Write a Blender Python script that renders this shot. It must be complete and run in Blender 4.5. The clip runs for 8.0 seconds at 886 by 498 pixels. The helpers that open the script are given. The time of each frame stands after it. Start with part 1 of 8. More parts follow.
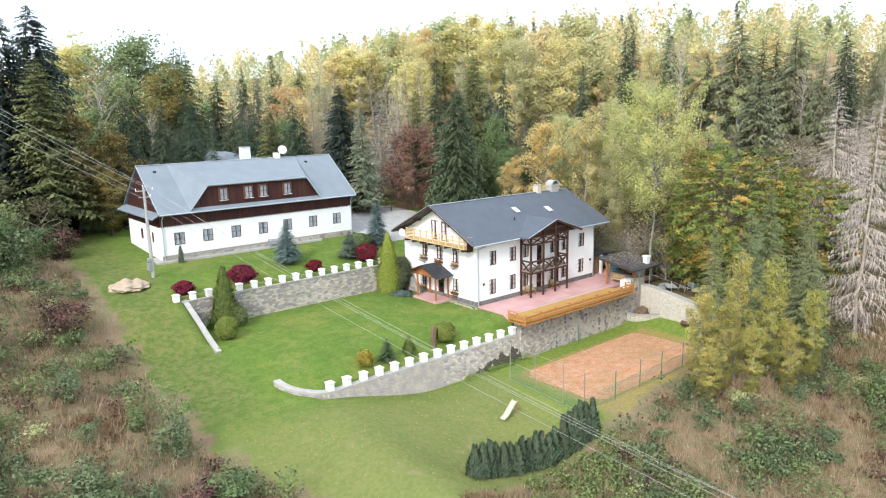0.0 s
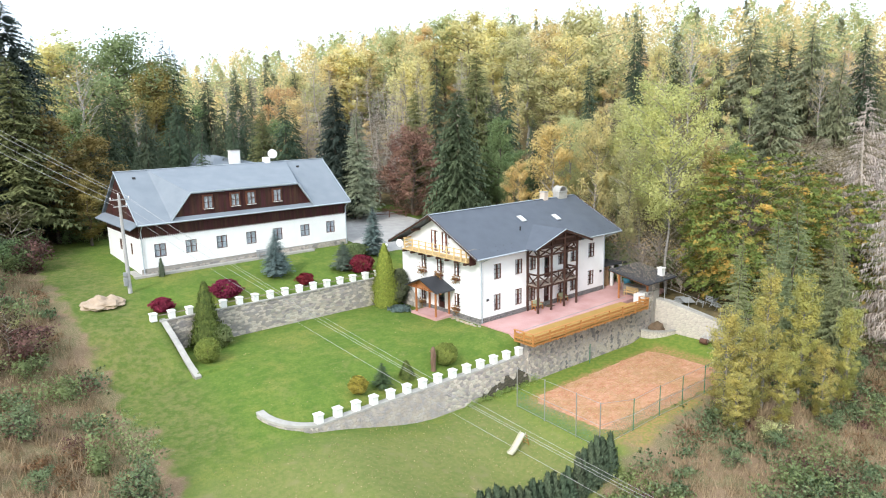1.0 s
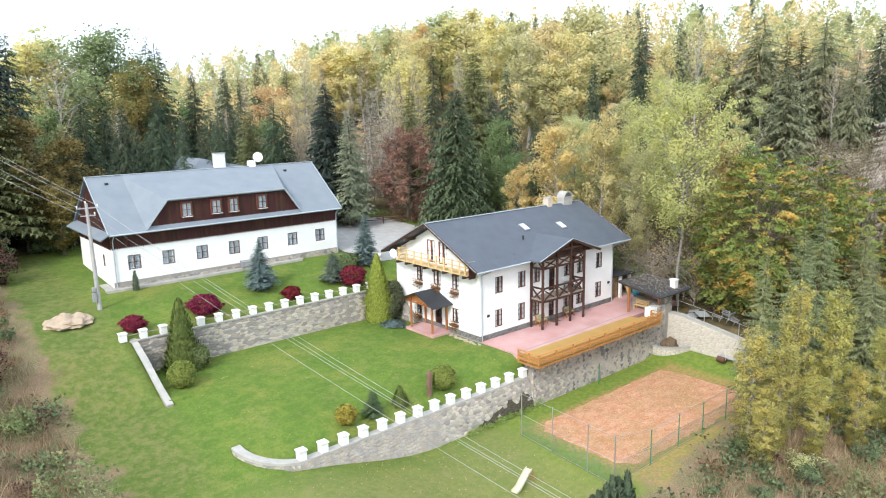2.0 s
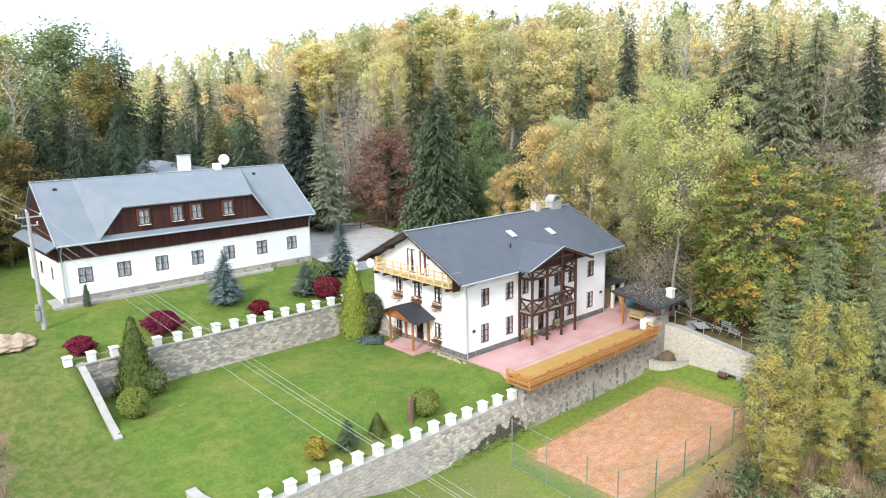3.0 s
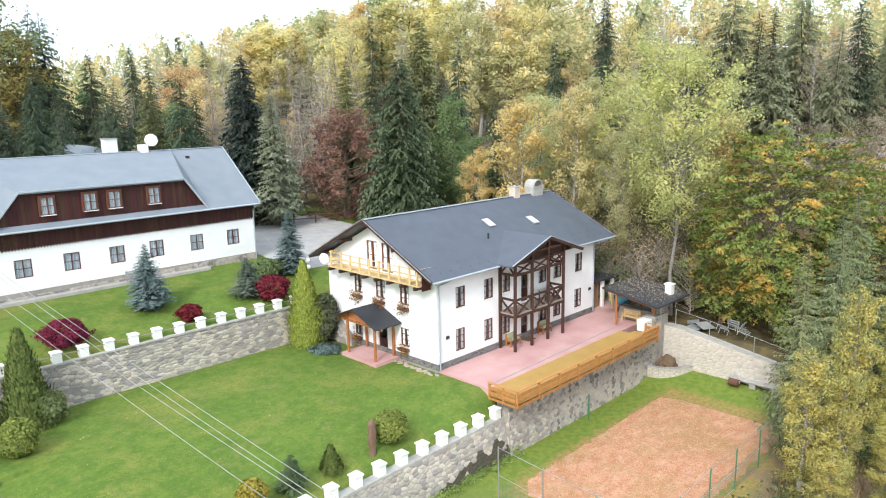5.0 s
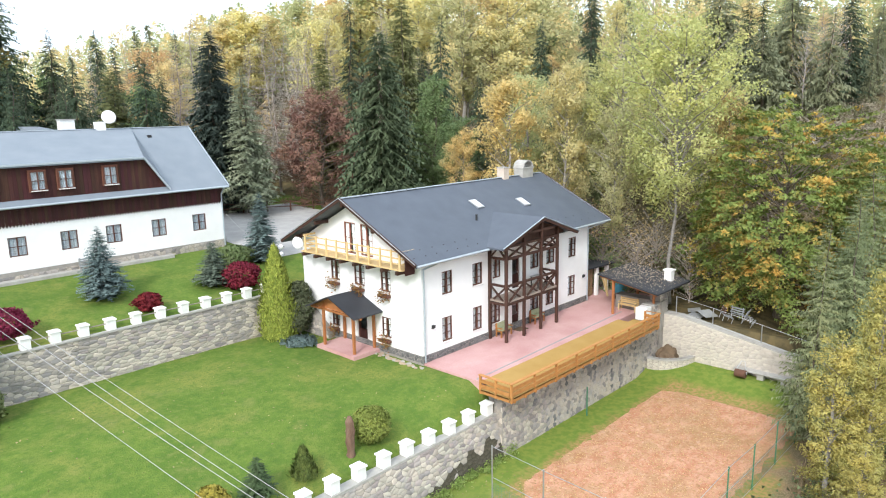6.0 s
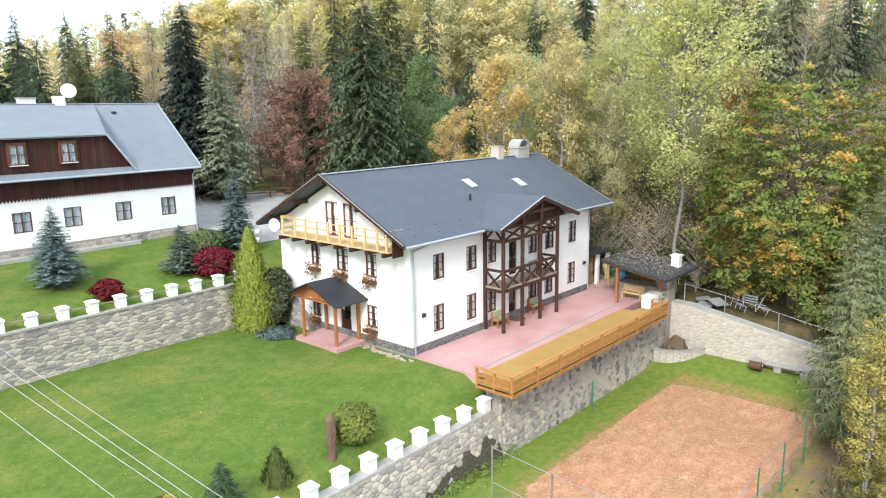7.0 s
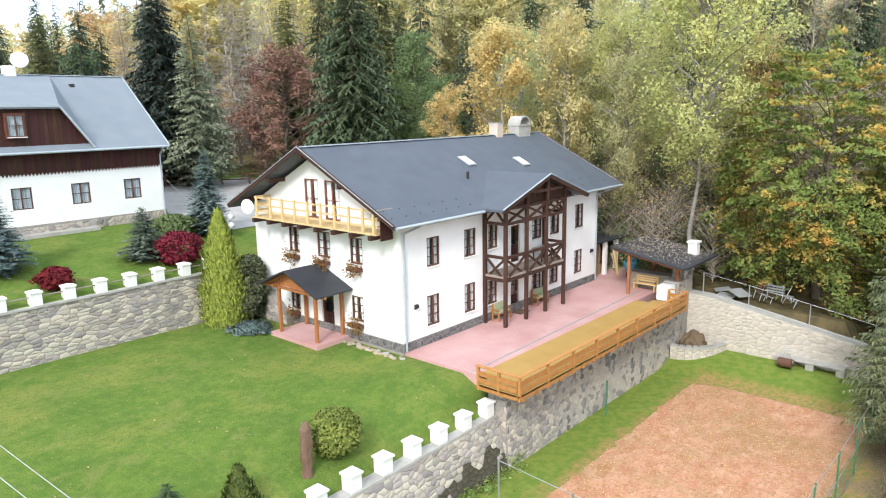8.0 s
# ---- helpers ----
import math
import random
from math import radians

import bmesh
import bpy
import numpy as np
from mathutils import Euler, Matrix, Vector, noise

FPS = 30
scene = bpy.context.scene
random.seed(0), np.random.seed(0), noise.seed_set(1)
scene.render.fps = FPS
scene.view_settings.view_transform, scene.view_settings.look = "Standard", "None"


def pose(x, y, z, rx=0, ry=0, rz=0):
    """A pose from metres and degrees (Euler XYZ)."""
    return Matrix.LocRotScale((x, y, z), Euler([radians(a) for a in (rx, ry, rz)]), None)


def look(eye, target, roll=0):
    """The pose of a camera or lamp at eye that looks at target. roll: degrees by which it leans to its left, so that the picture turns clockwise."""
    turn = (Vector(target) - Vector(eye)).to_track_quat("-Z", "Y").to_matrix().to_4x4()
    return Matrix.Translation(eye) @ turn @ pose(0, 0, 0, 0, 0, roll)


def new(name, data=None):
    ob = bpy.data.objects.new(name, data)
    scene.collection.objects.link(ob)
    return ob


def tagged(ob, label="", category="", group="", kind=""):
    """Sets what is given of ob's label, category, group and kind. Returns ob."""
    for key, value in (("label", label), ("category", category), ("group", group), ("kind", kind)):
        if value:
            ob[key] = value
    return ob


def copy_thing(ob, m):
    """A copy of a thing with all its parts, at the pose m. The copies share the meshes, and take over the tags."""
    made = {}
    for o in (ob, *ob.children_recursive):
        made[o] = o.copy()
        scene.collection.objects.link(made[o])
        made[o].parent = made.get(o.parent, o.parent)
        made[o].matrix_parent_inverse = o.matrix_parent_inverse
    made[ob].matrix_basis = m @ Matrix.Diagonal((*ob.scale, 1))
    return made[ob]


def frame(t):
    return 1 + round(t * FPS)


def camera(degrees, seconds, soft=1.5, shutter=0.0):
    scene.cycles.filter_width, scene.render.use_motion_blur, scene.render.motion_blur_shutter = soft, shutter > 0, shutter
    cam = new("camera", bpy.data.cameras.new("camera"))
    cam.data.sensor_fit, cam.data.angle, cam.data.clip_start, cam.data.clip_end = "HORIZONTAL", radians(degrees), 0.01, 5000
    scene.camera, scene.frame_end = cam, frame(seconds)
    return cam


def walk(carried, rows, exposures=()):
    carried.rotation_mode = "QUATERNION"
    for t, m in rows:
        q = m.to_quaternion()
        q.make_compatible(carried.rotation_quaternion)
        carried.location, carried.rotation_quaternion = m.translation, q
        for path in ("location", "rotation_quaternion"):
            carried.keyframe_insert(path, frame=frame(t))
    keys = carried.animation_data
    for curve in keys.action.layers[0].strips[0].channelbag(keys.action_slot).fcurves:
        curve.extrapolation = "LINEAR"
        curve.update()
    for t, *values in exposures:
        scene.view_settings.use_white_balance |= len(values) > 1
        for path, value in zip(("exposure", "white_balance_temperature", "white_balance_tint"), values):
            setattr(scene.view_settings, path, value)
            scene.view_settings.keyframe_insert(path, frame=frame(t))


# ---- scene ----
cam = camera(65.1, 8.0, 1.1)
METRES, EYE, TILT, LEAN, TURN = 36.5, 19.05, -0.645, 0.764, -40.2
ROWS = [
    (0.0, 0.0, 0.0, 0.0, -0.05, -10.61, 0.29),
    (0.5, -0.0004, 0.0711, 0.0036, -0.04, -10.61, 0.3),
    (1.0, -0.0011, 0.1415, 0.0062, -0.05, -10.61, 0.32),
    (2.5, -0.0006, 0.3428, 0.009, -0.86, -10.58, 0.39),
    (3.0, -0.0012, 0.4071, 0.0047, -1.93, -10.57, 0.4),
    (3.5, -0.0014, 0.4697, -0.0012, -2.77, -10.56, 0.44),
    (4.0, -0.0008, 0.53, -0.0121, -3.53, -10.53, 0.48),
    (4.5, -0.0001, 0.5848, -0.0323, -4.22, -10.54, 0.48),
    (6.0, 0.0008, 0.7393, -0.108, -6.66, -10.52, 0.43),
    (6.5, 0.0018, 0.7872, -0.1331, -7.33, -10.53, 0.36),
    (7.0, 0.0048, 0.8387, -0.1553, -7.78, -10.56, 0.36),
    (7.5, 0.009, 0.8957, -0.1784, -8.2, -10.58, 0.36),
    (8.0, 0.0139, 0.9579, -0.1999, -8.62, -10.64, 0.29),
]
walk(cam, [(t, pose(0, 0, EYE, TILT, LEAN, TURN) @ pose(METRES * x, METRES * y, METRES * z, 90 + pitch, roll, yaw)) for t, x, y, z, yaw, pitch, roll in ROWS])

# ---- light ----
SUN_EL, SUN_AZ = 38.0, 245.0          # sun's height, and its bearing clockwise from +y
world = bpy.data.worlds.new("sky")
scene.world = world
world.use_nodes = True
wn = world.node_tree
wn.nodes.clear()
sky = wn.nodes.new("ShaderNodeTexSky")
sky.sky_type, sky.sun_disc = "NISHITA", False
sky.sun_elevation, sky.sun_rotation = radians(SUN_EL), radians(SUN_AZ)
sky.air_density, sky.dust_density, sky.ozone_density = 1.0, 4.0, 1.0
bg_sky, bg_cloud = wn.nodes.new("ShaderNodeBackground"), wn.nodes.new("ShaderNodeBackground")
bg_sky.inputs[1].default_value = 0.06
bg_cloud.inputs[0].default_value = (0.82, 0.925, 1.05, 1)     # thin white cloud over the whole sky
bg_cloud.inputs[1].default_value = 1.7
add, wout = wn.nodes.new("ShaderNodeAddShader"), wn.nodes.new("ShaderNodeOutputWorld")
wn.links.new(sky.outputs[0], bg_sky.inputs[0])
wn.links.new(bg_sky.outputs[0], add.inputs[0])
wn.links.new(bg_cloud.outputs[0], add.inputs[1])
wn.links.new(add.outputs[0], wout.inputs[0])
sun = new("sun", bpy.data.lights.new("sun", "SUN"))
sun.data.energy, sun.data.angle, sun.data.color = 3.0, radians(12), (1.0, 0.985, 0.965)
sd = Vector((math.sin(radians(SUN_AZ)) * math.cos(radians(SUN_EL)), math.cos(radians(SUN_AZ)) * math.cos(radians(SUN_EL)), math.sin(radians(SUN_EL))))
sun.matrix_world = look(sd * 200, (0, 0, 0))


# ---- materials ----
def mat(name, c1, c2=None, scale=4.0, rough=0.8, bump=0.3, metal=0.0, fine=60.0, spread=0.0, isle=0.0, translucent=0.0, stretch=(1, 1, 1), spec=0.3, dist=0.02, shuffle=0.0, edges=(0.5, 1.0)):
    """Two colours mixed by noise at two scales; spread varies it object by object, isle piece by piece."""
    m = bpy.data.materials.new(name)
    m.use_nodes = True
    nt = m.node_tree
    N, L = nt.nodes, nt.links
    p = N["Principled BSDF"]
    p.inputs["Roughness"].default_value, p.inputs["Metallic"].default_value = rough, metal
    p.inputs["Specular IOR Level"].default_value = spec
    c2 = c2 or tuple(v * 0.75 for v in c1)
    geo = N.new("ShaderNodeNewGeometry")
    tc = N.new("ShaderNodeTexCoord")
    mp = N.new("ShaderNodeMapping")
    mp.inputs["Scale"].default_value = stretch
    L.new(tc.outputs["Object"], mp.inputs[0])
    n1, n2 = N.new("ShaderNodeTexNoise"), N.new("ShaderNodeTexNoise")
    for n, s in ((n1, scale), (n2, fine)):
        n.inputs["Scale"].default_value, n.inputs["Detail"].default_value = s, 4
        L.new(mp.outputs[0], n.inputs["Vector"])
    av = N.new("ShaderNodeMath")
    av.operation = "MULTIPLY_ADD"
    L.new(n2.outputs[0], av.inputs[0])
    av.inputs[1].default_value = 0.5
    L.new(n1.outputs[0], av.inputs[2])
    ramp = N.new("ShaderNodeMapRange")
    ramp.inputs[1].default_value, ramp.inputs[2].default_value = edges
    L.new(av.outputs[0], ramp.inputs[0])
    mix = N.new("ShaderNodeMix")
    mix.data_type = "RGBA"
    mix.inputs[6].default_value, mix.inputs[7].default_value = (*c1, 1), (*c2, 1)
    L.new(ramp.outputs[0], mix.inputs[0])
    if shuffle:
        ob_info, both, sh = N.new("ShaderNodeObjectInfo"), N.new("ShaderNodeMath"), N.new("ShaderNodeMath")
        both.operation, sh.operation, sh.use_clamp = "ADD", "MULTIPLY_ADD", True
        L.new(ob_info.outputs["Random"], both.inputs[0])
        L.new(geo.outputs["Random Per Island"], both.inputs[1])
        fr = N.new("ShaderNodeMath")
        fr.operation = "FRACT"
        L.new(both.outputs[0], fr.inputs[0])
        L.new(fr.outputs[0], sh.inputs[0])
        sh.inputs[1].default_value = shuffle
        sub = N.new("ShaderNodeMath")
        sub.operation = "SUBTRACT"
        L.new(ramp.outputs[0], sub.inputs[0])
        sub.inputs[1].default_value = shuffle / 2
        L.new(sub.outputs[0], sh.inputs[2])
        L.new(sh.outputs[0], mix.inputs[0])
    out = mix.outputs[2]
    if spread or isle:
        hsv = N.new("ShaderNodeHueSaturation")
        L.new(out, hsv.inputs["Color"])
        oi = N.new("ShaderNodeObjectInfo")
        s1, s2 = N.new("ShaderNodeMath"), N.new("ShaderNodeMath")
        s1.operation = s2.operation = "MULTIPLY_ADD"
        L.new(oi.outputs["Random"], s1.inputs[0])
        s1.inputs[1].default_value, s1.inputs[2].default_value = spread * 0.12, 0.5 - spread * 0.06
        L.new(s1.outputs[0], hsv.inputs["Hue"])
        a, b = N.new("ShaderNodeMath"), N.new("ShaderNodeMath")
        a.operation = b.operation = "MULTIPLY_ADD"
        L.new(geo.outputs["Random Per Island"], a.inputs[0])
        a.inputs[1].default_value, a.inputs[2].default_value = isle, 1 - isle / 2
        frac = N.new("ShaderNodeMath")
        frac.operation = "FRACT"
        mul = N.new("ShaderNodeMath")
        mul.operation = "MULTIPLY"
        mul.inputs[1].default_value = 17.3
        L.new(oi.outputs["Random"], mul.inputs[0])
        L.new(mul.outputs[0], frac.inputs[0])
        L.new(frac.outputs[0], b.inputs[0])
        b.inputs[1].default_value, b.inputs[2].default_value = spread * 0.7, 1 - spread * 0.35
        s2.operation = "MULTIPLY"
        L.new(a.outputs[0], s2.inputs[0])
        L.new(b.outputs[0], s2.inputs[1])
        L.new(s2.outputs[0], hsv.inputs["Value"])
        out = hsv.outputs[0]
    L.new(out, p.inputs["Base Color"])
    if bump:
        bn = N.new("ShaderNodeBump")
        bn.inputs["Strength"].default_value, bn.inputs["Distance"].default_value = bump, dist
        L.new(av.outputs[0], bn.inputs["Height"])
        L.new(bn.outputs[0], p.inputs["Normal"])
    if translucent:
        tr, ms = N.new("ShaderNodeBsdfTranslucent"), N.new("ShaderNodeMixShader")
        L.new(out, tr.inputs[0])
        ms.inputs[0].default_value = translucent
        L.new(p.outputs[0], ms.inputs[1])
        L.new(tr.outputs[0], ms.inputs[2])
        L.new(ms.outputs[0], N["Material Output"].inputs[0])
    return m


def glass_mat():
    m = bpy.data.materials.new("window_glass")
    m.use_nodes = True
    p = m.node_tree.nodes["Principled BSDF"]
    p.inputs["Transmission Weight"].default_value = 1.0
    p.inputs["Roughness"].default_value, p.inputs["IOR"].default_value = 0.02, 1.45
    p.inputs["Base Color"].default_value = (0.85, 0.9, 0.9, 1)
    return m


def weathered(m, colour, scale, lo, hi, amount):
    """Lays one more stain, in patches of noise, over a material's colour."""
    N, L = m.node_tree.nodes, m.node_tree.links
    base = N["Principled BSDF"].inputs["Base Color"]
    tc, n, r, mix = N.new("ShaderNodeTexCoord"), N.new("ShaderNodeTexNoise"), N.new("ShaderNodeMapRange"), N.new("ShaderNodeMix")
    n.inputs["Scale"].default_value, n.inputs["Detail"].default_value, n.inputs["Roughness"].default_value = scale, 5, 0.65
    r.inputs[1].default_value, r.inputs[2].default_value, r.inputs[4].default_value = lo, hi, amount
    mix.data_type = "RGBA"
    mix.inputs[7].default_value = (*colour, 1)
    L.new(tc.outputs["Object"], n.inputs["Vector"])
    L.new(n.outputs[0], r.inputs[0])
    L.new(r.outputs[0], mix.inputs[0])
    L.new(base.links[0].from_socket, mix.inputs[6])
    L.new(mix.outputs[2], base)


def ground_mat():
    """Mown grass; weeds and dry grass on the banks; leaf litter under the trees. The three meet along wavy lines of the plan."""
    m = bpy.data.materials.new("ground_cover")
    m.use_nodes = True
    nt = m.node_tree
    N, L = nt.nodes, nt.links
    p = N["Principled BSDF"]
    p.inputs["Roughness"].default_value, p.inputs["Specular IOR Level"].default_value = 0.95, 0.1
    geo, sep = N.new("ShaderNodeNewGeometry"), N.new("ShaderNodeSeparateXYZ")
    L.new(geo.outputs["Position"], sep.inputs[0])

    def noise_of(scale, detail=4, stretch=None):
        n = N.new("ShaderNodeTexNoise")
        n.inputs["Scale"].default_value, n.inputs["Detail"].default_value = scale, detail
        if stretch:
            mp = N.new("ShaderNodeMapping")
            mp.inputs["Scale"].default_value = stretch
            L.new(geo.outputs["Position"], mp.inputs[0])
            L.new(mp.outputs[0], n.inputs["Vector"])
        else:
            L.new(geo.outputs["Position"], n.inputs["Vector"])
        return n.outputs[0]

    def calc(op, a, b=None, c=None):
        n = N.new("ShaderNodeMath")
        n.operation = op
        for i, v in enumerate((a, b, c)):
            if v is None:
                continue
            if isinstance(v, (int, float)):
                n.inputs[i].default_value = v
            else:
                L.new(v, n.inputs[i])
        return n.outputs[0]

    def mixc(f, a, b):
        n = N.new("ShaderNodeMix")
        n.data_type = "RGBA"
        L.new(f, n.inputs[0])
        for i, v in ((6, a), (7, b)):
            if isinstance(v, tuple):
                n.inputs[i].default_value = (*v, 1)
            else:
                L.new(v, n.inputs[i])
        return n.outputs[2]

    def band(v, lo, hi):
        n = N.new("ShaderNodeMapRange")
        n.interpolation_type = "SMOOTHSTEP"
        n.inputs[1].default_value, n.inputs[2].default_value = lo, hi
        L.new(v, n.inputs[0])
        return n.outputs[0]

    X, Y = sep.outputs[0], sep.outputs[1]
    big, mid, fine = noise_of(0.22), noise_of(1.3), noise_of(14.0)
    # lawn: fresh green, with yellowed worn patches and mown streaks
    lawn = mixc(band(mid, 0.3, 0.72), (0.094, 0.157, 0.028), (0.134, 0.195, 0.037))
    lawn = mixc(band(calc("ADD", big, calc("MULTIPLY", mid, 0.35)), 0.62, 0.9), lawn, (0.19, 0.21, 0.05))
    lawn = mixc(calc("MULTIPLY", band(fine, 0.45, 0.75), 0.7), lawn, (0.075, 0.13, 0.024))
    lawn = mixc(calc("MULTIPLY", band(noise_of(0.35, 5), 0.5, 0.66), 0.5), lawn, (0.075, 0.135, 0.024))
    lawn = mixc(calc("MULTIPLY", band(noise_of(0.7, 6), 0.55, 0.72), 0.55), lawn, (0.2, 0.21, 0.065))
    outside = calc("MULTIPLY", band(calc("ADD", X, calc("MULTIPLY", big, 3.0)), 23.5, 20.0), band(Y, 40.0, 46.0))
    lawn = mixc(calc("MULTIPLY", outside, 0.65), lawn, mixc(band(noise_of(1.7, 6), 0.4, 0.62), (0.085, 0.115, 0.03), (0.17, 0.155, 0.065)))
    tuft = noise_of(4.5, 6)
    lawn = mixc(calc("MULTIPLY", band(tuft, 0.52, 0.66), 0.55), lawn, (0.075, 0.135, 0.03))
    lawn = mixc(calc("MULTIPLY", band(tuft, 0.46, 0.32), 0.4), lawn, (0.19, 0.215, 0.06))
    low = calc("MULTIPLY", band(calc("ADD", Y, calc("MULTIPLY", big, 6.0)), 47.0, 42.0), band(calc("SUBTRACT", X, calc("MULTIPLY", calc("SUBTRACT", 42, Y), 1.2)), 46.0, 38.0))
    lawn = mixc(calc("MULTIPLY", low, 0.75), lawn, mixc(band(noise_of(3.2, 6), 0.35, 0.65), (0.2, 0.2, 0.075), (0.15, 0.175, 0.055)))
    lawn = mixc(calc("MULTIPLY", calc("MULTIPLY", low, band(noise_of(0.8, 5), 0.56, 0.75)), 0.6), lawn, (0.25, 0.21, 0.11))
    # brighter yellow-green grass round the court, worn to clay along its edge
    strip = calc("MULTIPLY", band(calc("ADD", X, calc("MULTIPLY", big, 4.0)), 39.0, 45.0), band(Y, 44.0, 43.0))
    lawn = mixc(calc("MULTIPLY", strip, 0.8), lawn, mixc(band(noise_of(2.4, 6), 0.38, 0.62), (0.135, 0.205, 0.035), (0.2, 0.245, 0.05)))
    fringe = calc("MULTIPLY", band(calc("ADD", Y, calc("MULTIPLY", noise_of(1.1, 5), 2.2)), 41.9, 40.9), calc("MULTIPLY", band(calc("ADD", X, calc("MULTIPLY", noise_of(1.3, 5), 2.2)), 42.0, 43.2), band(X, 61.3, 60.2)))
    lawn = mixc(calc("MULTIPLY", fringe, 0.75), lawn, mixc(band(tuft, 0.4, 0.6), (0.4, 0.22, 0.11), (0.22, 0.21, 0.06)))
    # weeds and dry grass
    weed = mixc(band(noise_of(0.5), 0.4, 0.6), (0.2, 0.135, 0.085), (0.13, 0.125, 0.06))
    weed = mixc(band(fine, 0.4, 0.7), weed, (0.29, 0.215, 0.135))
    litter = mixc(band(mid, 0.4, 0.65), (0.09, 0.075, 0.04), (0.15, 0.115, 0.055))
    wob = calc("MULTIPLY", calc("SUBTRACT", noise_of(0.45), 0.5), 5.0)
    west = band(calc("ADD", calc("ADD", X, wob), calc("MULTIPLY", calc("MAXIMUM", calc("SUBTRACT", 40.5, Y), 0), -0.42)), 15.7, 14.7)
    south = band(calc("ADD", calc("ADD", Y, wob), calc("MULTIPLY", calc("SUBTRACT", X, 36), -0.12)), 29.5, 28.0)
    south = calc("MULTIPLY", south, band(X, 24, 27))
    east = band(calc("ADD", X, wob), 60.5, 61.5)
    east_s = calc("MULTIPLY", east, band(Y, 33.0, 31.5))
    weedy = calc("MAXIMUM", calc("MAXIMUM", west, south), east_s)
    wood = calc("MAXIMUM", band(X, 64.2, 64.4), band(calc("ADD", Y, wob), 88.0, 91.0))
    c = mixc(weedy, lawn, weed)
    c = mixc(wood, c, litter)
    L.new(c, p.inputs["Base Color"])
    bn = N.new("ShaderNodeBump")
    bn.inputs["Strength"].default_value, bn.inputs["Distance"].default_value = 0.6, 0.08
    L.new(calc("ADD", fine, mid), bn.inputs["Height"])
    L.new(bn.outputs[0], p.inputs["Normal"])
    return m


PLASTER = mat("white_plaster", (0.84, 0.84, 0.83), (0.78, 0.78, 0.77), 1.2, 0.9, 0.15, fine=25, spec=0.15)
SLATE = mat("dark_grey_shingle", (0.075, 0.088, 0.11), (0.095, 0.11, 0.135), 0.8, 0.65, 0.25, fine=30, spec=0.35)
SLATE_DARK = mat("near_black_shingle", (0.028, 0.03, 0.036), (0.045, 0.048, 0.055), 0.8, 0.6, 0.25, fine=30, spec=0.35)
SLATE_OLD = mat("grey_roof_felt", (0.175, 0.205, 0.235), (0.215, 0.245, 0.275), 0.7, 0.7, 0.25, fine=25, spec=0.3)
DARKWOOD = mat("dark_brown_timber", (0.045, 0.022, 0.016), (0.075, 0.036, 0.025), 6, 0.7, 0.4, stretch=(1, 1, 0.15), isle=0.3)
BOARD = mat("red_brown_boarding", (0.036, 0.012, 0.01), (0.066, 0.023, 0.017), 5, 0.7, 0.4, stretch=(1, 1, 0.12), isle=0.35)
BOARD_P = mat("red_brown_board", (0.036, 0.012, 0.01), (0.066, 0.023, 0.017), 5, 0.7, 0.4, stretch=(1, 1, 0.12), spread=0.5)
FRAMEWOOD = mat("brown_window_frame", (0.095, 0.042, 0.03), (0.14, 0.062, 0.042), 8, 0.55, 0.2)
ORANGEWOOD = mat("orange_varnished_wood", (0.36, 0.155, 0.045), (0.46, 0.22, 0.07), 5, 0.55, 0.25, stretch=(1, 1, 1), isle=0.25)
PALEWOOD = mat("pale_yellow_wood", (0.58, 0.41, 0.19), (0.68, 0.5, 0.26), 5, 0.6, 0.2, isle=0.2)
POSTWOOD = mat("red_brown_varnished_post", (0.3, 0.11, 0.04), (0.38, 0.16, 0.06), 5, 0.55, 0.2, isle=0.2)
STONE = mat("granite_rubble", (0.47, 0.415, 0.345), (0.27, 0.255, 0.245), 1.8, 0.9, 0.8, fine=24, isle=0.45, shuffle=0.95)
STONE_P = mat("granite_stone", (0.47, 0.415, 0.345), (0.27, 0.255, 0.245), 1.8, 0.9, 0.8, fine=24, spread=0.6, shuffle=0.95)
STONE_WET = mat("damp_stained_stone", (0.03, 0.027, 0.018), (0.13, 0.115, 0.085), 2.5, 0.75, 0.5, fine=20, isle=0.5)
STONE_GREY = mat("dark_blue_grey_stone", (0.13, 0.13, 0.135), (0.22, 0.215, 0.21), 2.5, 0.85, 0.5, fine=20, isle=0.5)
DARKSTONE = mat("dark_plinth_stone", (0.1, 0.1, 0.105), (0.17, 0.165, 0.16), 4.0, 0.85, 0.5, isle=0.5)
MORTAR = mat("lime_mortar", (0.33, 0.305, 0.27), (0.24, 0.225, 0.2), 2.0, 0.95, 0.5)
PALEMORTAR = mat("cream_mortar", (0.54, 0.495, 0.415), (0.44, 0.4, 0.335), 1.2, 0.95, 0.5)
PALESTONE = mat("cream_rubble", (0.58, 0.53, 0.45), (0.42, 0.39, 0.34), 1.4, 0.9, 0.6, fine=20, spread=0.15, shuffle=0.5)
COPING = mat("concrete_coping", (0.44, 0.425, 0.39), (0.32, 0.31, 0.285), 2.0, 0.9, 0.4)
WHITEPAINT = mat("white_painted_concrete", (0.82, 0.82, 0.8), (0.7, 0.7, 0.67), 3.0, 0.85, 0.3)
PINK = mat("red_concrete_paving", (0.46, 0.25, 0.235), (0.58, 0.37, 0.355), 0.5, 0.85, 0.3, fine=10)
GREYPAVE = mat("grey_paving", (0.36, 0.34, 0.33), (0.26, 0.25, 0.24), 3.0, 0.9, 0.4)
CARPET = mat("tan_deck_matting", (0.36, 0.22, 0.065), (0.42, 0.27, 0.09), 0.8, 0.95, 0.2, fine=40)
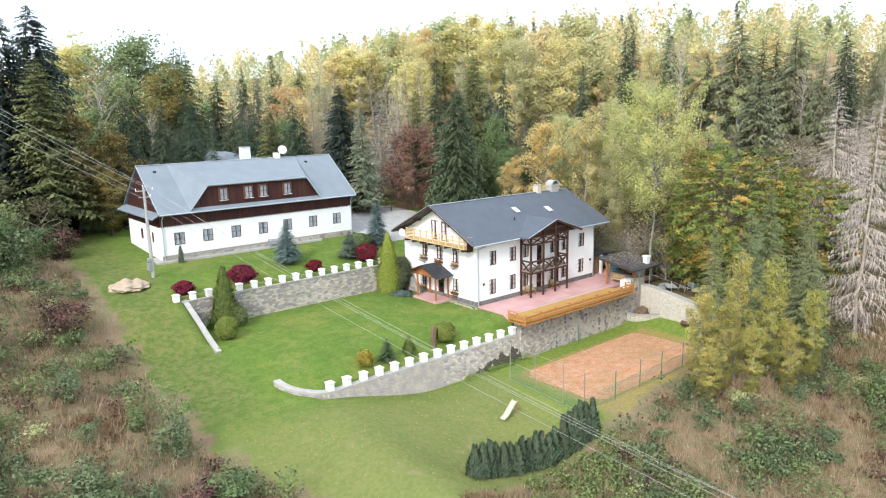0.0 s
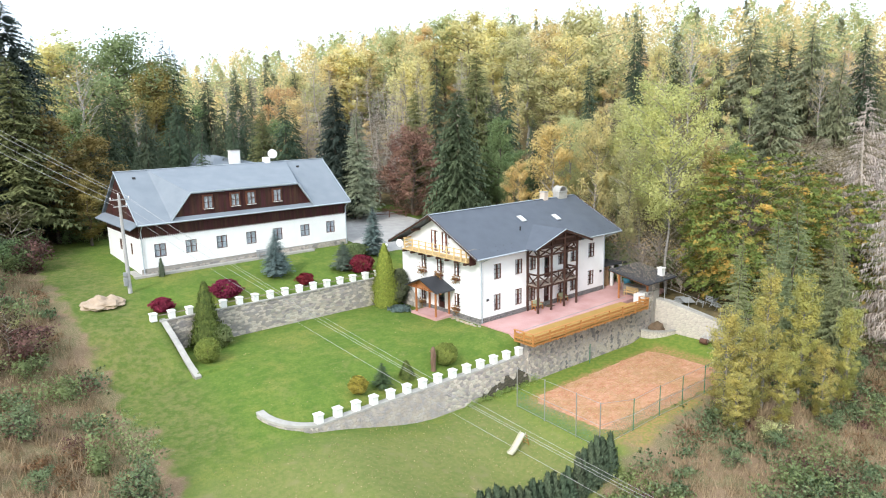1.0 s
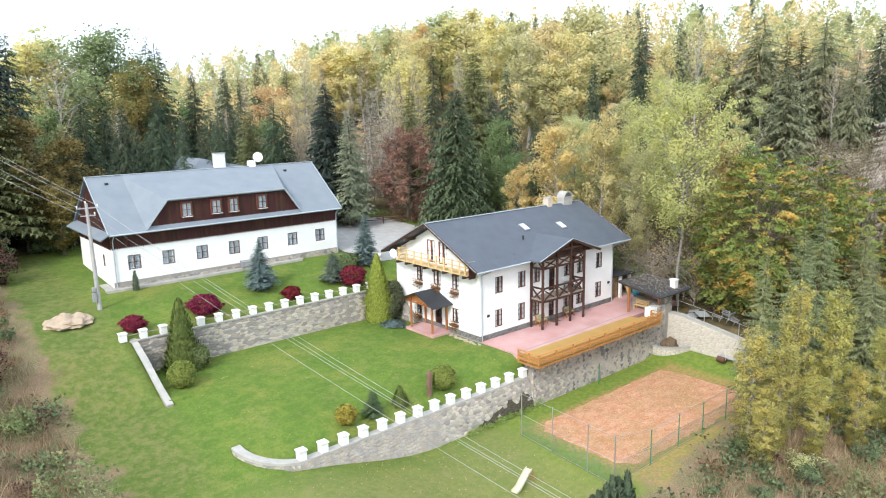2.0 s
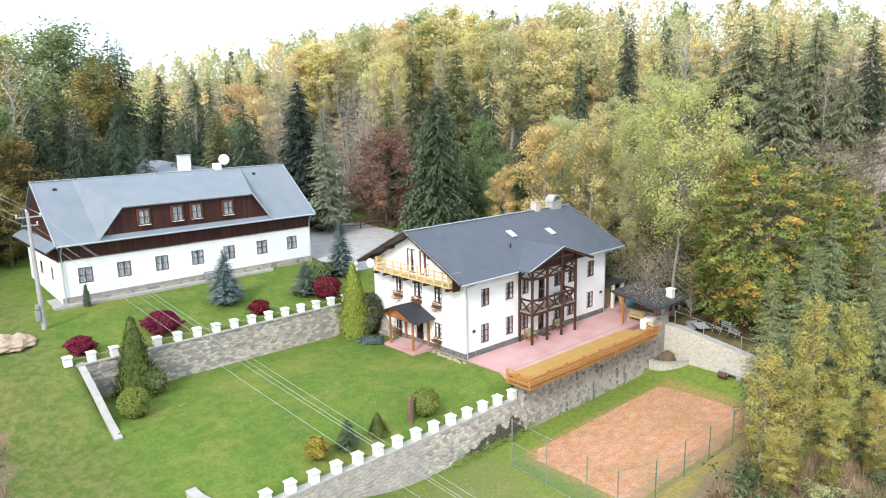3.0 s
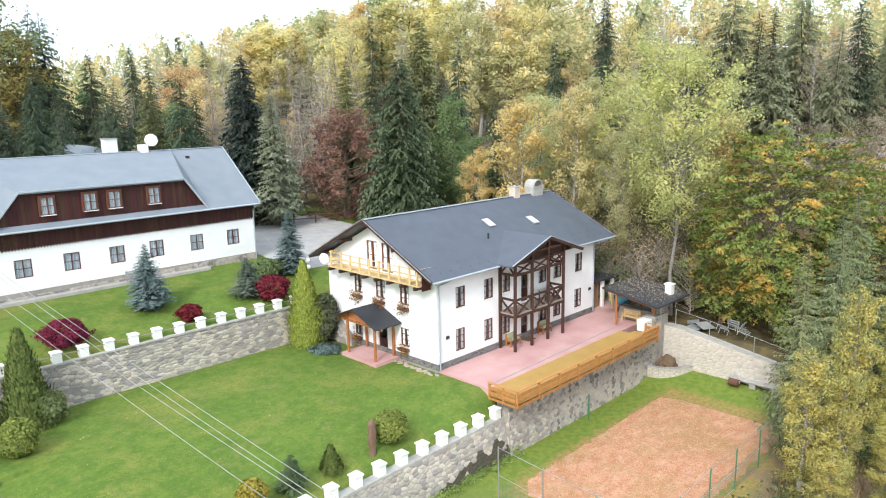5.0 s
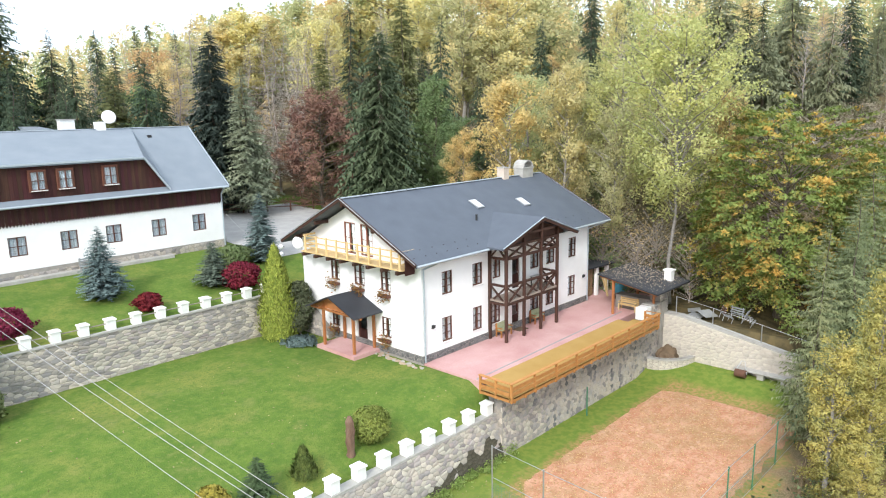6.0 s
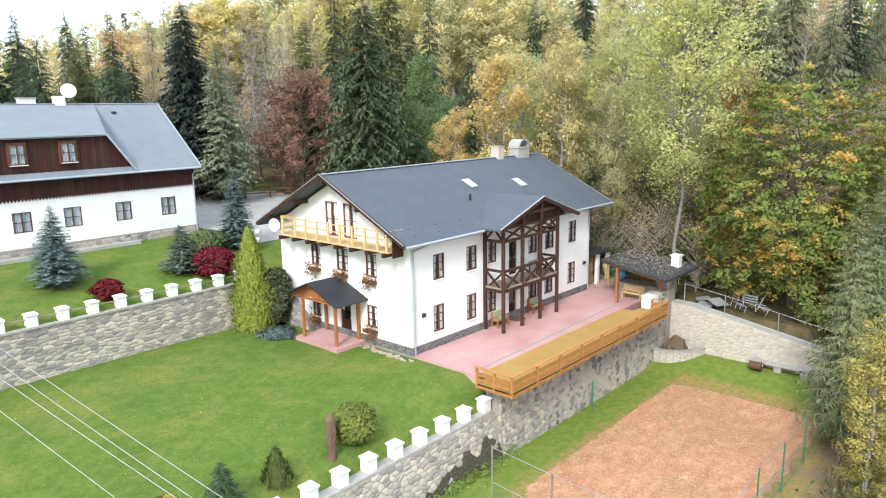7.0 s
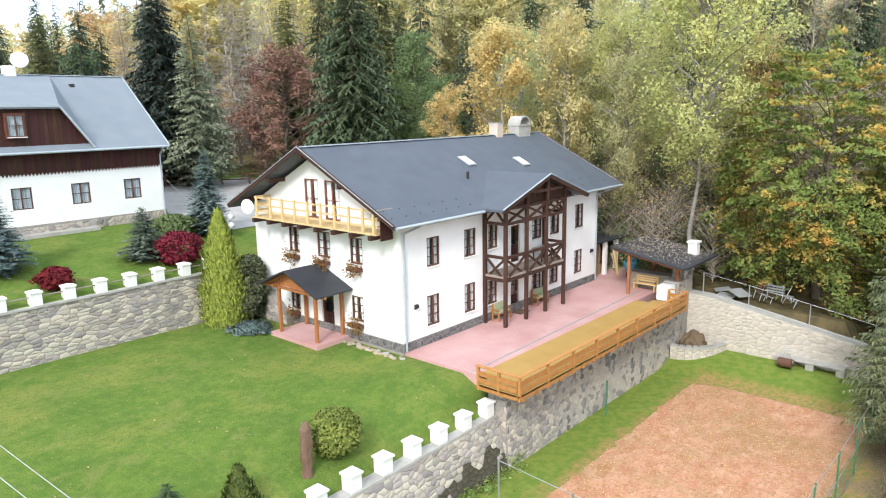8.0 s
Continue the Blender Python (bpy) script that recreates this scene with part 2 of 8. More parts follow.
CLAY = mat("red_clay_court", (0.4, 0.165, 0.085), (0.57, 0.335, 0.22), 1.1, 0.95, 0.3, fine=7, edges=(0.48, 1.02), stretch=(1, 1.5, 1))
weathered(CLAY, (0.3, 0.2, 0.085), 0.32, 0.48, 0.66, 0.6)
weathered(CLAY, (0.27, 0.15, 0.07), 5.5, 0.52, 0.64, 0.6)
weathered(CLAY, (0.6, 0.41, 0.3), 3.4, 0.55, 0.68, 0.5)
GLASS = glass_mat()
CURTAIN = mat("white_net_curtain", (0.85, 0.85, 0.86), (0.72, 0.72, 0.75), 6, 0.9, 0.2, stretch=(6, 6, 0.3))
CURTAIN_BLUE = mat("grey_white_curtain", (0.6, 0.64, 0.7), (0.42, 0.46, 0.53), 6, 0.9, 0.2, stretch=(6, 6, 0.3))
GALV = mat("galvanised_steel", (0.5, 0.51, 0.52), (0.42, 0.43, 0.44), 6, 0.45, 0.1, metal=0.8)
GUTTER = mat("grey_painted_gutter", (0.45, 0.5, 0.54), (0.4, 0.45, 0.49), 6, 0.45, 0.05, metal=0.3)
CONCRETE = mat("pole_concrete", (0.42, 0.41, 0.4), (0.33, 0.32, 0.31), 3, 0.9, 0.3)
CABLE = mat("aluminium_cable", (0.42, 0.42, 0.41), (0.34, 0.34, 0.33), 3, 0.5, 0.0, metal=0.2)
SAND = mat("pale_sand", (0.46, 0.36, 0.27), (0.36, 0.28, 0.2), 2, 0.95, 0.7)
ASPHALT = mat("gravel_yard", (0.44, 0.43, 0.41), (0.33, 0.32, 0.31), 1, 0.95, 0.4)
BARK = mat("grey_brown_bark", (0.1, 0.08, 0.06), (0.15, 0.125, 0.1), 5, 0.95, 0.6, stretch=(1, 1, 0.3))
BIRCHBARK = mat("pale_birch_bark", (0.33, 0.31, 0.28), (0.19, 0.175, 0.16), 3, 0.9, 0.4, stretch=(0.5, 0.5, 3))
TWIG = mat("grey_twigs", (0.42, 0.37, 0.32), (0.3, 0.26, 0.22), 5, 0.95, 0.2, spread=0.4)
SPRUCE = mat("spruce_needles", (0.058, 0.092, 0.056), (0.12, 0.155, 0.09), 0.8, 0.85, 0, spread=0.5, isle=0.3, translucent=0.15)
BLUESPRUCE = mat("blue_spruce_needles", (0.11, 0.165, 0.155), (0.2, 0.27, 0.26), 1.8, 0.85, 0, spread=0.15, isle=0.5, translucent=0.15)
LARCH = mat("grey_larch_twigs", (0.44, 0.4, 0.35), (0.56, 0.5, 0.43), 0.6, 0.9, 0, spread=0.3, isle=0.25, translucent=0.3)
DEADLARCH = mat("grey_pink_larch", (0.62, 0.53, 0.47), (0.72, 0.62, 0.55), 0.6, 0.9, 0, spread=0.25, isle=0.25, translucent=0.3)
# YELLOW and LIME are bright and pale: haze over the far woods is coloured in
YELLOW = mat("yellow_leaves", (0.86, 0.69, 0.3), (0.68, 0.62, 0.35), 0.8, 0.75, 0, spread=0.32, isle=0.15, translucent=0.45)
LIME = mat("yellow_green_leaves", (0.46, 0.5, 0.24), (0.64, 0.6, 0.3), 0.8, 0.75, 0, spread=0.35, isle=0.15, translucent=0.45)
GREEN = mat("green_leaves", (0.17, 0.24, 0.095), (0.28, 0.34, 0.15), 0.8, 0.7, 0, spread=0.4, isle=0.2, translucent=0.4)
ORANGE = mat("orange_brown_leaves", (0.76, 0.53, 0.23), (0.64, 0.52, 0.26), 0.8, 0.75, 0, spread=0.25, isle=0.15, translucent=0.45)
MAPLE = mat("green_and_orange_leaves", (0.21, 0.275, 0.072), (0.68, 0.4, 0.1), 0.7, 0.7, 0, edges=(0.76, 0.93), spread=0.1, isle=0.35, translucent=0.35)
BEECH = mat("dark_red_leaves", (0.24, 0.125, 0.105), (0.34, 0.21, 0.13), 0.7, 0.75, 0, spread=0.1, isle=0.3, translucent=0.3)
CRIMSON = mat("crimson_leaves", (0.17, 0.013, 0.04), (0.29, 0.035, 0.06), 1.5, 0.7, 0, spread=0.3, isle=0.6, translucent=0.3)
THUJA = mat("thuja_leaves", (0.2, 0.26, 0.042), (0.42, 0.44, 0.08), 3.5, 0.75, 0, spread=0.2, isle=0.7, translucent=0.25)
DARKTHUJA = mat("dark_thuja_leaves", (0.062, 0.1, 0.025), (0.16, 0.195, 0.045), 3.0, 0.8, 0, isle=0.6, translucent=0.15)
BOX = mat("box_leaves", (0.17, 0.23, 0.05), (0.31, 0.34, 0.075), 1.5, 0.75, 0, spread=0.2, isle=0.6, translucent=0.2)
DARKHEDGE = mat("dark_conifer_hedge", (0.06, 0.095, 0.06), (0.125, 0.165, 0.095), 2.5, 0.85, 0, spread=0.4, isle=0.6, translucent=0.1)
DRYGRASS = mat("dry_grass", (0.39, 0.3, 0.19), (0.25, 0.18, 0.105), 0.5, 0.95, 0, isle=0.5, translucent=0.2)
BRAMBLE = mat("dark_red_bramble", (0.13, 0.06, 0.06), (0.2, 0.12, 0.085), 0.7, 0.9, 0, isle=0.6, translucent=0.2)
WEED = mat("weed_leaves", (0.11, 0.17, 0.085), (0.24, 0.29, 0.14), 0.5, 0.85, 0, isle=0.45, translucent=0.3)
FLOWER = mat("red_geraniums", (0.42, 0.12, 0.06), (0.19, 0.22, 0.06), 9, 0.8, 0, isle=0.6, translucent=0.2)
NET = mat("green_fence_net", (0.1, 0.24, 0.16), (0.08, 0.2, 0.13), 5, 0.8, 0)
GREENMETAL = mat("green_painted_steel", (0.06, 0.2, 0.11), (0.05, 0.16, 0.09), 6, 0.5, 0.05)
SLIDEPLASTIC = mat("cream_plastic", (0.55, 0.52, 0.38), (0.48, 0.45, 0.33), 4, 0.4, 0.05)
BLUETARP = mat("blue_tarpaulin", (0.07, 0.3, 0.42), (0.1, 0.38, 0.5), 3, 0.5, 0.5)
LOGEND = mat("split_log", (0.4, 0.27, 0.15), (0.25, 0.16, 0.09), 8, 0.9, 0.4, isle=0.5)
SOIL = mat("bare_soil", (0.16, 0.11, 0.07), (0.11, 0.08, 0.05), 2, 0.95, 0.6)
CUSHION = mat("green_cushion", (0.35, 0.38, 0.25), (0.3, 0.32, 0.2), 5, 0.9, 0.2)
BLACK = mat("black_metal", (0.03, 0.03, 0.03), (0.04, 0.04, 0.04), 5, 0.5, 0.0)
RUST = mat("rusty_brown_metal", (0.14, 0.07, 0.045), (0.1, 0.05, 0.035), 5, 0.8, 0.3)
GREYSHEET = mat("grey_sheet", (0.33, 0.34, 0.34), (0.25, 0.26, 0.26), 2, 0.6, 0.1)
LEAFLIT = mat("fallen_leaves", (0.5, 0.44, 0.36), (0.34, 0.25, 0.16), 3, 0.9, 0, isle=0.6)
# enamel of dishes, insulators and globes; on skylight panes the white imitates reflected sky
WHITE_ENAMEL_AND_SKY = mat("white_enamel_and_reflected_sky", (0.8, 0.8, 0.8), (0.75, 0.75, 0.75), 4, 0.4, 0.0)


# ---- building helpers ----
def part(name, bm, material, parent=None, label=""):
    """Links a bmesh, or a ready mesh, as one object under its thing."""
    if isinstance(bm, bmesh.types.BMesh):
        me = bpy.data.meshes.new(name)
        bm.to_mesh(me)
        bm.free()
    else:
        me = bm
    if not me.materials:
        me.materials.append(material)
    ob = new(name, me)
    ob.parent = parent
    if label:
        ob["label"] = label
    return ob


def thing(name, label, category, at=(0, 0, 0), group="", kind=""):
    ob = new(name)
    ob.matrix_basis = pose(*at) if not isinstance(at, Matrix) else at
    return tagged(ob, label, category, group, kind)


def box(bm, x0, y0, z0, x1, y1, z1, m=None):
    vs = [bm.verts.new((x, y, z)) for z in (z0, z1) for x, y in ((x0, y0), (x1, y0), (x1, y1), (x0, y1))]
    if m is not None:
        for v in vs:
            v.co = m @ v.co
    for f in ((3, 2, 1, 0), (4, 5, 6, 7), (0, 1, 5, 4), (1, 2, 6, 5), (2, 3, 7, 6), (3, 0, 4, 7)):
        bm.faces.new([vs[i] for i in f])
    return vs


def boxes(*rows):
    bm = bmesh.new()
    for r in rows:
        box(bm, *r)
    return bm


def beam(bm, p, q, w, h=None):
    """A square timber from p to q."""
    p, q = Vector(p), Vector(q)
    m = Matrix.Translation(p) @ (q - p).to_track_quat("Z", "Y").to_matrix().to_4x4()
    h = h or w
    box(bm, -w / 2, -h / 2, 0, w / 2, h / 2, (q - p).length, m)


def tube(bm, p, q, r0, r1=None, n=8):
    p, q = Vector(p), Vector(q)
    r1 = r0 if r1 is None else r1
    m = Matrix.Translation(p) @ (q - p).to_track_quat("Z", "Y").to_matrix().to_4x4()
    ln = (q - p).length
    a = [bm.verts.new(m @ Vector((r0 * math.cos(k * math.tau / n), r0 * math.sin(k * math.tau / n), 0))) for k in range(n)]
    b = [bm.verts.new(m @ Vector((r1 * math.cos(k * math.tau / n), r1 * math.sin(k * math.tau / n), ln))) for k in range(n)]
    for k in range(n):
        bm.faces.new((a[k], a[(k + 1) % n], b[(k + 1) % n], b[k]))
    bm.faces.new(a[::-1])
    bm.faces.new(b)


def slab(bm, pts, t):
    """A flat or tilted plate: the polygon pts and its copy t lower."""
    top = [bm.verts.new(p) for p in pts]
    bot = [bm.verts.new((p[0], p[1], p[2] - t)) for p in pts]
    n = len(pts)
    bm.faces.new(top)
    bm.faces.new(bot[::-1])
    for k in range(n):
        bm.faces.new((top[k], bot[k], bot[(k + 1) % n], top[(k + 1) % n]))
    bmesh.ops.recalc_face_normals(bm, faces=bm.faces)


def bevelled(bm, w=0.02):
    bmesh.ops.bevel(bm, geom=bm.edges[:], offset=w, segments=1, affect="EDGES", profile=0.5)
    return bm


def raw(name, v, f, smooth=False, normals=None):
    """A mesh from numpy arrays of vertices and of quads or triangles; normals, one a vertex, round off leaf masses."""
    v, f = np.asarray(v, np.float32), np.asarray(f, np.int32)
    if normals is not None:
        a = np.cross(v[f[:, 1]] - v[f[:, 0]], v[f[:, 2]] - v[f[:, 0]])
        back = (a * normals[f[:, 0]]).sum(1) < 0
        f[back] = f[back][:, ::-1]
    k = f.shape[1]
    me = bpy.data.meshes.new(name)
    me.vertices.add(len(v))
    me.vertices.foreach_set("co", v.ravel())
    me.loops.add(f.size)
    me.loops.foreach_set("vertex_index", f.ravel())
    me.polygons.add(len(f))
    me.polygons.foreach_set("loop_start", np.arange(0, f.size, k, dtype=np.int32))
    me.update(calc_edges=True)
    if smooth:
        me.polygons.foreach_set("use_smooth", np.ones(len(f), bool))
    if normals is not None:
        me.polygons.foreach_set("use_smooth", np.ones(len(f), bool))
        me.normals_split_custom_set_from_vertices(normals.astype(np.float32))
    return me


def wall(bm, m, length, top, openings, t=0.35, bottom=0.0):
    """A wall along local x, its outer face on y = 0, t thick towards +y; top(u) is its height; openings are (u0, z0, u1, z1)."""
    us = sorted({0.0, length, *[o[0] for o in openings], *[o[2] for o in openings], *top.breaks})
    for a, b in zip(us, us[1:]):
        c = (a + b) / 2
        z = bottom
        for o in sorted([o for o in openings if o[0] < c < o[2]], key=lambda o: o[1]):
            if o[1] > z:
                box(bm, a, 0, z, b, t, o[1], m)
            z = o[3]
        vs = [bm.verts.new(m @ Vector(p)) for p in ((a, 0, z), (b, 0, z), (b, t, z), (a, t, z), (a, 0, top(a)), (b, 0, top(b)), (b, t, top(b)), (a, t, top(a)))]
        for f in ((3, 2, 1, 0), (4, 5, 6, 7), (0, 1, 5, 4), (1, 2, 6, 5), (2, 3, 7, 6), (3, 0, 4, 7)):
            bm.faces.new([vs[i] for i in f])


class Flat:
    def __init__(self, z):
        self.z, self.breaks = z, ()

    def __call__(self, u):
        return self.z


class Gable:
    def __init__(self, eave, ridge, length):
        self.eave, self.ridge, self.half, self.breaks = eave, ridge, length / 2, (length / 2,)

    def __call__(self, u):
        return self.ridge - (self.ridge - self.eave) * abs(u - self.half) / self.half


WINDOWS = {}


def window(parent, m, w, h, cross=2, curtain=True, frame_mat=None, sill=True, depth=0.035, full=False):
    """A casement set into a wall: m has local x along the wall, y into it, z up, from the opening's lower corner."""
    key = (round(w, 2), round(h, 2), cross, full)
    if key not in WINDOWS:
        s, y0, y1 = 0.055 if full else 0.075, depth, depth + 0.07
        c = 0.03 if full else 0.05
        fr = boxes((0, y0, 0, s, y1, h), (w - s, y0, 0, w, y1, h), (s, y0, 0, w - s, y1, s), (s, y0, h - s, w - s, y1, h), (w / 2 - c, y0 - 0.012, s, w / 2 + c, y1, h - s))
        for k in range(1, cross + 1):
            z = s + (h - 2 * s) * k / (cross + 1)
            box(fr, s, y0 + 0.01, z - 0.018, w / 2 - c, y1 - 0.01, z + 0.018)
            box(fr, w / 2 + c, y0 + 0.01, z - 0.018, w - s, y1 - 0.01, z + 0.018)
        pn = boxes((s, y0 + 0.03, s, w - s, y0 + 0.036, h - s))
        cu = bmesh.new()
        for side in (0, 1):
            n = 9
            u0, u1 = (s, w * 0.42) if side == 0 else (w * 0.58, w - s)
            if full:
                u0, u1 = (s, w * 0.49) if side == 0 else (w * 0.51, w - s)
            prev = None
            for k in range(n + 1):
                u = u0 + (u1 - u0) * k / n
                y = y1 + 0.035 + 0.02 * math.sin(k * 2.1)
                lean = (0.0 if full else 0.12) * w * (1 if side else -1)
                pair = (cu.verts.new((u, y, h - s)), cu.verts.new((min(max(u + lean * 0.6, s), w - s), y, s)))
                if prev:
                    cu.faces.new((prev[0], pair[0], pair[1], prev[1]))
                prev = pair
        si = boxes((-0.05, -0.06, -0.05, w + 0.05, depth + 0.02, -0.004))
        meshes = []
        for n, b in (("window_frame", fr), ("pane", pn), ("curtain", cu), ("window_sill", si)):
            me = bpy.data.meshes.new(n)
            b.to_mesh(me)
            b.free()
            meshes.append(me)
        WINDOWS[key] = meshes
    fr, pn, cu, si = WINDOWS[key]
    ob = part("window", fr, frame_mat or FRAMEWOOD, parent, "brown wooden casement window")
    ob.matrix_basis = m
    pane = part("pane", pn, GLASS, ob)
    pane.visible_shadow = False
    if curtain:
        part("curtain", cu, CURTAIN_BLUE if full else CURTAIN, ob)
    if sill:
        part("window_sill", si, WHITEPAINT, ob)
    return ob


def stones(u_len, z_lo, z_hi, size, seed, gap=0.03, proud=0.05, aspect=1.0):
    """Rubble facing between z_lo(u) and z_hi(u): uneven many-sided stones, each nearest to its own seed point.
    Yields (vertices, faces) per stone in local x (along), y (out is -), z; stones have 8 corners."""
    rnd = random.Random(seed)
    lo = min(z_lo(u_len * k / 20) for k in range(21))
    hi = max(z_hi(u_len * k / 20) for k in range(21))
    su = size * aspect
    nu, nz = max(1, round(u_len / su)), max(1, round((hi - lo) / size))
    seeds = {}
    for i in range(-2, nu + 2):
        for j in range(-2, nz + 2):
            seeds[i, j] = ((i + 0.5 + 0.5 * (j % 2) + rnd.uniform(-0.6, 0.6)) * u_len / nu / aspect, lo + (j + 0.5 + rnd.uniform(-0.45, 0.45)) * (hi - lo) / nz)
    for (i, j), (cu, cz) in seeds.items():
        poly = [(cu - 2 * size, cz - 2 * size), (cu + 2 * size, cz - 2 * size), (cu + 2 * size, cz + 2 * size), (cu - 2 * size, cz + 2 * size)]
        for di in (-2, -1, 0, 1, 2):
            for dj in (-2, -1, 0, 1, 2):
                o = seeds.get((i + di, j + dj))
                if o is None or (di == 0 and dj == 0):
                    continue
                mx, mz, nx, nz_ = (cu + o[0]) / 2, (cz + o[1]) / 2, o[0] - cu, o[1] - cz
                poly = clip(poly, mx, mz, nx, nz_)
                if len(poly) < 3:
                    break
        poly = clip(poly, 0.0, 0, -1, 0)
        poly = clip(poly, u_len / aspect, 0, 1, 0)
        if len(poly) < 3:
            continue
        c0 = sum(p[0] for p in poly) / len(poly) * aspect
        zt, zb = z_hi(min(max(c0, 0), u_len)), z_lo(min(max(c0, 0), u_len))
        poly = clip(poly, 0, zt, 0, 1)
        poly = clip(poly, 0, zb, 0, -1)
        if len(poly) < 3:
            continue
        poly = [(u * aspect, z) for u, z in poly]
        cx, cz = sum(p[0] for p in poly) / len(poly), sum(p[1] for p in poly) / len(poly)
        area = abs(sum(a[0] * b[1] - b[0] * a[1] for a, b in zip(poly, poly[1:] + poly[:1]))) / 2
        if area < 0.1 * size * su:
            continue
        out, n = proud * rnd.uniform(0.4, 1.2), 8
        ring = list(poly)
        while len(ring) > n:                     # eight corners: drop the shortest sides, halve the longest
            k = min(range(len(ring)), key=lambda q: math.dist(ring[q], ring[(q + 1) % len(ring)]))
            ring.pop(k)
        while len(ring) < n:
            k = max(range(len(ring)), key=lambda q: math.dist(ring[q], ring[(q + 1) % len(ring)]))
            a, b = ring[k], ring[(k + 1) % len(ring)]
            ring.insert(k + 1, ((a[0] + b[0]) / 2 + rnd.uniform(-0.03, 0.03) * size, (a[1] + b[1]) / 2 + rnd.uniform(-0.05, 0.05) * size))
        v = []
        tip_u, tip_z = rnd.uniform(-0.25, 0.25), rnd.uniform(-0.25, 0.25)
        for shrink, y in ((1.0, 0.0), (0.975, -out * 0.75), (0.86, -out)):
            for x, z in ring:
                dx, dz = x - cx, z - cz
                ln = math.hypot(dx, dz) or 1
                s_ = max(ln - gap, ln * 0.5) / ln * shrink
                slant = 1 + (tip_u * dx + tip_z * dz) / size * 1.5
                v.append((cx + dx * s_, y * slant, cz + dz * s_))
        f = [(r + k, r + (k + 1) % n, r + n + (k + 1) % n, r + n + k) for r in (0, n) for k in range(n)]
        f += [(16, 17, 18, 19), (16, 19, 20, 23), (20, 21, 22, 23)]
        v = np.array(v)
        a2 = sum(p[0] * q[1] - q[0] * p[1] for p, q in zip(ring, ring[1:] + ring[:1]))
        yield v, (f if a2 > 0 else [q[::-1] for q in f])


def clip(poly, px, pz, nx, nz):
    """The part of a convex polygon behind the line through (px, pz) with normal (nx, nz)."""
    out = []
    for a, b in zip(poly, poly[1:] + poly[:1]):
        da, db = (a[0] - px) * nx + (a[1] - pz) * nz, (b[0] - px) * nx + (b[1] - pz) * nz
        if da <= 0:
            out.append(a)
        if (da < 0) != (db < 0) and da != db:
            k = da / (da - db)
            out.append((a[0] + (b[0] - a[0]) * k, a[1] + (b[1] - a[1]) * k))
    return out


def clad(parent, m, u_len, z_lo, z_hi, size, seed, single=0, first=0.0, gap=0.03, proud=0.05, aspect=1.0, damp=None, facing=None, stain=None):
    """Lays stones on a wall's face: the first `single` past u = first as parts, the rest joined. damp(u, z): where they are stained dark."""
    V, F, n, made = {False: [], True: []}, {False: [], True: []}, {False: 0, True: 0}, 0
    r, at = np.array(m.to_3x3()), np.array(m.translation)
    for v, f in stones(u_len, z_lo, z_hi, size, seed, gap, proud, aspect):
        c = v[16:].mean(0)
        wet = bool(damp and damp(c[0], c[2]))
        w = v @ r.T + at
        if made < single and v[0][0] > first:
            o = w.mean(0)
            ob = under(parent, part("stone", raw("stone", w - o, f), (stain or STONE_WET) if wet else facing or STONE_P, parent))
            ob.location = o
            made += 1
        else:
            V[wet].append(w)
            F[wet].append(np.array(f) + n[wet])
            n[wet] += len(w)
    for wet in (False, True):
        if V[wet]:
            ob = under(parent, part("stone_facing", raw("stone_facing", np.concatenate(V[wet]), np.concatenate(F[wet])), (stain or STONE_WET) if wet else facing or STONE, parent))
            ob["kind"] = "stuff"


def under(parent, ob):
    """Parts built in the world's coordinates, hung under a thing that stands elsewhere."""
    ob.matrix_parent_inverse = parent.matrix_basis.inverted()
    return ob


# ---- ground ----
def smooth(a, b, v):
    k = np.clip((v - a) / (b - a), 0, 1)
    return k * k * (3 - 2 * k)


def ground_z(x, y):
    x, y = np.asarray(x, float), np.asarray(y, float)
    up = np.interp(y, (-40, 10, 30, 40, 46, 54.4, 58, 61.3, 67, 72, 85, 700, 1500), (-16, -9, -3.8, -2.0, -1.3, -0.55, 1.2, 2.75, 3.9, 4.45, 5.2, 44, 88))
    lawn = np.interp(y, (43, 43.5, 44.6, 47, 50, 54, 70), (-1.55, -1.5, -0.95, -0.6, -0.3, -0.05, -0.02))
    low = -1.75 - 2.05 * smooth(22.5, 35, x) - 1.3 * smooth(40, 31, y) * smooth(21, 28, x) * smooth(42, 33, x) - 0.16 * np.clip(30 - y, 0, 200) + 0.75 * smooth(59.5, 63.2, x) * smooth(30, 34, y)
    lawn = lawn + (-0.13 - lawn) * smooth(39, 44.4, x) * smooth(43.45, 44.5, y)
    gate = np.where(y > 54.5, smooth(20.8, 21.1, x), smooth(18, 26, x))
    z = np.where(y < 43.15, up + (low - up) * smooth(19, 25, x), up + (lawn - up) * gate * (y < 61.25))
    east = np.interp(x, (60, 64.2, 64.5, 72, 84, 100, 140, 190, 400, 1500), (-3.05, -3.05, -0.4, -0.2, 4.0, 9.5, 16.5, 26, 34, 80))
    east = east + np.interp(y, (30, 40, 55, 75, 100, 150, 300, 1500), (-2.2, -0.3, 0, 3.0, 5.0, 11, 14, 20)) * smooth(64.2, 70, x)
    k = smooth(64.2, 64.5, x) * (y > 33) + smooth(60, 75, x) * (y <= 33)
    z = z + (east - z) * np.clip(k, 0, 1) * (y < 61.25) + (y >= 61.25) * smooth(60, 95, x) * np.maximum(east - z, 0)
    bank = smooth(15, 7, x) * 1.6 + 0.09 * np.clip(4 - x, 0, 60)
    return z + bank * smooth(20, 34, y)


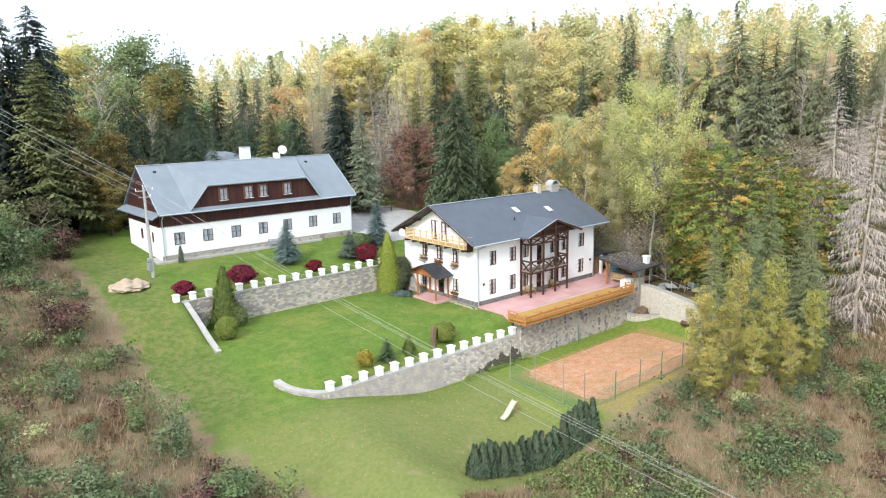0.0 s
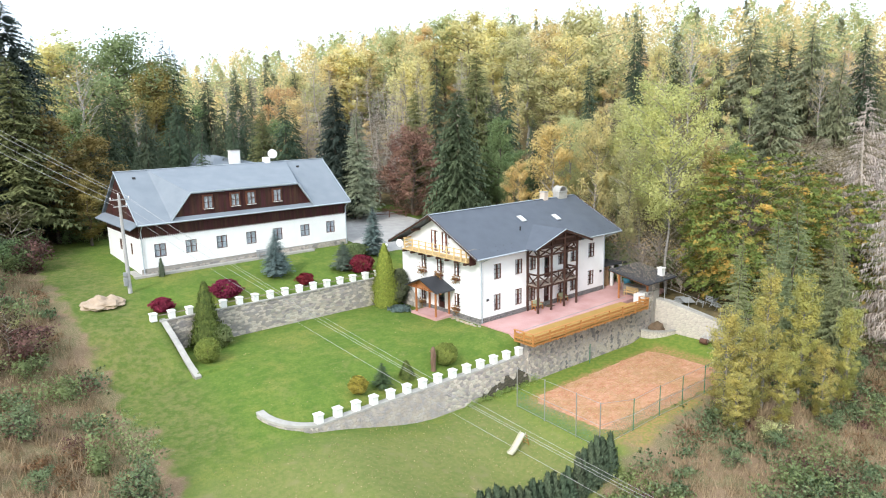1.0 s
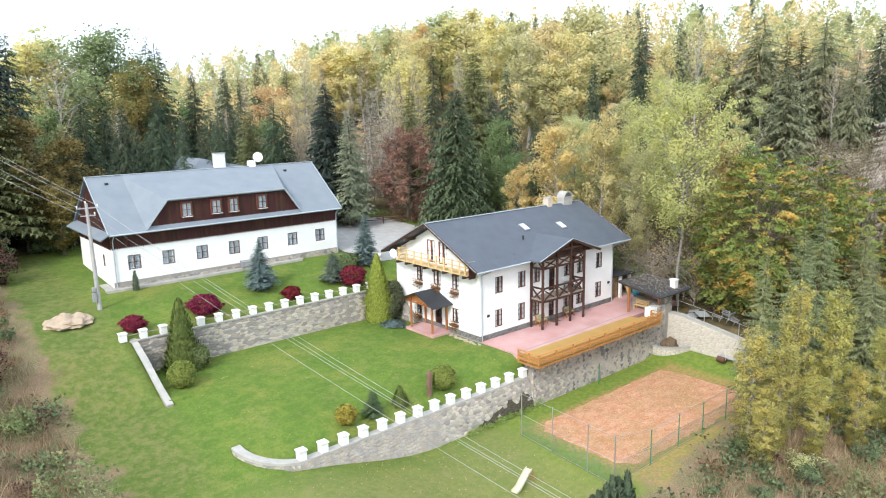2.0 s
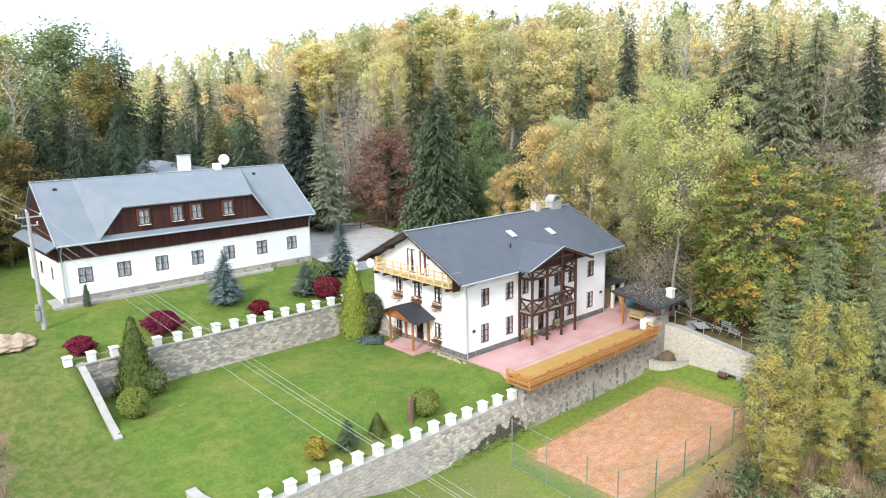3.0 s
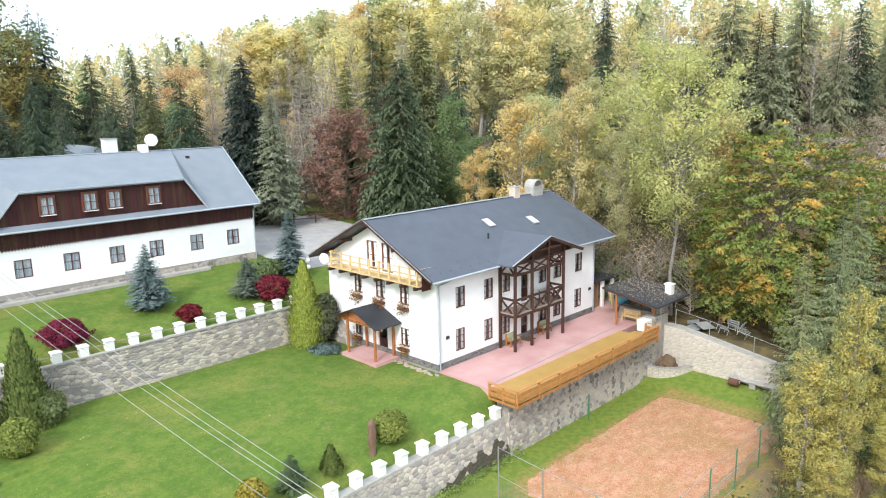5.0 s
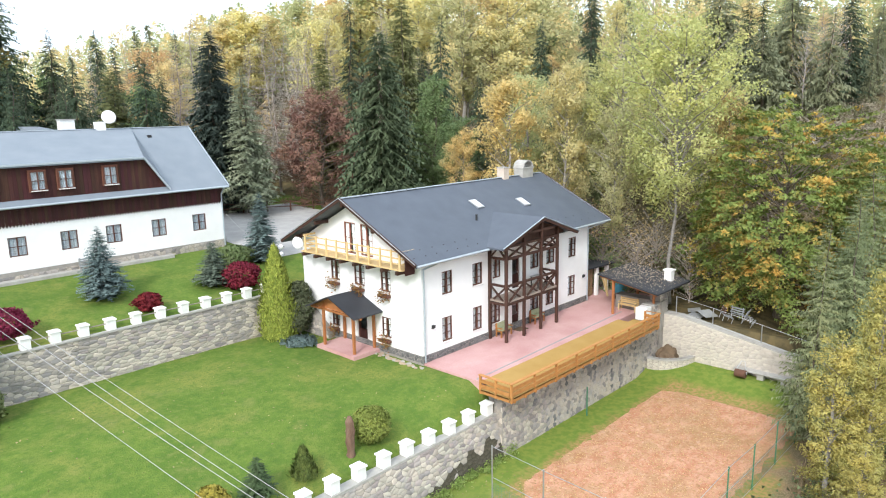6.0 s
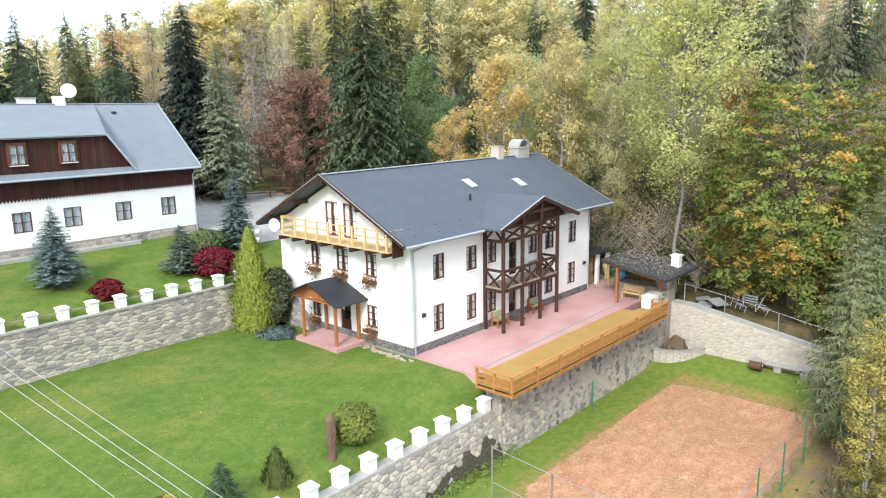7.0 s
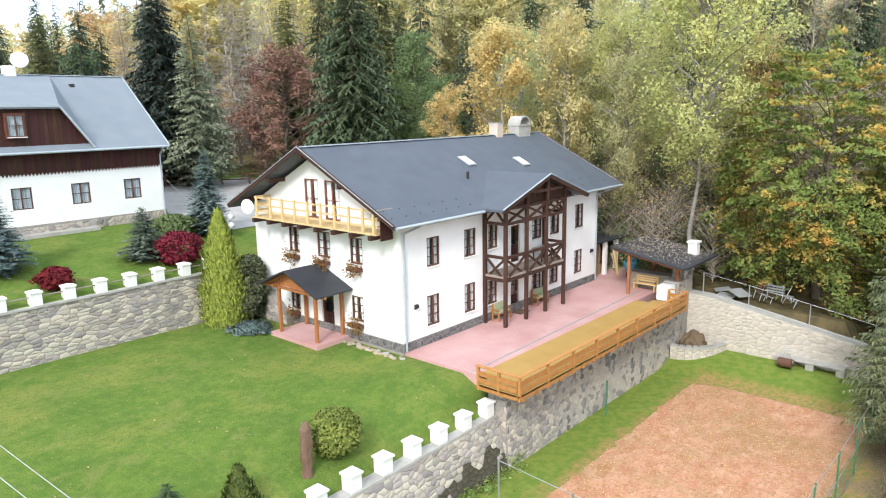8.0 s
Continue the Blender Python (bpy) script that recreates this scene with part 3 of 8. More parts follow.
def axis(marks, lo, hi, step, far, grow):
    a = list(np.arange(lo, hi, step)) + list(marks)
    d, v = step, hi
    while v < far:
        a.append(v)
        v, d = v + d, d * grow
    d, v = step, lo
    while v > -260:
        v, d = v - d, d * grow
        a.append(v)
    return np.array(sorted(set(np.round(a, 3))))


gx = axis((20.8, 21.1, 64.2, 64.5), 0, 70, 1.0, 1400, 1.12)
gy = axis((42.99, 43.3, 61.2, 61.3, 54.49, 54.51), 10, 90, 1.0, 1500, 1.12)
GX, GY = np.meshgrid(gx, gy)
GZ = ground_z(GX, GY)
rng = np.random.default_rng(3)
rough = smooth(16, 12, GX) + smooth(29, 25, GY) + smooth(66, 75, GX) + smooth(88, 95, GY)
GZ = GZ + rng.normal(0, 0.13, GZ.shape) * np.clip(rough, 0, 1)
idx = np.arange(GX.size).reshape(GX.shape)
gf = np.stack([idx[:-1, :-1].ravel(), idx[:-1, 1:].ravel(), idx[1:, 1:].ravel(), idx[1:, :-1].ravel()], 1)
GROUND = ground_mat()
g = part("ground", raw("ground", np.stack([GX.ravel(), GY.ravel(), GZ.ravel()], 1), gf, True), GROUND)
tagged(g, "mown green lawn, weedy banks and forest floor", "ground", kind="structure")


def gz(x, y):
    return float(ground_z(x, y))


# ---- garden walls ----
def merlon_mesh():
    bm = boxes((-0.25, -0.25, 0, 0.25, 0.25, 0.58))
    box(bm, -0.3, -0.3, 0.58, 0.3, 0.3, 0.66)
    a = [bm.verts.new(p) for p in ((-0.3, -0.3, 0.662), (0.3, -0.3, 0.662), (0.3, 0.3, 0.662), (-0.3, 0.3, 0.662))]
    top = bm.verts.new((0, 0, 0.76))
    for k in range(4):
        bm.faces.new((a[k], a[(k + 1) % 4], top))
    me = bpy.data.meshes.new("merlon")
    bevelled(bm, 0.012).to_mesh(me)
    bm.free()
    return me


MERLON = merlon_mesh()


def sheared(x, y, dx, dy, lean):
    """Local x runs along (dx, dy); local z leans by `lean` towards local y."""
    n = math.hypot(dx, dy)
    ux, uy = dx / n, dy / n
    return Matrix(((ux, -uy, -uy * lean, x), (uy, ux, ux * lean, y), (0, 0, 1, 0), (0, 0, 0, 1)))


A_TOP = -1.42
wall_a = thing("retaining_wall", "grey granite retaining wall with white merlons on the lawn's edge", "garden wall", (24.9, 43, 0), kind="structure")
inv = wall_a.matrix_basis.inverted()


bm = bmesh.new()
ma = sheared(24.9, 43.35, 1, 0, 0.25)
wall(bm, ma, 20.3, Flat(A_TOP - 0.12), [], 0.45, -5.2)
arc = []
for k in range(9):
    a = math.pi * 1.5 - k / 8 * math.pi / 2
    arc.append((25.0 + 3.1 * math.cos(a), 46.1 + 3.1 * math.sin(a)))
for k, (p, q) in enumerate(zip(arc, arc[1:])):
    z = A_TOP - 0.14 + 0.8 * k / 8
    wall(bm, sheared(q[0], q[1], p[0] - q[0], p[1] - q[1], 0.06), math.dist(p, q) + 0.02, Flat(z), [], 0.45, -3.2)
under(wall_a, part("core", bm, MORTAR, wall_a))
bm = boxes((24.9, 42.93, A_TOP - 0.118, 45.2, 43.5, A_TOP))
ring = None
for k in range(25):
    a = math.pi * 1.5 - k / 24 * math.pi / 2
    z = A_TOP + 0.8 * k / 24 + 0.002
    row = [bm.verts.new((25.0 + rr * math.cos(a), 46.1 + rr * math.sin(a), zz)) for rr, zz in ((3.19, z - 0.2), (3.19, z - 0.015), (3.16, z), (2.64, z), (2.61, z - 0.015), (2.61, z - 0.2))]
    if ring:
        for j in range(6):
            bm.faces.new((ring[j], ring[(j + 1) % 6], row[(j + 1) % 6], row[j]))
    else:
        bm.faces.new(row)
    ring = row
bm.faces.new(ring[::-1])
under(wall_a, part("coping", bm, COPING, wall_a, "pale concrete coping"))
for k in range(14):
    ob = part("merlon", MERLON, WHITEPAINT, wall_a, "white painted concrete merlon" if k == 0 else "")
    ob.matrix_parent_inverse = inv
    ob.matrix_basis = pose(44.55 - 1.505 * k, 43.24, A_TOP + 0.003)

wall_b = thing("retaining_wall", "tall grey granite retaining wall with white merlons and a steel rail", "garden wall", (20.5, 61.3, 0), kind="structure")
inv_b = wall_b.matrix_basis.inverted()
B_TOP = 2.72
bm = bmesh.new()
wall(bm, sheared(20.7, 61.0, 1, 0, 0.04), 24.0, Flat(B_TOP - 0.1), [], 0.5, -0.6)
under(wall_b, part("core", bm, MORTAR, wall_b))


class Ramp:
    def __init__(self, rows):
        self.us, self.zs = [r[0] for r in rows], [r[1] for r in rows]
        self.breaks = tuple(self.us[1:-1])

    def __call__(self, u):
        return float(np.interp(u, self.us, self.zs))


SIDE = Ramp([(0, -0.3), (2.0, 0.42), (4.5, 1.62), (7.2, 2.7)])
bm = bmesh.new()
wall(bm, sheared(21.25, 54.2, 0, 1, 0.0), 7.2, SIDE, [], 0.45, -1.6)
under(wall_b, part("side_wall", bm, MORTAR, wall_b))
bm = boxes((20.7, 61.0, B_TOP - 0.098, 44.7, 61.62, B_TOP))
for (a, b) in zip(SIDE.us, SIDE.us[1:]):
    beam(bm, (21.02, 54.2 + a - 0.02, SIDE(a) + 0.04), (21.02, 54.2 + b + 0.02, SIDE(b) + 0.04), 0.47, 0.1)
under(wall_b, part("coping", bm, COPING, wall_b, "pale concrete coping"))
bm = bmesh.new()
for k in range(-2, 15):
    x = 41.15 - 1.49 * k
    ob = part("merlon", MERLON, WHITEPAINT, wall_b)
    ob.matrix_parent_inverse = inv_b
    ob.matrix_basis = pose(x, 61.3, B_TOP + 0.003)
    if k > -2:
        tube(bm, (x + 0.25, 61.3, B_TOP + 0.4), (x + 1.24, 61.3, B_TOP + 0.4), 0.035)
under(wall_b, part("rail", bm, mat("weathered_grey_pole", (0.3, 0.26, 0.22), (0.2, 0.17, 0.14), 6, 0.8, 0.3), wall_b, "weathered grey rail between merlons"))

# ---- terrace and its high wall ----
wall_t = thing("terrace_wall", "high granite rubble wall that carries the terrace", "garden wall", (45, 42.4, 0), kind="structure")
bm = bmesh.new()
mt = sheared(45.0, 42.6, 1, 0, 0.06)
wall(bm, mt, 18.6, Flat(-0.16), [], 0.9, -5.2)
under(wall_t, part("core", bm, MORTAR, wall_t))
bm = boxes((63.2, 42.3, -4.4, 64.1, 43.5, 1.0), (63.2, 43.5, -0.16, 64.1, 46.0, 1.0))
under(wall_t, part("corner", bm, MORTAR, wall_t))

terrace = part("terrace", boxes((45.15, 44.12, -0.5, 68, 48.58, 0.0), (63.4, 48.58, -0.5, 68, 52, 0.0)), PINK)
tagged(terrace, "faded red concrete terrace in front of the white house", "terrace", kind="structure")
bm = bmesh.new()
for k in range(34):
    box(bm, 45.3 + k * 0.5, 44.5 + 0.012 * k, -0.05, 45.77 + k * 0.5, 44.62 + 0.012 * k, 0.006 + 0.003 * (k % 3))
setts = part("edging_setts", bm, GREYPAVE)
tagged(setts, "row of grey stone setts across the terrace", "paving", kind="structure")

deck = thing("deck", "orange wooden deck with plank railing and tan matting", "deck", (44.2, 41.3, 0))
D0, D1, DS, DN = 44.25, 60.9, 41.32, 44.1
under(deck, part("floor", boxes((D0, DS, -0.02, 45.13, 43.5, 0.06), (45.13, DS, -0.02, D1 - 0.7, DN, 0.06), (D1 - 0.7, DS, -0.02, D1, 43.3, 0.06)), CARPET, deck, "tan matting on the deck floor"))
for k in range(18):
    x = D0 + 0.3 + k * (D1 - D0 - 0.6) / 17
    under(deck, part("joist", boxes((x - 0.06, DS - 0.04, -0.24, x + 0.06, 43.0, -0.022)), ORANGEWOOD, deck))
n_post = 9
for k in range(n_post):
    x = D0 + 0.06 + k * (D1 - D0 - 0.12) / (n_post - 1)
    under(deck, part("railing_post", bevelled(boxes((x - 0.06, DS - 0.02, -0.2, x + 0.06, DS + 0.1, 0.84)), 0.012), ORANGEWOOD, deck))
for z0, z1 in ((-0.18, 0.05), (0.14, 0.34), (0.44, 0.64)):
    for k in range(n_post - 1):
        x = D0 + 0.06 + k * (D1 - D0 - 0.12) / (n_post - 1)
        under(deck, part("plank", boxes((x + 0.064, DS + 0.0, z0, x + (D1 - D0 - 0.12) / (n_post - 1) - 0.064, DS + 0.05, z1)), ORANGEWOOD, deck))
under(deck, part("handrail", bevelled(boxes((D0 - 0.05, DS - 0.08, 0.843, D1 + 0.05, DS + 0.14, 0.89)), 0.015), ORANGEWOOD, deck))
for y in (DS + 1.05, 43.44):
    under(deck, part("railing_post", bevelled(boxes((D0 - 0.02, y - 0.06, -0.2, D0 + 0.1, y + 0.06, 0.84)), 0.012), ORANGEWOOD, deck))
for z0, z1 in ((-0.18, 0.05), (0.14, 0.34), (0.44, 0.64)):
    under(deck, part("plank", boxes((D0, DS + 0.14, z0, D0 + 0.05, 43.37, z1)), ORANGEWOOD, deck))
under(deck, part("handrail", bevelled(boxes((D0 - 0.08, DS + 0.15, 0.843, D0 + 0.14, 43.52, 0.89)), 0.015), ORANGEWOOD, deck))
for z0, z1 in ((0.14, 0.34), (0.44, 0.64), (0.843, 0.89)):
    under(deck, part("plank", boxes((D1 - 0.05, DS + 0.16, z0, D1, DS + 1.0, z1)), ORANGEWOOD, deck))
under(deck, part("railing_post", boxes((D1 - 0.1, DS + 1.0, 0.06, D1 + 0.02, DS + 1.12, 0.842)), ORANGEWOOD, deck))

# ---- white house with the timber porch ----
HX0, HX1, HY0, HY1 = 45.1, 63.35, 48.6, 60.2
RY, RZ, EZ = 54.4, 9.62, 6.3
house = thing("house", "white plastered two-storey house with a dark slate-grey gable roof", "house", (54, 54, 0))
S_UP = [(46.88, 3.86, 47.8, 5.3), (49.7, 3.86, 50.66, 5.3), (51.7, 3.95, 52.55, 5.3), (55.88, 3.86, 56.86, 5.1), (57.78, 3.86, 58.82, 5.1), (60.66, 3.86, 61.66, 5.35)]
S_LO = [(46.84, 0.88, 47.74, 2.42), (49.7, 0.88, 50.6, 2.42), (51.66, 0.88, 52.5, 2.2), (55.88, 0.8, 56.86, 2.05), (57.76, 0.8, 58.74, 2.05), (60.63, 0.9, 61.62, 2.42)]
S_DOOR = [(53.8, 2.82, 54.65, 4.95), (53.78, 0.02, 54.6, 2.0)]
W_WIN = [(48.6 + 60.2 - 57.1, 3.95, 48.6 + 60.2 - 56.2, 5.32), (48.6 + 60.2 - 54.7, 3.95, 48.6 + 60.2 - 53.68, 5.3), (48.6 + 60.2 - 52.15, 3.92, 48.6 + 60.2 - 51.25, 5.25),
         (48.6 + 60.2 - 52.18, 0.98, 48.6 + 60.2 - 51.32, 2.28), (48.6 + 60.2 - 57.2, 0.75, 48.6 + 60.2 - 56.4, 1.95), (48.6 + 60.2 - 55.53, 5.95, 48.6 + 60.2 - 54.42, 7.97), (48.6 + 60.2 - 53.92, 5.95, 48.6 + 60.2 - 52.76, 7.95)]
W_DOOR = [(48.6 + 60.2 - 54.6, 0.15, 48.6 + 60.2 - 53.6, 2.1)]


def shift(rows, d):
    return [(a - d, b, c - d, e) for a, b, c, e in rows]


mS = sheared(HX0, HY0, 1, 0, 0)
mW = sheared(HX0, HY1, 0, -1, 0)
bm = bmesh.new()
wall(bm, mS, HX1 - HX0, Flat(6.5), shift(S_UP + S_LO + S_DOOR, HX0), 0.35, -0.3)
under(house, part("wall_south", bm, PLASTER, house))
bm = bmesh.new()
wall(bm, mW @ Matrix.Translation((0.0, 0, 0)), HY1 - HY0 - 0.352, Gable(6.4, 9.3, HY1 - HY0), shift(W_WIN + W_DOOR, 48.6), 0.35, -0.3)
under(house, part("wall_west", bm, PLASTER, house))
bm = bmesh.new()
wall(bm, sheared(HX1, HY0 + 0.352, 0, 1, 0), HY1 - HY0 - 0.704, Gable(6.4, 9.3, HY1 - HY0 - 0.7), [], 0.35, -0.3)
under(house, part("wall_east", bm, PLASTER, house))
under(house, part("wall_north", boxes((HX0 + 0.352, HY1 - 0.35, -0.3, HX1, HY1, 6.5)), PLASTER, house))
bm = boxes((HX0 + 0.36, HY0 + 0.36, 2.55, HX1 - 0.36, HY1 - 0.36, 2.75), (HX0 + 0.36, HY0 + 0.36, 5.7, HX1 - 0.36, HY1 - 0.36, 5.88), (HX0 + 0.36, HY0 + 0.36, -0.25, HX1 - 0.36, HY1 - 0.36, -0.05))
box(bm, HX0 + 0.36, HY0 + 3.5, 0, HX1 - 0.36, HY0 + 3.7, 6.3)
box(bm, HX0 + 3.5, HY0 + 0.36, 0, HX0 + 3.7, HY1 - 0.36, 6.3)
under(house, part("inner_floors", bm, GREYPAVE, house))
for (a, b, c, d) in S_UP + S_LO:
    under(house, window(house, pose(a, HY0, b), c - a, d - b)).matrix_basis = pose(a, HY0, b)
REDFRAME = mat("red_brown_window_frame", (0.2, 0.075, 0.05), (0.26, 0.105, 0.07), 8, 0.55, 0.2)
for (a, b, c, d) in W_WIN:
    ob = under(house, window(house, pose(0, 0, 0), c - a, d - b, 2 if d < 6 else 1, True, None if d < 6 else REDFRAME, d < 6, 0.035))
    ob.matrix_basis = mW @ pose(a - 48.6, 0, b)


def door(parent, m, w, h):
    s = 0.09
    bm = boxes((0, 0.1, 0, s, 0.19, h), (w - s, 0.1, 0, w, 0.19, h), (s, 0.1, h - s, w - s, 0.19, h))
    ob = under(parent, part("door", bm, FRAMEWOOD, parent, "brown wooden door with glazed upper half"))
    ob.matrix_basis = m
    leaf = boxes((s + 0.004, 0.13, 0.01, w - s - 0.004, 0.175, h * 0.45), (s + 0.004, 0.13, h * 0.45, s + 0.1, 0.175, h - s - 0.004), (w - s - 0.1, 0.13, h * 0.45, w - s - 0.004, 0.175, h - s - 0.004), (s + 0.1, 0.13, h - s - 0.1, w - s - 0.1, 0.175, h - s - 0.004))
    for k in range(3):
        x = s + 0.05 + k * (w - 2 * s - 0.1) / 3
        box(leaf, x + 0.02, 0.12, 0.12, x + (w - 2 * s - 0.1) / 3 - 0.02, 0.13, h * 0.42)
    part("leaf", leaf, BOARD, ob)
    p = part("pane", boxes((s + 0.1, 0.15, h * 0.45, w - s - 0.1, 0.156, h - s - 0.1)), GLASS, ob)
    p.visible_shadow = False
    bm = boxes((w - s - 0.09, 0.09, h * 0.48, w - s - 0.05, 0.13, h * 0.54))
    part("door_handle", bm, GALV, ob)


for (a, b, c, d) in S_DOOR:
    door(house, pose(a, HY0, b), c - a, d - b)
for (a, b, c, d) in W_DOOR:
    door(house, mW @ pose(a - 48.6, 0, b), c - a, d - b)

# plinth of dark stones
bm = boxes((HX0 - 0.05, HY0 - 0.05, -0.4, HX1 + 0.03, HY0 - 0.003, 0.45), (HX0 - 0.05, HY0 - 0.003, -0.4, HX0 - 0.003, HY1, 0.45))
under(house, part("plinth", bm, MORTAR, house, "dark stone plinth with pale joints"))
for mm, ln, seed in ((sheared(HX0 - 0.05, HY0 - 0.05, 1, 0, 0), HX1 - HX0, 5), (sheared(HX0 - 0.05, HY1, 0, -1, 0), HY1 - HY0 + 0.05, 6)):
    V, F, n = [], [], 0
    for v, f in stones(ln, lambda u: 0.0, lambda u: 0.45, 0.24, seed, 0.02, 0.02):
        V.append(v @ np.array(mm.to_3x3()).T + np.array(mm.translation))
        F.append(np.array(f) + n)
        n += len(v)
    ob = under(house, part("plinth_facing", raw("plinth_facing", np.concatenate(V), np.concatenate(F)), DARKSTONE, house))
    ob["kind"] = "stuff"

# main roof, porch roof and trims
RX0, RX1, EY0, EY1 = 43.95, 65.2, 47.8, 61.0
PX, PZ, PE0, PE1, PY = 54.65, 7.86, 50.35, 58.85, 46.62
PEZ = 6.38


def on_roof(z):
    return EY0 + (z - EZ) / (RZ - EZ) * (RY - EY0)


bm = bmesh.new()
slab(bm, [(RX0, EY0, EZ), (RX1, EY0, EZ), (RX1, RY, RZ), (RX0, RY, RZ)], 0.17)
under(house, part("roof", bm, SLATE, house, "dark slate-grey roof slope"))
bm = bmesh.new()
slab(bm, [(RX1, EY1, EZ), (RX0, EY1, EZ), (RX0, RY + 0.001, RZ), (RX1, RY + 0.001, RZ)], 0.17)
under(house, part("roof", bm, SLATE, house))
bm = bmesh.new()
slab(bm, [(PX, PY, PZ), (PX, on_roof(PZ) + 0.15, PZ), (PE0, on_roof(PEZ) + 0.1, PEZ), (PE0, PY, PEZ)], 0.12)
under(house, part("porch_roof", bm, SLATE, house))
bm = bmesh.new()
slab(bm, [(PX + 0.001, PY, PZ), (PE1, PY, PEZ), (PE1, on_roof(PEZ) + 0.1, PEZ), (PX + 0.001, on_roof(PZ) + 0.15, PZ)], 0.12)
under(house, part("porch_roof", bm, SLATE, house))
for x in (RX0 - 0.03, RX1 + 0.03):
    for y in (EY0, EY1):
        bm = bmesh.new()
        beam(bm, (x, y, EZ - 0.03), (x, RY, RZ - 0.03), 0.05, 0.24)
        under(house, part("barge_board", bm, DARKWOOD, house))


def edging(parent, p, q, w, h):
    bm = bmesh.new()
    beam(bm, p, q, w, h)
    under(parent, part("flashing", bm, GUTTER, parent, "pale metal roof edging"))


for x in (RX0 - 0.045, RX1 + 0.045):
    for y in (EY0, EY1):
        edging(house, (x, y, EZ + 0.05), (x, RY, RZ + 0.05), 0.1, 0.03)
edging(house, (RX0, RY, RZ + 0.03), (RX1, RY, RZ + 0.03), 0.25, 0.05)
for x, z in ((PE0, PEZ), (PE1, PEZ)):
    edging(house, (x, PY - 0.02, z + 0.02), (PX, PY - 0.02, PZ + 0.02), 0.08, 0.04)
for y, z in ((49.3, 6.8), (51.6, 7.95), (54.4, 9.3), (57.2, 7.95), (59.5, 6.8)):
    under(house, part("purlin_end", boxes((RX0 + 0.1, y - 0.09, z - 0.22, HX0 - 0.004, y + 0.09, z)), DARKWOOD, house))
for x0, x1 in ((RX0 + 0.05, PE0 - 0.05), (PE1 + 0.05, RX1 - 0.05)):
    bm = bmesh.new()
    tube(bm, (x0, EY0 - 0.06, EZ - 0.08), (x1, EY0 - 0.06, EZ - 0.06), 0.075)
    under(house, part("gutter", bm, GUTTER, house, "grey metal gutter"))
for x in (HX0 - 0.02, HX1 + 0.02):
    bm = bmesh.new()
    s = 1 if x < 50 else -1
    tube(bm, (x + 0.6 * s if x < 50 else x + 1.0, EY0 - 0.06, EZ - 0.12), (x + 0.15 * s, HY0 - 0.09, 5.75), 0.05)
    tube(bm, (x + 0.15 * s, HY0 - 0.09, 5.78), (x + 0.15 * s, HY0 - 0.11, 0.05), 0.05)
    under(house, part("downpipe", bm, GUTTER, house, "grey metal downpipe"))
for x, y0 in ((54.0, 51.9), (58.6, 51.3)):
    z = EZ + (y0 - EY0) * (RZ - EZ) / (RY - EY0)
    m = Matrix.Translation((x, y0, z)) @ pose(0, 0, 0, 26.7)
    ob = under(house, part("skylight", bevelled(boxes((-0.36, -0.52, 0.0, 0.36, 0.52, 0.1)), 0.02), GALV, house, "skylight with a metal frame and a pane coloured as reflected sky"))
    ob.matrix_basis = m
    # opaque white pane: the sky's reflection in the glass is put into its colour
    part("pane", boxes((-0.27, -0.42, 0.104, 0.27, 0.42, 0.112)), WHITE_ENAMEL_AND_SKY, ob)
ob = under(house, part("vent_pipe", boxes((52.2, 50.35, 7.5, 52.3, 50.45, 8.0)), BLACK, house))
random.seed(4)
bm = bmesh.new()
for y0, count in ((48.35, 22), (48.9, 20)):
    for k in range(count):
        x = RX0 + 0.4 + k * (RX1 - RX0 - 0.8) / count
        if PE0 - 0.3 < x < PE1 + 0.3:
            continue
        z = EZ + (y0 - EY0) * (RZ - EZ) / (RY - EY0)
        box(bm, x - 0.02, y0 - 0.015, z - 0.02, x + 0.02, y0 + 0.015, z + 0.045)
under(house, part("snow_guards", bm, BLACK, house))["kind"] = "stuff"

# chimneys on the ridge
ch = bevelled(boxes((59.9, 54.1, 8.9, 60.55, 54.8, 10.35)), 0.02)
ob = under(house, part("chimney", ch, mat("pale_brick_chimney", (0.6, 0.5, 0.42), (0.5, 0.42, 0.35), 6), house, "short plastered chimney"))
part("cap", boxes((59.86, 54.06, 10.352, 60.59, 54.84, 10.42)), COPING, ob)
bm = boxes((62.2, 54.0, 8.9, 63.6, 54.9, 10.15))
ob = under(house, part("chimney", bevelled(bm, 0.02), COPING, house, "wide chimney with an arched hood"))
bm = bmesh.new()
n = 10
for k in range(n):
    a0, a1 = math.pi * k / n, math.pi * (k + 1) / n
    for r0, r1 in ((0.55, 0.66),):
        q = [(62.9 + r * math.cos(a), y, 10.152 + 0.1 + r * 0.85 * math.sin(a)) for a, r in ((a0, r0), (a0, r1), (a1, r1), (a1, r0)) for y in (53.95, 54.95)]
        v = [bm.verts.new(p) for p in q]
        for f in ((0, 2, 4, 6), (7, 5, 3, 1), (2, 3, 5, 4), (6, 7, 1, 0)):
            bm.faces.new([v[i] for i in f])
box(bm, 62.15, 53.95, 10.152, 63.65, 54.95, 10.252)
bmesh.ops.remove_doubles(bm, verts=bm.verts, dist=0.0005)
part("hood", bm, COPING, ob, "arched concrete hood")

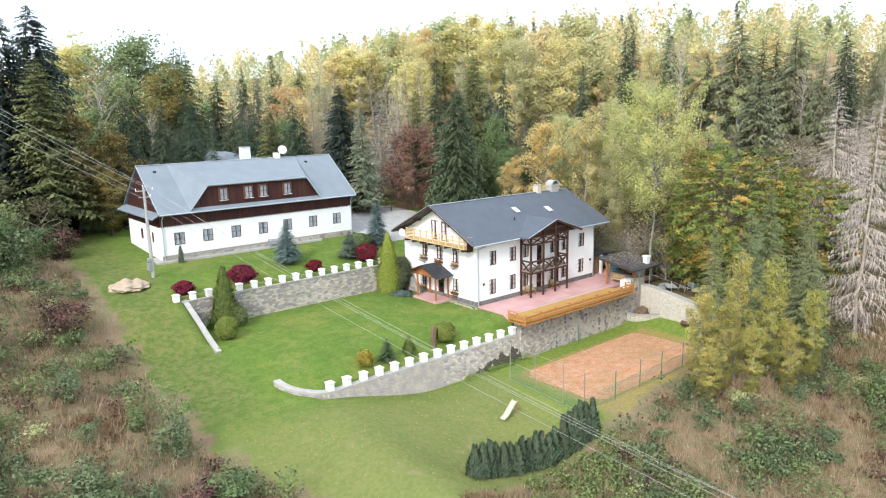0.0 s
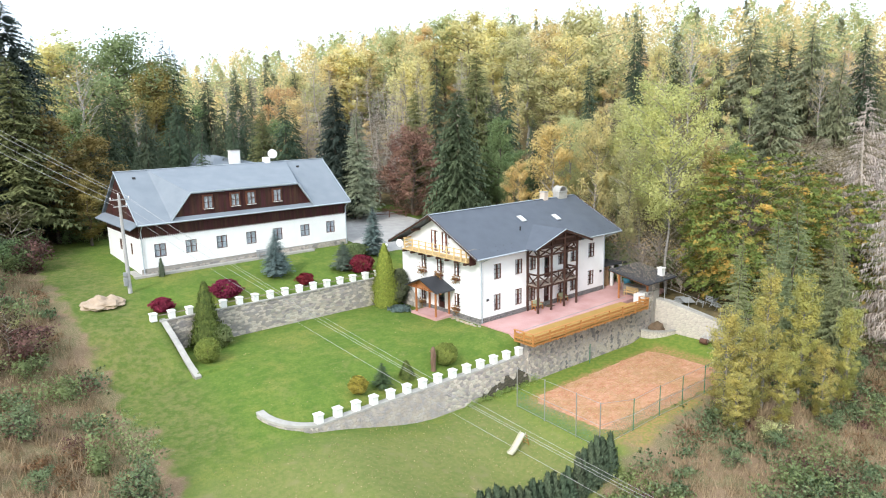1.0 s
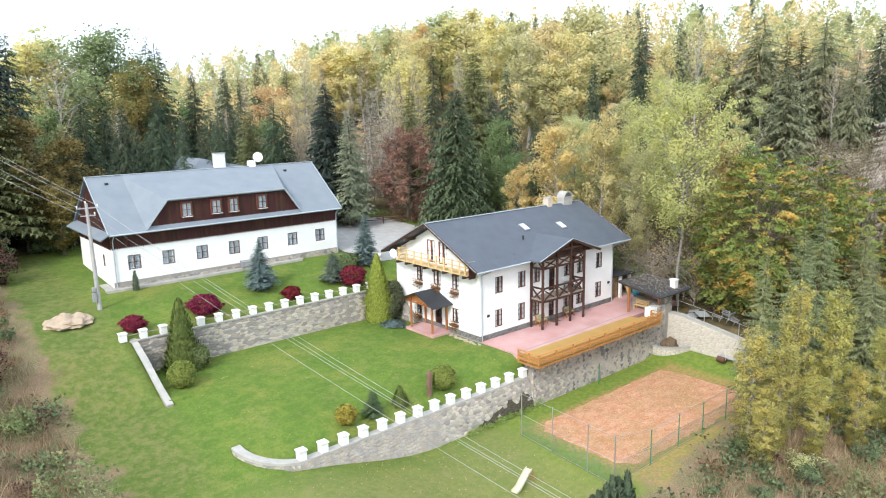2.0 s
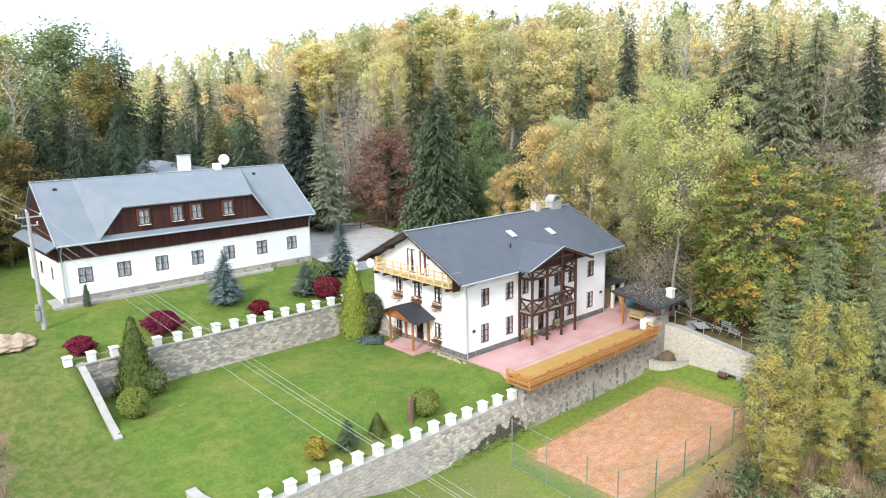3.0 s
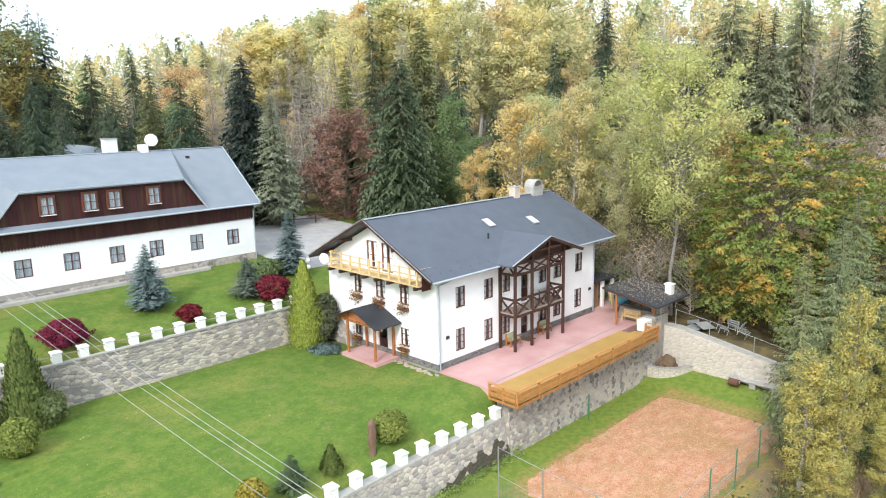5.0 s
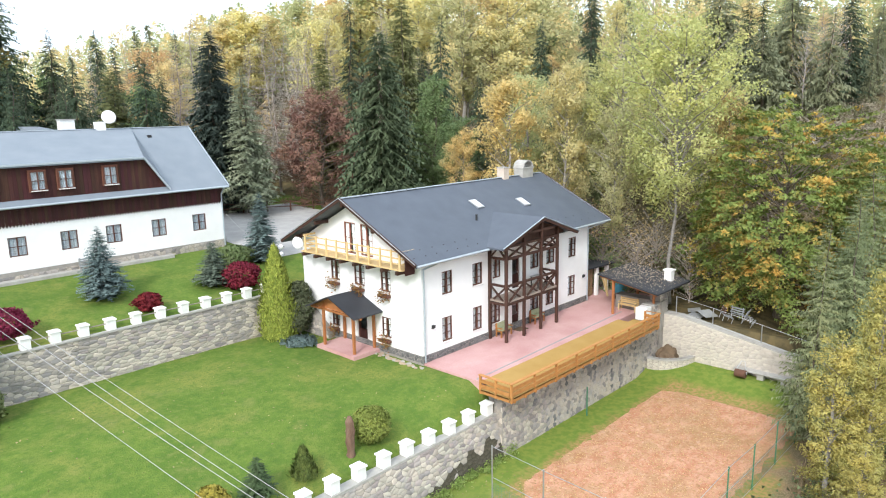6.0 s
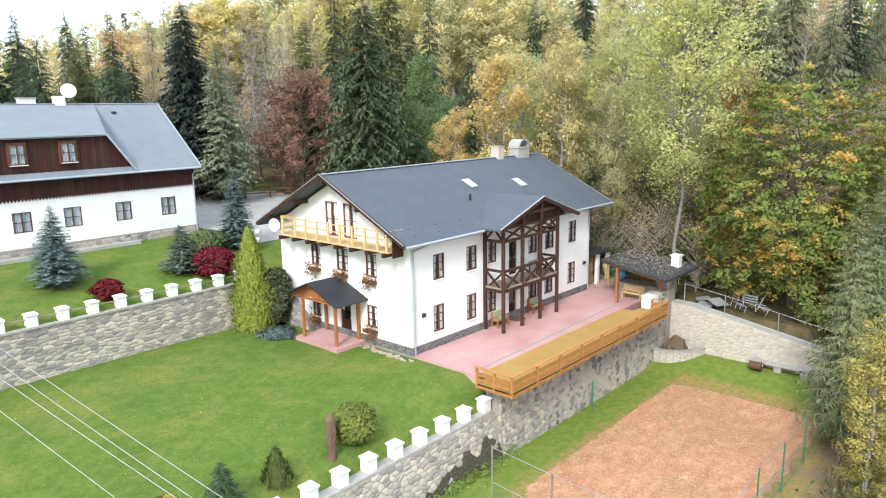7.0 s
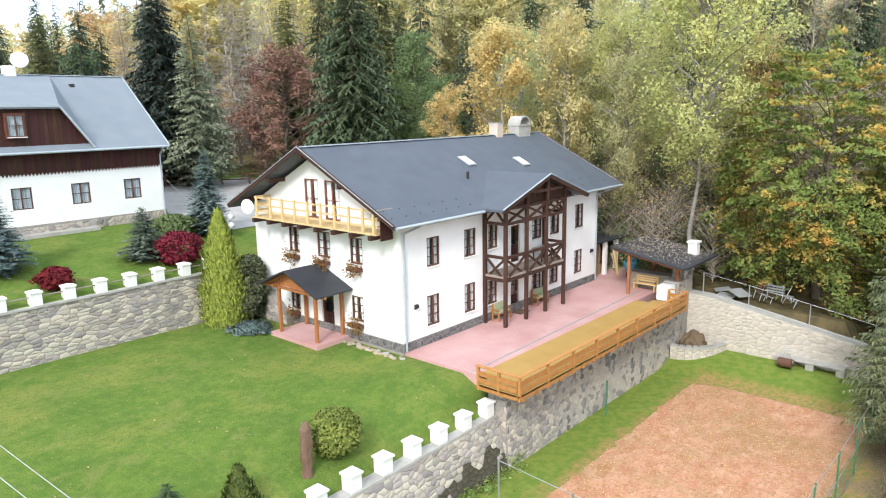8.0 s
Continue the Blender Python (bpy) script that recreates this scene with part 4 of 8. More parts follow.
# two-storey timber porch
FX, FY, BY = (51.3, 53.2, 55.1, 57.0), 47.15, 48.45
for x in FX:
    under(house, part("porch_post", bevelled(boxes((x - 0.09, FY - 0.09, 0.0, x + 0.09, FY + 0.09, 6.35 + 0.337 * min(abs(x - PE0), abs(PE1 - x)) - 0.1)), 0.012), DARKWOOD, house, "dark brown timber post"))
for x in (51.3, 57.0):
    under(house, part("porch_post", boxes((x - 0.09, BY - 0.04, 0.0, x + 0.09, BY + 0.14, 6.3)), DARKWOOD, house))
under(house, part("balcony_floor", boxes((51.22, 47.1, 2.62, 57.08, 48.56, 2.74)), mat("weathered_plank", (0.3, 0.25, 0.21), (0.24, 0.2, 0.17), 5), house, "grey plank balcony floor"))


def timber(p, q, w=0.13):
    bm = bmesh.new()
    beam(bm, p, q, w)
    under(house, part("timber_brace", bm, DARKWOOD, house))


for z in (2.5, 3.72, 5.5, 6.28):
    for a, b in zip(FX, FX[1:]):
        timber((a + 0.09, FY, z), (b - 0.09, FY, z), 0.14)
    for x in (51.3, 57.0):
        timber((x, FY + 0.09, z), (x, BY - 0.04, z), 0.14)
for a, b in zip(FX, FX[1:]):
    for z0, z1 in ((2.57, 3.65), (5.57, 6.21)):
        timber((a + 0.09, FY - 0.02, z0), (b - 0.09, FY - 0.02, z1), 0.1)
        timber((a + 0.09, FY + 0.06, z1), (b - 0.09, FY + 0.06, z0), 0.1)
for x in (51.3, 57.0):
    timber((x - 0.02, FY + 0.09, 2.57), (x - 0.02, BY - 0.04, 3.65), 0.1)
    timber((x + 0.06, FY + 0.09, 3.65), (x + 0.06, BY - 0.04, 2.57), 0.1)
    timber((x, FY + 0.09, 5.57), (x, (FY + BY) / 2, 6.2), 0.1)
    timber((x, BY - 0.04, 5.57), (x, (FY + BY) / 2, 6.2), 0.1)
for k in range(16):
    bm = bmesh.new()
    x = 51.4 + k * 6.5 / 16
    h0, h1 = [6.62 + 0.345 * min(u - PE0, PE1 - u) - 0.42 for u in (x, x + 0.395)]
    v = [bm.verts.new(p) for p in ((x, FY + 0.1, 6.36), (x + 0.395, FY + 0.1, 6.36), (x + 0.395, FY + 0.1, h1), (x, FY + 0.1, h0), (x, FY + 0.13, 6.36), (x + 0.395, FY + 0.13, 6.36), (x + 0.395, FY + 0.13, h1), (x, FY + 0.13, h0))]
    for f in ((0, 1, 2, 3), (7, 6, 5, 4), (0, 4, 5, 1), (1, 5, 6, 2), (2, 6, 7, 3), (3, 7, 4, 0)):
        bm.faces.new([v[i] for i in f])
    under(house, part("gable_board", bm, DARKWOOD, house))
timber((PX, PY + 0.15, 6.4), (PX, PY + 0.15, 7.7), 0.12)
timber((53.2, PY + 0.2, 7.0), (56.1, PY + 0.2, 7.0), 0.14)
timber((PE0 + 0.1, PY + 0.07, PEZ - 0.1), (PX, PY + 0.07, PZ - 0.14), 0.16)
timber((PE1 - 0.1, PY + 0.07, PEZ - 0.1), (PX, PY + 0.07, PZ - 0.14), 0.16)

# west balcony under the gable
BX = 43.95
under(house, part("balcony_floor", boxes((BX, 49.0, 5.78, HX0 - 0.004, 58.7, 5.86)), PALEWOOD, house, "pale yellow wooden balcony floor"))
for k in range(8):
    y = 49.3 + k * 9.1 / 7
    bm = boxes((BX - 0.15, y - 0.1, 5.56, HX0 - 0.003, y + 0.1, 5.778))
    under(house, part("balcony_beam", bm, DARKWOOD, house))
for y in (49.2, 49.9, 50.87, 51.9, 52.94, 53.95, 55.0, 56.04, 57.07, 58.3):
    under(house, part("balcony_post", bevelled(boxes((BX, y - 0.06, 5.862, BX + 0.1, y + 0.06, 6.98)), 0.01), PALEWOOD, house))
for z0, z1 in ((6.12, 6.2), (6.44, 6.52), (6.84, 6.91)):
    under(house, part("balcony_rail", boxes((BX + 0.102, 49.14, z0, BX + 0.14, 58.56, z1)), PALEWOOD, house))
for y in (49.05, 58.6):
    for z0, z1 in ((6.1, 6.22), (6.42, 6.54), (6.82, 6.94)):
        under(house, part("balcony_rail", boxes((BX + 0.15, y, z0, HX0 - 0.01, y + 0.04, z1)), PALEWOOD, house))
under(house, part("end_board", boxes((BX + 0.1, 48.78, 5.55, HX0 - 0.3, 48.84, 6.5)), BOARD, house))

# west entrance porch
bm = bmesh.new()
slab(bm, [(42.75, 54.55, 3.62), (HX0 - 0.005, 54.55, 3.62), (HX0 - 0.005, 52.05, 2.62), (42.75, 52.05, 2.62)], 0.08)
under(house, part("porch_roof", bm, SLATE_DARK, house))
bm = bmesh.new()
slab(bm, [(42.75, 54.551, 3.62), (42.75, 56.95, 2.62), (HX0 - 0.005, 56.95, 2.62), (HX0 - 0.005, 54.551, 3.62)], 0.08)
under(house, part("porch_roof", bm, SLATE_DARK, house, "near-black porch roof"))
for x, y in ((43.3, 52.8), (43.3, 55.75), (44.95, 52.8), (44.95, 55.75)):
    under(house, part("porch_post", bevelled(boxes((x - 0.08, y - 0.08, 0.1, x + 0.08, y + 0.08, 2.62 + 0.4 * (0.75 if y < 54 else 1.2) - 0.12)), 0.012), POSTWOOD, house, "red-brown varnished post"))
bm = bmesh.new()
beam(bm, (43.3, 52.0, 2.5), (43.3, 57.0, 2.5), 0.12)
beam(bm, (43.3, 52.1, 2.55), (43.3, 54.55, 3.5), 0.12)
beam(bm, (43.3, 56.9, 2.55), (43.3, 54.55, 3.5), 0.12)
for y in (52.8, 55.75):
    beam(bm, (42.9, y, 2.66), (HX0 - 0.01, y, 2.66), 0.12)
under(house, part("porch_frame", bm, POSTWOOD, house))
bm = bmesh.new()
v = [bm.verts.new(p) for p in ((43.34, 52.4, 2.58), (43.34, 56.7, 2.58), (43.34, 54.55, 3.46), (43.38, 52.4, 2.58), (43.38, 56.7, 2.58), (43.38, 54.55, 3.46))]
for f in ((0, 1, 2), (5, 4, 3), (0, 3, 4, 1), (1, 4, 5, 2), (2, 5, 3, 0)):
    bm.faces.new([v[i] for i in f])
under(house, part("porch_gable", bm, POSTWOOD, house))
ob = part("porch_slab", boxes((42.95, 52.4, -0.6, HX0 - 0.06, 56.2, 0.1)), PINK)
tagged(ob, "faded red concrete entrance slab", "paving", kind="structure")
dish = under(house, part("satellite_dish", bmesh.new(), WHITE_ENAMEL_AND_SKY, house, "round white satellite dish"))
bmd = bmesh.new()
bmesh.ops.create_uvsphere(bmd, u_segments=16, v_segments=8, radius=0.42)
for v in bmd.verts:
    v.co.x *= 0.25
bmd.to_mesh(dish.data)
bmd.free()
dish.matrix_basis = pose(43.85, 58.95, 6.35, 0, 0, 20)
for x in (45.95, 62.65):
    bm = boxes((x - 0.06, HY0 - 0.1, 1.98, x + 0.06, HY0 - 0.004, 2.05), (x - 0.09, HY0 - 0.2, 2.05, x + 0.09, HY0 - 0.05, 2.22))
    under(house, part("wall_lamp", bm, BLACK, house, "small black wall lamp"))

# ---- long house ----
LX0, LX1, LY0, LY1, LZ = 22.8, 45.6, 71.5, 82.1, 4.5
LRY, LRZ, LEY, LEZ = 76.8, 13.95, 70.85, 9.32
lodge = thing("house", "long white house with dark boarding, grey roof and wide dormer", "house", (34, 77, 4.5))
L_WIN = [(x - 0.55, 5.98, x + 0.55, 7.26) for x in (24.63, 27.63, 30.77, 33.95, 36.95, 40.26, 43.49)]
bm = bmesh.new()
wall(bm, sheared(LX0, LY0, 1, 0, 0), LX1 - LX0, Flat(9.3), shift(L_WIN, LX0), 0.4, 3.6)
under(lodge, part("wall_south", bm, PLASTER, lodge))
W2 = [(4.0, 6.1, 4.8, 7.2), (7.6, 6.1, 8.2, 7.2)]
bm = bmesh.new()
wall(bm, sheared(LX0, LY1, 0, -1, 0), LY1 - LY0 - 0.402, Gable(9.0, 13.6, LY1 - LY0), W2, 0.4, 3.6)
under(lodge, part("wall_west", bm, PLASTER, lodge))
bm = bmesh.new()
wall(bm, sheared(LX1, LY0 + 0.402, 0, 1, 0), LY1 - LY0 - 0.81, Gable(9.0, 13.5, LY1 - LY0 - 0.8), [], 0.4, 3.6)
under(lodge, part("wall_east", bm, PLASTER, lodge))
under(lodge, part("wall_north", boxes((LX0 + 0.402, LY1 - 0.4, 3.6, LX1, LY1, 9.3)), PLASTER, lodge))
under(lodge, part("inner_floors", boxes((LX0 + 0.5, LY0 + 0.5, 8.0, LX1 - 0.5, LY1 - 0.5, 8.2), (LX0 + 0.5, LY0 + 3, 4.5, LX1 - 0.5, LY0 + 3.2, 8.0)), GREYPAVE, lodge))
for (a, b, c, d) in L_WIN:
    under(lodge, window(lodge, pose(0, 0, 0), c - a, d - b, 1, sill=False, full=True)).matrix_basis = pose(a, LY0, b)
for (a, b, c, d) in W2:
    under(lodge, window(lodge, pose(0, 0, 0), c - a, d - b, 1, full=True)).matrix_basis = sheared(LX0, LY1, 0, -1, 0) @ pose(a, 0, b)


def board_mesh(bm, m, ring, y):
    fr = [bm.verts.new(m @ Vector((u, y, z))) for u, z in ring]
    bk = [bm.verts.new(m @ Vector((u, -0.004, z))) for u, z in ring]
    bm.faces.new(fr)
    bm.faces.new(bk[::-1])
    n = len(ring)
    for i in range(n):
        bm.faces.new((fr[i], bk[i], bk[(i + 1) % n], fr[(i + 1) % n]))
    return bm


def boarding(m, length, z0, z1, tip=0.18):
    """Upright boards side by side, each cut to a point at its foot."""
    n = round(length / 0.2)
    for k in range(n):
        a, b = k * length / n + 0.004, (k + 1) * length / n - 0.004
        ring = [(a, z0), ((a + b) / 2, z0 - tip), (b, z0), (b, z1(b)), (a, z1(a))]
        under(lodge, part("board", board_mesh(bmesh.new(), m, ring, -0.03 - 0.012 * (k % 2)), BOARD_P, lodge))


boarding(sheared(LX0, LY0, 1, 0, 0), LX1 - LX0, 8.06, Flat(9.35))
boarding(sheared(LX0, LY1, 0, -1, 0), LY1 - LY0, 8.06, Gable(9.3, 13.6, LY1 - LY0))
# roof with the wide dormer
A0, A1, B0, B1, DZ = 25.75, 41.15, 27.8, 39.4, 11.9
for pts in ([(LX0 - 0.25, LEY, LEZ), (A0, LEY, LEZ), (A0, LRY, LRZ), (LX0 - 0.25, LRY, LRZ)], [(A1, LEY, LEZ), (LX1 + 0.3, LEY, LEZ), (LX1 + 0.3, LRY, LRZ), (A1, LRY, LRZ)],
            [(A0, LEY, LEZ), (A1, LEY, LEZ), (A1, 71.5, 9.32 + 0.65 * 0.778), (A0, 71.5, 9.32 + 0.65 * 0.778)], [(A0, LEY + 0.1, LEZ + 0.08), (B0, 70.95, DZ), (A0, LRY, LRZ)],
            [(B0, 70.95, DZ), (B1, 70.95, DZ), (A1, LRY, LRZ), (A0, LRY, LRZ)], [(B1, 70.95, DZ), (A1, LEY + 0.1, LEZ + 0.08), (A1, LRY, LRZ)]):
    bm = bmesh.new()
    slab(bm, pts, 0.13)
    under(lodge, part("roof_slope", bm, SLATE_OLD, lodge, "grey felt roof slope"))
bm = bmesh.new()
slab(bm, [(LX1 + 0.3, 82.75, LEZ), (LX0 - 0.25, 82.75, LEZ), (LX0 - 0.25, LRY + 0.001, LRZ), (LX1 + 0.3, LRY + 0.001, LRZ)], 0.14)
under(lodge, part("roof", bm, SLATE_OLD, lodge))
n = 60
for k in range(n):
    x0, x1 = A0 + 0.12 + k * (A1 - A0 - 0.24) / n + 0.004, A0 + 0.12 + (k + 1) * (A1 - A0 - 0.24) / n - 0.004
    tops = [min(DZ - 0.05, 9.5 + (x - A0) * (DZ - 9.4) / (B0 - A0), 9.5 + (A1 - x) * (DZ - 9.4) / (A1 - B1)) - 0.05 for x in (x0, x1)]
    ring = [(x0, 9.3), (x1, 9.3), (x1, tops[1]), (x0, tops[0])]
    under(lodge, part("board", board_mesh(bmesh.new(), sheared(0, 71.33, 1, 0, 0), ring, -0.05 - 0.012 * (k % 2)), BOARD_P, lodge))
CASING = mat("brown_window_casing", (0.13, 0.05, 0.032), (0.17, 0.07, 0.045), 5)
for x in (29.52, 32.34, 34.05, 36.99):
    ob = under(lodge, window(lodge, pose(0, 0, 0), 0.9, 1.25, 1, full=True))
    ob.matrix_basis = pose(x - 0.45, 71.02, 10.2)
    cas = boxes((0.0, 0.115, -0.1, 0.9, 0.25, -0.002), (-0.1, 0.115, -0.1, -0.002, 0.25, 1.35), (0.902, 0.115, -0.1, 1.0, 0.25, 1.35), (0, 0.115, 1.252, 0.9, 0.25, 1.35), (0, 0.34, 0, 0.9, 0.36, 1.25))
    part("casing", cas, CASING, ob)
for p, q, w, h in (((A0, LEY + 0.05, LEZ + 0.1), (B0, 70.93, DZ + 0.02), 0.06, 0.12), ((B0, 70.93, DZ + 0.02), (B1, 70.93, DZ + 0.02), 0.06, 0.12), ((B1, 70.93, DZ + 0.02), (A1, LEY + 0.05, LEZ + 0.1), 0.06, 0.12),
                   ((LX0 - 0.27, LEY, LEZ + 0.03), (LX0 - 0.27, LRY, LRZ + 0.03), 0.06, 0.1), ((LX1 + 0.32, LEY, LEZ + 0.03), (LX1 + 0.32, LRY, LRZ + 0.03), 0.06, 0.1), ((LX0 - 0.25, LRY, LRZ + 0.02), (LX1 + 0.3, LRY, LRZ + 0.02), 0.22, 0.05)):
    edging(lodge, p, q, w, h)
bm = bmesh.new()
slab(bm, [(LX0 - 0.95, LEY, 8.95), (LX0 - 0.02, LEY + 0.15, 9.45), (LX0 - 0.02, 82.6, 9.45), (LX0 - 0.95, 82.7, 8.95)], 0.1)
under(lodge, part("pent_roof", bm, SLATE_OLD, lodge, "grey felt pent roof over the gable boarding"))
bm = bmesh.new()
tube(bm, (LX0 - 0.2, LEY - 0.07, LEZ - 0.06), (LX1 + 0.25, LEY - 0.07, LEZ - 0.06), 0.075)
under(lodge, part("gutter", bm, GUTTER, lodge))
for x in (LX0 + 0.15, LX1 - 0.12):
    bm = bmesh.new()
    tube(bm, (x, LEY - 0.07, LEZ - 0.1), (x, LY0 - 0.1, 8.7), 0.05)
    tube(bm, (x, LY0 - 0.1, 8.72), (x, LY0 - 0.12, 4.5), 0.05)
    under(lodge, part("downpipe", bm, GUTTER, lodge))
bm = bmesh.new()
for x0, x1 in ((24.0, 24.3), (30.9, 31.2), (36.7, 37.0), (42.0, 42.3)):
    z = LEZ + (75.9 - LEY) * (LRZ - LEZ) / (LRY - LEY)
    box(bm, x0, 75.8, z - 0.1, x1, 76.0, z + 0.14)
under(lodge, part("roof_vent", bm, BLACK, lodge))
# back wing
bm = bmesh.new()
for pts in ([(36.5, 82.2, 9.3), (48, 82.2, 9.3), (48, 88, 11.4), (36.5, 88, 11.4)], [(36.5, 88, 11.4), (48, 88, 11.4), (39.5, 93, 14.1)], [(48, 88, 11.4), (48, 93, 12.2), (39.5, 93, 14.1)], [(39.5, 93, 14.1), (48, 93, 12.2), (48, 99, 12.2), (39.5, 99, 14.1)], [(36.5, 88, 11.4), (39.5, 93, 14.1), (39.5, 99, 14.1), (36.5, 99, 10.5)]):
    slab(bm, pts, 0.1)
under(lodge, part("wing_roof", bm, SLATE_OLD, lodge))
under(lodge, part("wing_wall", boxes((36.9, 81.9, 4.5, 47.6, 98.6, 9.15)), PLASTER, lodge))
ob = under(lodge, part("chimney", bevelled(boxes((40.5, 90.4, 11.5, 41.8, 91.2, 14.66)), 0.02), WHITEPAINT, lodge, "white plastered chimney"))
part("cap", boxes((40.43, 90.33, 14.662, 41.87, 91.27, 14.75)), COPING, ob)
ob = under(lodge, part("chimney", bevelled(boxes((38.5, 76.5, 13.4, 39.15, 77.2, 14.5)), 0.02), WHITEPAINT, lodge))
bm = bmesh.new()
bmesh.ops.create_uvsphere(bm, u_segments=20, v_segments=10, radius=0.52)
for v in bm.verts:
    v.co.y *= 0.22
d = under(lodge, part("satellite_dish", bm, WHITE_ENAMEL_AND_SKY, lodge, "round white satellite dish by the chimney"))
d.matrix_basis = pose(39.35, 76.3, 14.85, -15, 0, -15)
bm = bmesh.new()
tube(bm, (39.0, 76.7, 14.2), (39.3, 76.4, 14.8), 0.04)
under(lodge, part("dish_arm", bm, GALV, lodge))
bm = boxes((LX0 - 0.06, LY0 - 0.06, 3.6, LX1 + 0.04, LY0 - 0.004, 5.0))
under(lodge, part("plinth", bm, MORTAR, lodge))
V, F, n = [], [], 0
mm = sheared(LX0 - 0.06, LY0 - 0.06, 1, 0, 0)
for v, f in stones(LX1 - LX0, lambda u: 4.3, lambda u: 4.62 + 0.016 * u, 0.3, 9, 0.02, 0.03):
    V.append(v @ np.array(mm.to_3x3()).T + np.array(mm.translation))
    F.append(np.array(f) + n)
    n += len(v)
ob = under(lodge, part("plinth_facing", raw("plinth_facing", np.concatenate(V), np.concatenate(F)), STONE, lodge))
ob["kind"] = "stuff"
bm = bmesh.new()
for k in range(19):
    x = LX0 - 0.9 + k * 1.0
    box(bm, x + 0.005, LY0 - 0.75, 4.2, x + 0.995, LY0 - 0.07, 4.52 - 0.004 * (k % 2))
for k in range(10):
    y = LY0 - 0.05 + k * 1.0
    box(bm, LX0 - 0.8, y + 0.005, 4.2, LX0 - 0.07, y + 0.995, 4.53 + 0.012 * k - 0.004 * (k % 2))
ob = part("path_slabs", bm, COPING)
tagged(ob, "pale concrete slabs along the long house", "paving", kind="structure")
yx, yy = np.meshgrid(np.linspace(46.3, 61, 30), np.linspace(66.5, 85, 38))
yz = ground_z(yx, yy) + 0.035
yi = np.arange(yx.size).reshape(yx.shape)
ob = part("yard", raw("yard", np.stack([yx.ravel(), yy.ravel(), yz.ravel()], 1), np.stack([yi[:-1, :-1].ravel(), yi[:-1, 1:].ravel(), yi[1:, 1:].ravel(), yi[1:, :-1].ravel()], 1)), ASPHALT)
tagged(ob, "grey gravel yard between the houses", "yard", kind="structure")

# ---- clay court ----
rim = []
for x0, y0, x1, y1, n in ((43.3, 31.6, 58.4, 31.5, 36), (59.4, 32.4, 59.9, 38.4, 18), (58.9, 40.1, 43.6, 39.9, 36), (42.3, 38.9, 42.3, 32.7, 16)):
    for k in range(n):
        u = k / (n - 1)
        x, y = x0 + (x1 - x0) * u, y0 + (y1 - y0) * u
        rim.append((x + 0.3 * noise.noise((x * 1.7, y * 1.7, 3)), y + 0.3 * noise.noise((x * 1.7, y * 1.7, 8)), -3.782))
bm = bmesh.new()
slab(bm, rim, 0.6)
court = part("court", bm, CLAY)
tagged(court, "orange-red clay tennis court with worn pale patches", "court", kind="structure")


# ---- plants ----
def unit(a):
    return a / (np.linalg.norm(a, axis=1)[:, None] + 1e-6)


def spruce_mesh(seed, h, r, step=0.42, per=7, droop=0.34, bare=0.05, wide=0.09, power=0.8, fingers=5, hang=0.5, thin=0.085, reach=1.0):
    """Whorls of drooping needle-clad boughs round a straight stem; each bough bears side shoots that hang."""
    rg = np.random.default_rng(seed)
    zs = np.arange(h * bare, h * 0.985, step)
    z = np.repeat(zs, per) + rg.uniform(-0.5, 0.5, len(zs) * per) * step
    n = len(z)
    ln = (r * np.clip(1 - z / h, 0.0, 1) ** power + 0.12) * rg.uniform(0.6, 1.15, n)
    ln *= np.clip(z / h / 0.12, 0.55, 1)
    az = rg.uniform(0, math.tau, n)
    d = np.stack([np.cos(az), np.sin(az), np.zeros(n)], 1)
    sd = np.stack([-np.sin(az), np.cos(az), np.zeros(n)], 1)
    lift = rg.uniform(0.0, 0.22, n)
    sagging = rg.uniform(0.75, 1.25, n) * droop
    up = np.array([0, 0, 1.0])
    base = np.stack([np.zeros(n), np.zeros(n), z], 1)

    def at(s):
        return base + d * (ln * s)[:, None] + up * (ln * (lift * s - sagging * s * s))[:, None]

    V, F, Q = [], [], []
    k0 = 0

    def leaf(a, b, c):
        nonlocal k0
        V.append(np.stack([a, b, c], 1).reshape(-1, 3))
        F.append(k0 + np.arange(n)[:, None] * 3 + np.arange(3))
        k0 += 3 * n
        Q.append(np.repeat(unit(d * 0.8 + up * 0.75 + rg.normal(0, 0.25, (n, 3))), 3, 0))

    w = sd * (wide * ln)[:, None]
    leaf(at(0.1) - w, at(0.1) + w, at(0.62))
    leaf(at(0.4) - w, at(0.4) + w, at(1.0))
    for s in np.linspace(0.2, 0.95, fingers):
        for side in (-1, 1):
            c = at(np.clip(s + rg.uniform(-0.08, 0.08, n), 0, 1))
            L = ln * reach * (0.44 - 0.26 * s) * rg.uniform(0.7, 1.35, n)
            tip = c + sd * (side * L)[:, None] * 0.8 + d * (L * 0.45)[:, None] - up * (L * rg.uniform(0.5, 1.5, n) * hang)[:, None]
            half = (d + up * rg.uniform(-0.5, 0.5, n)[:, None]) * (ln * thin * rg.uniform(0.7, 1.3, n))[:, None]
            leaf(c - half, c + half, tip)
    return raw("crown", np.concatenate(V), np.concatenate(F), False, np.concatenate(Q))


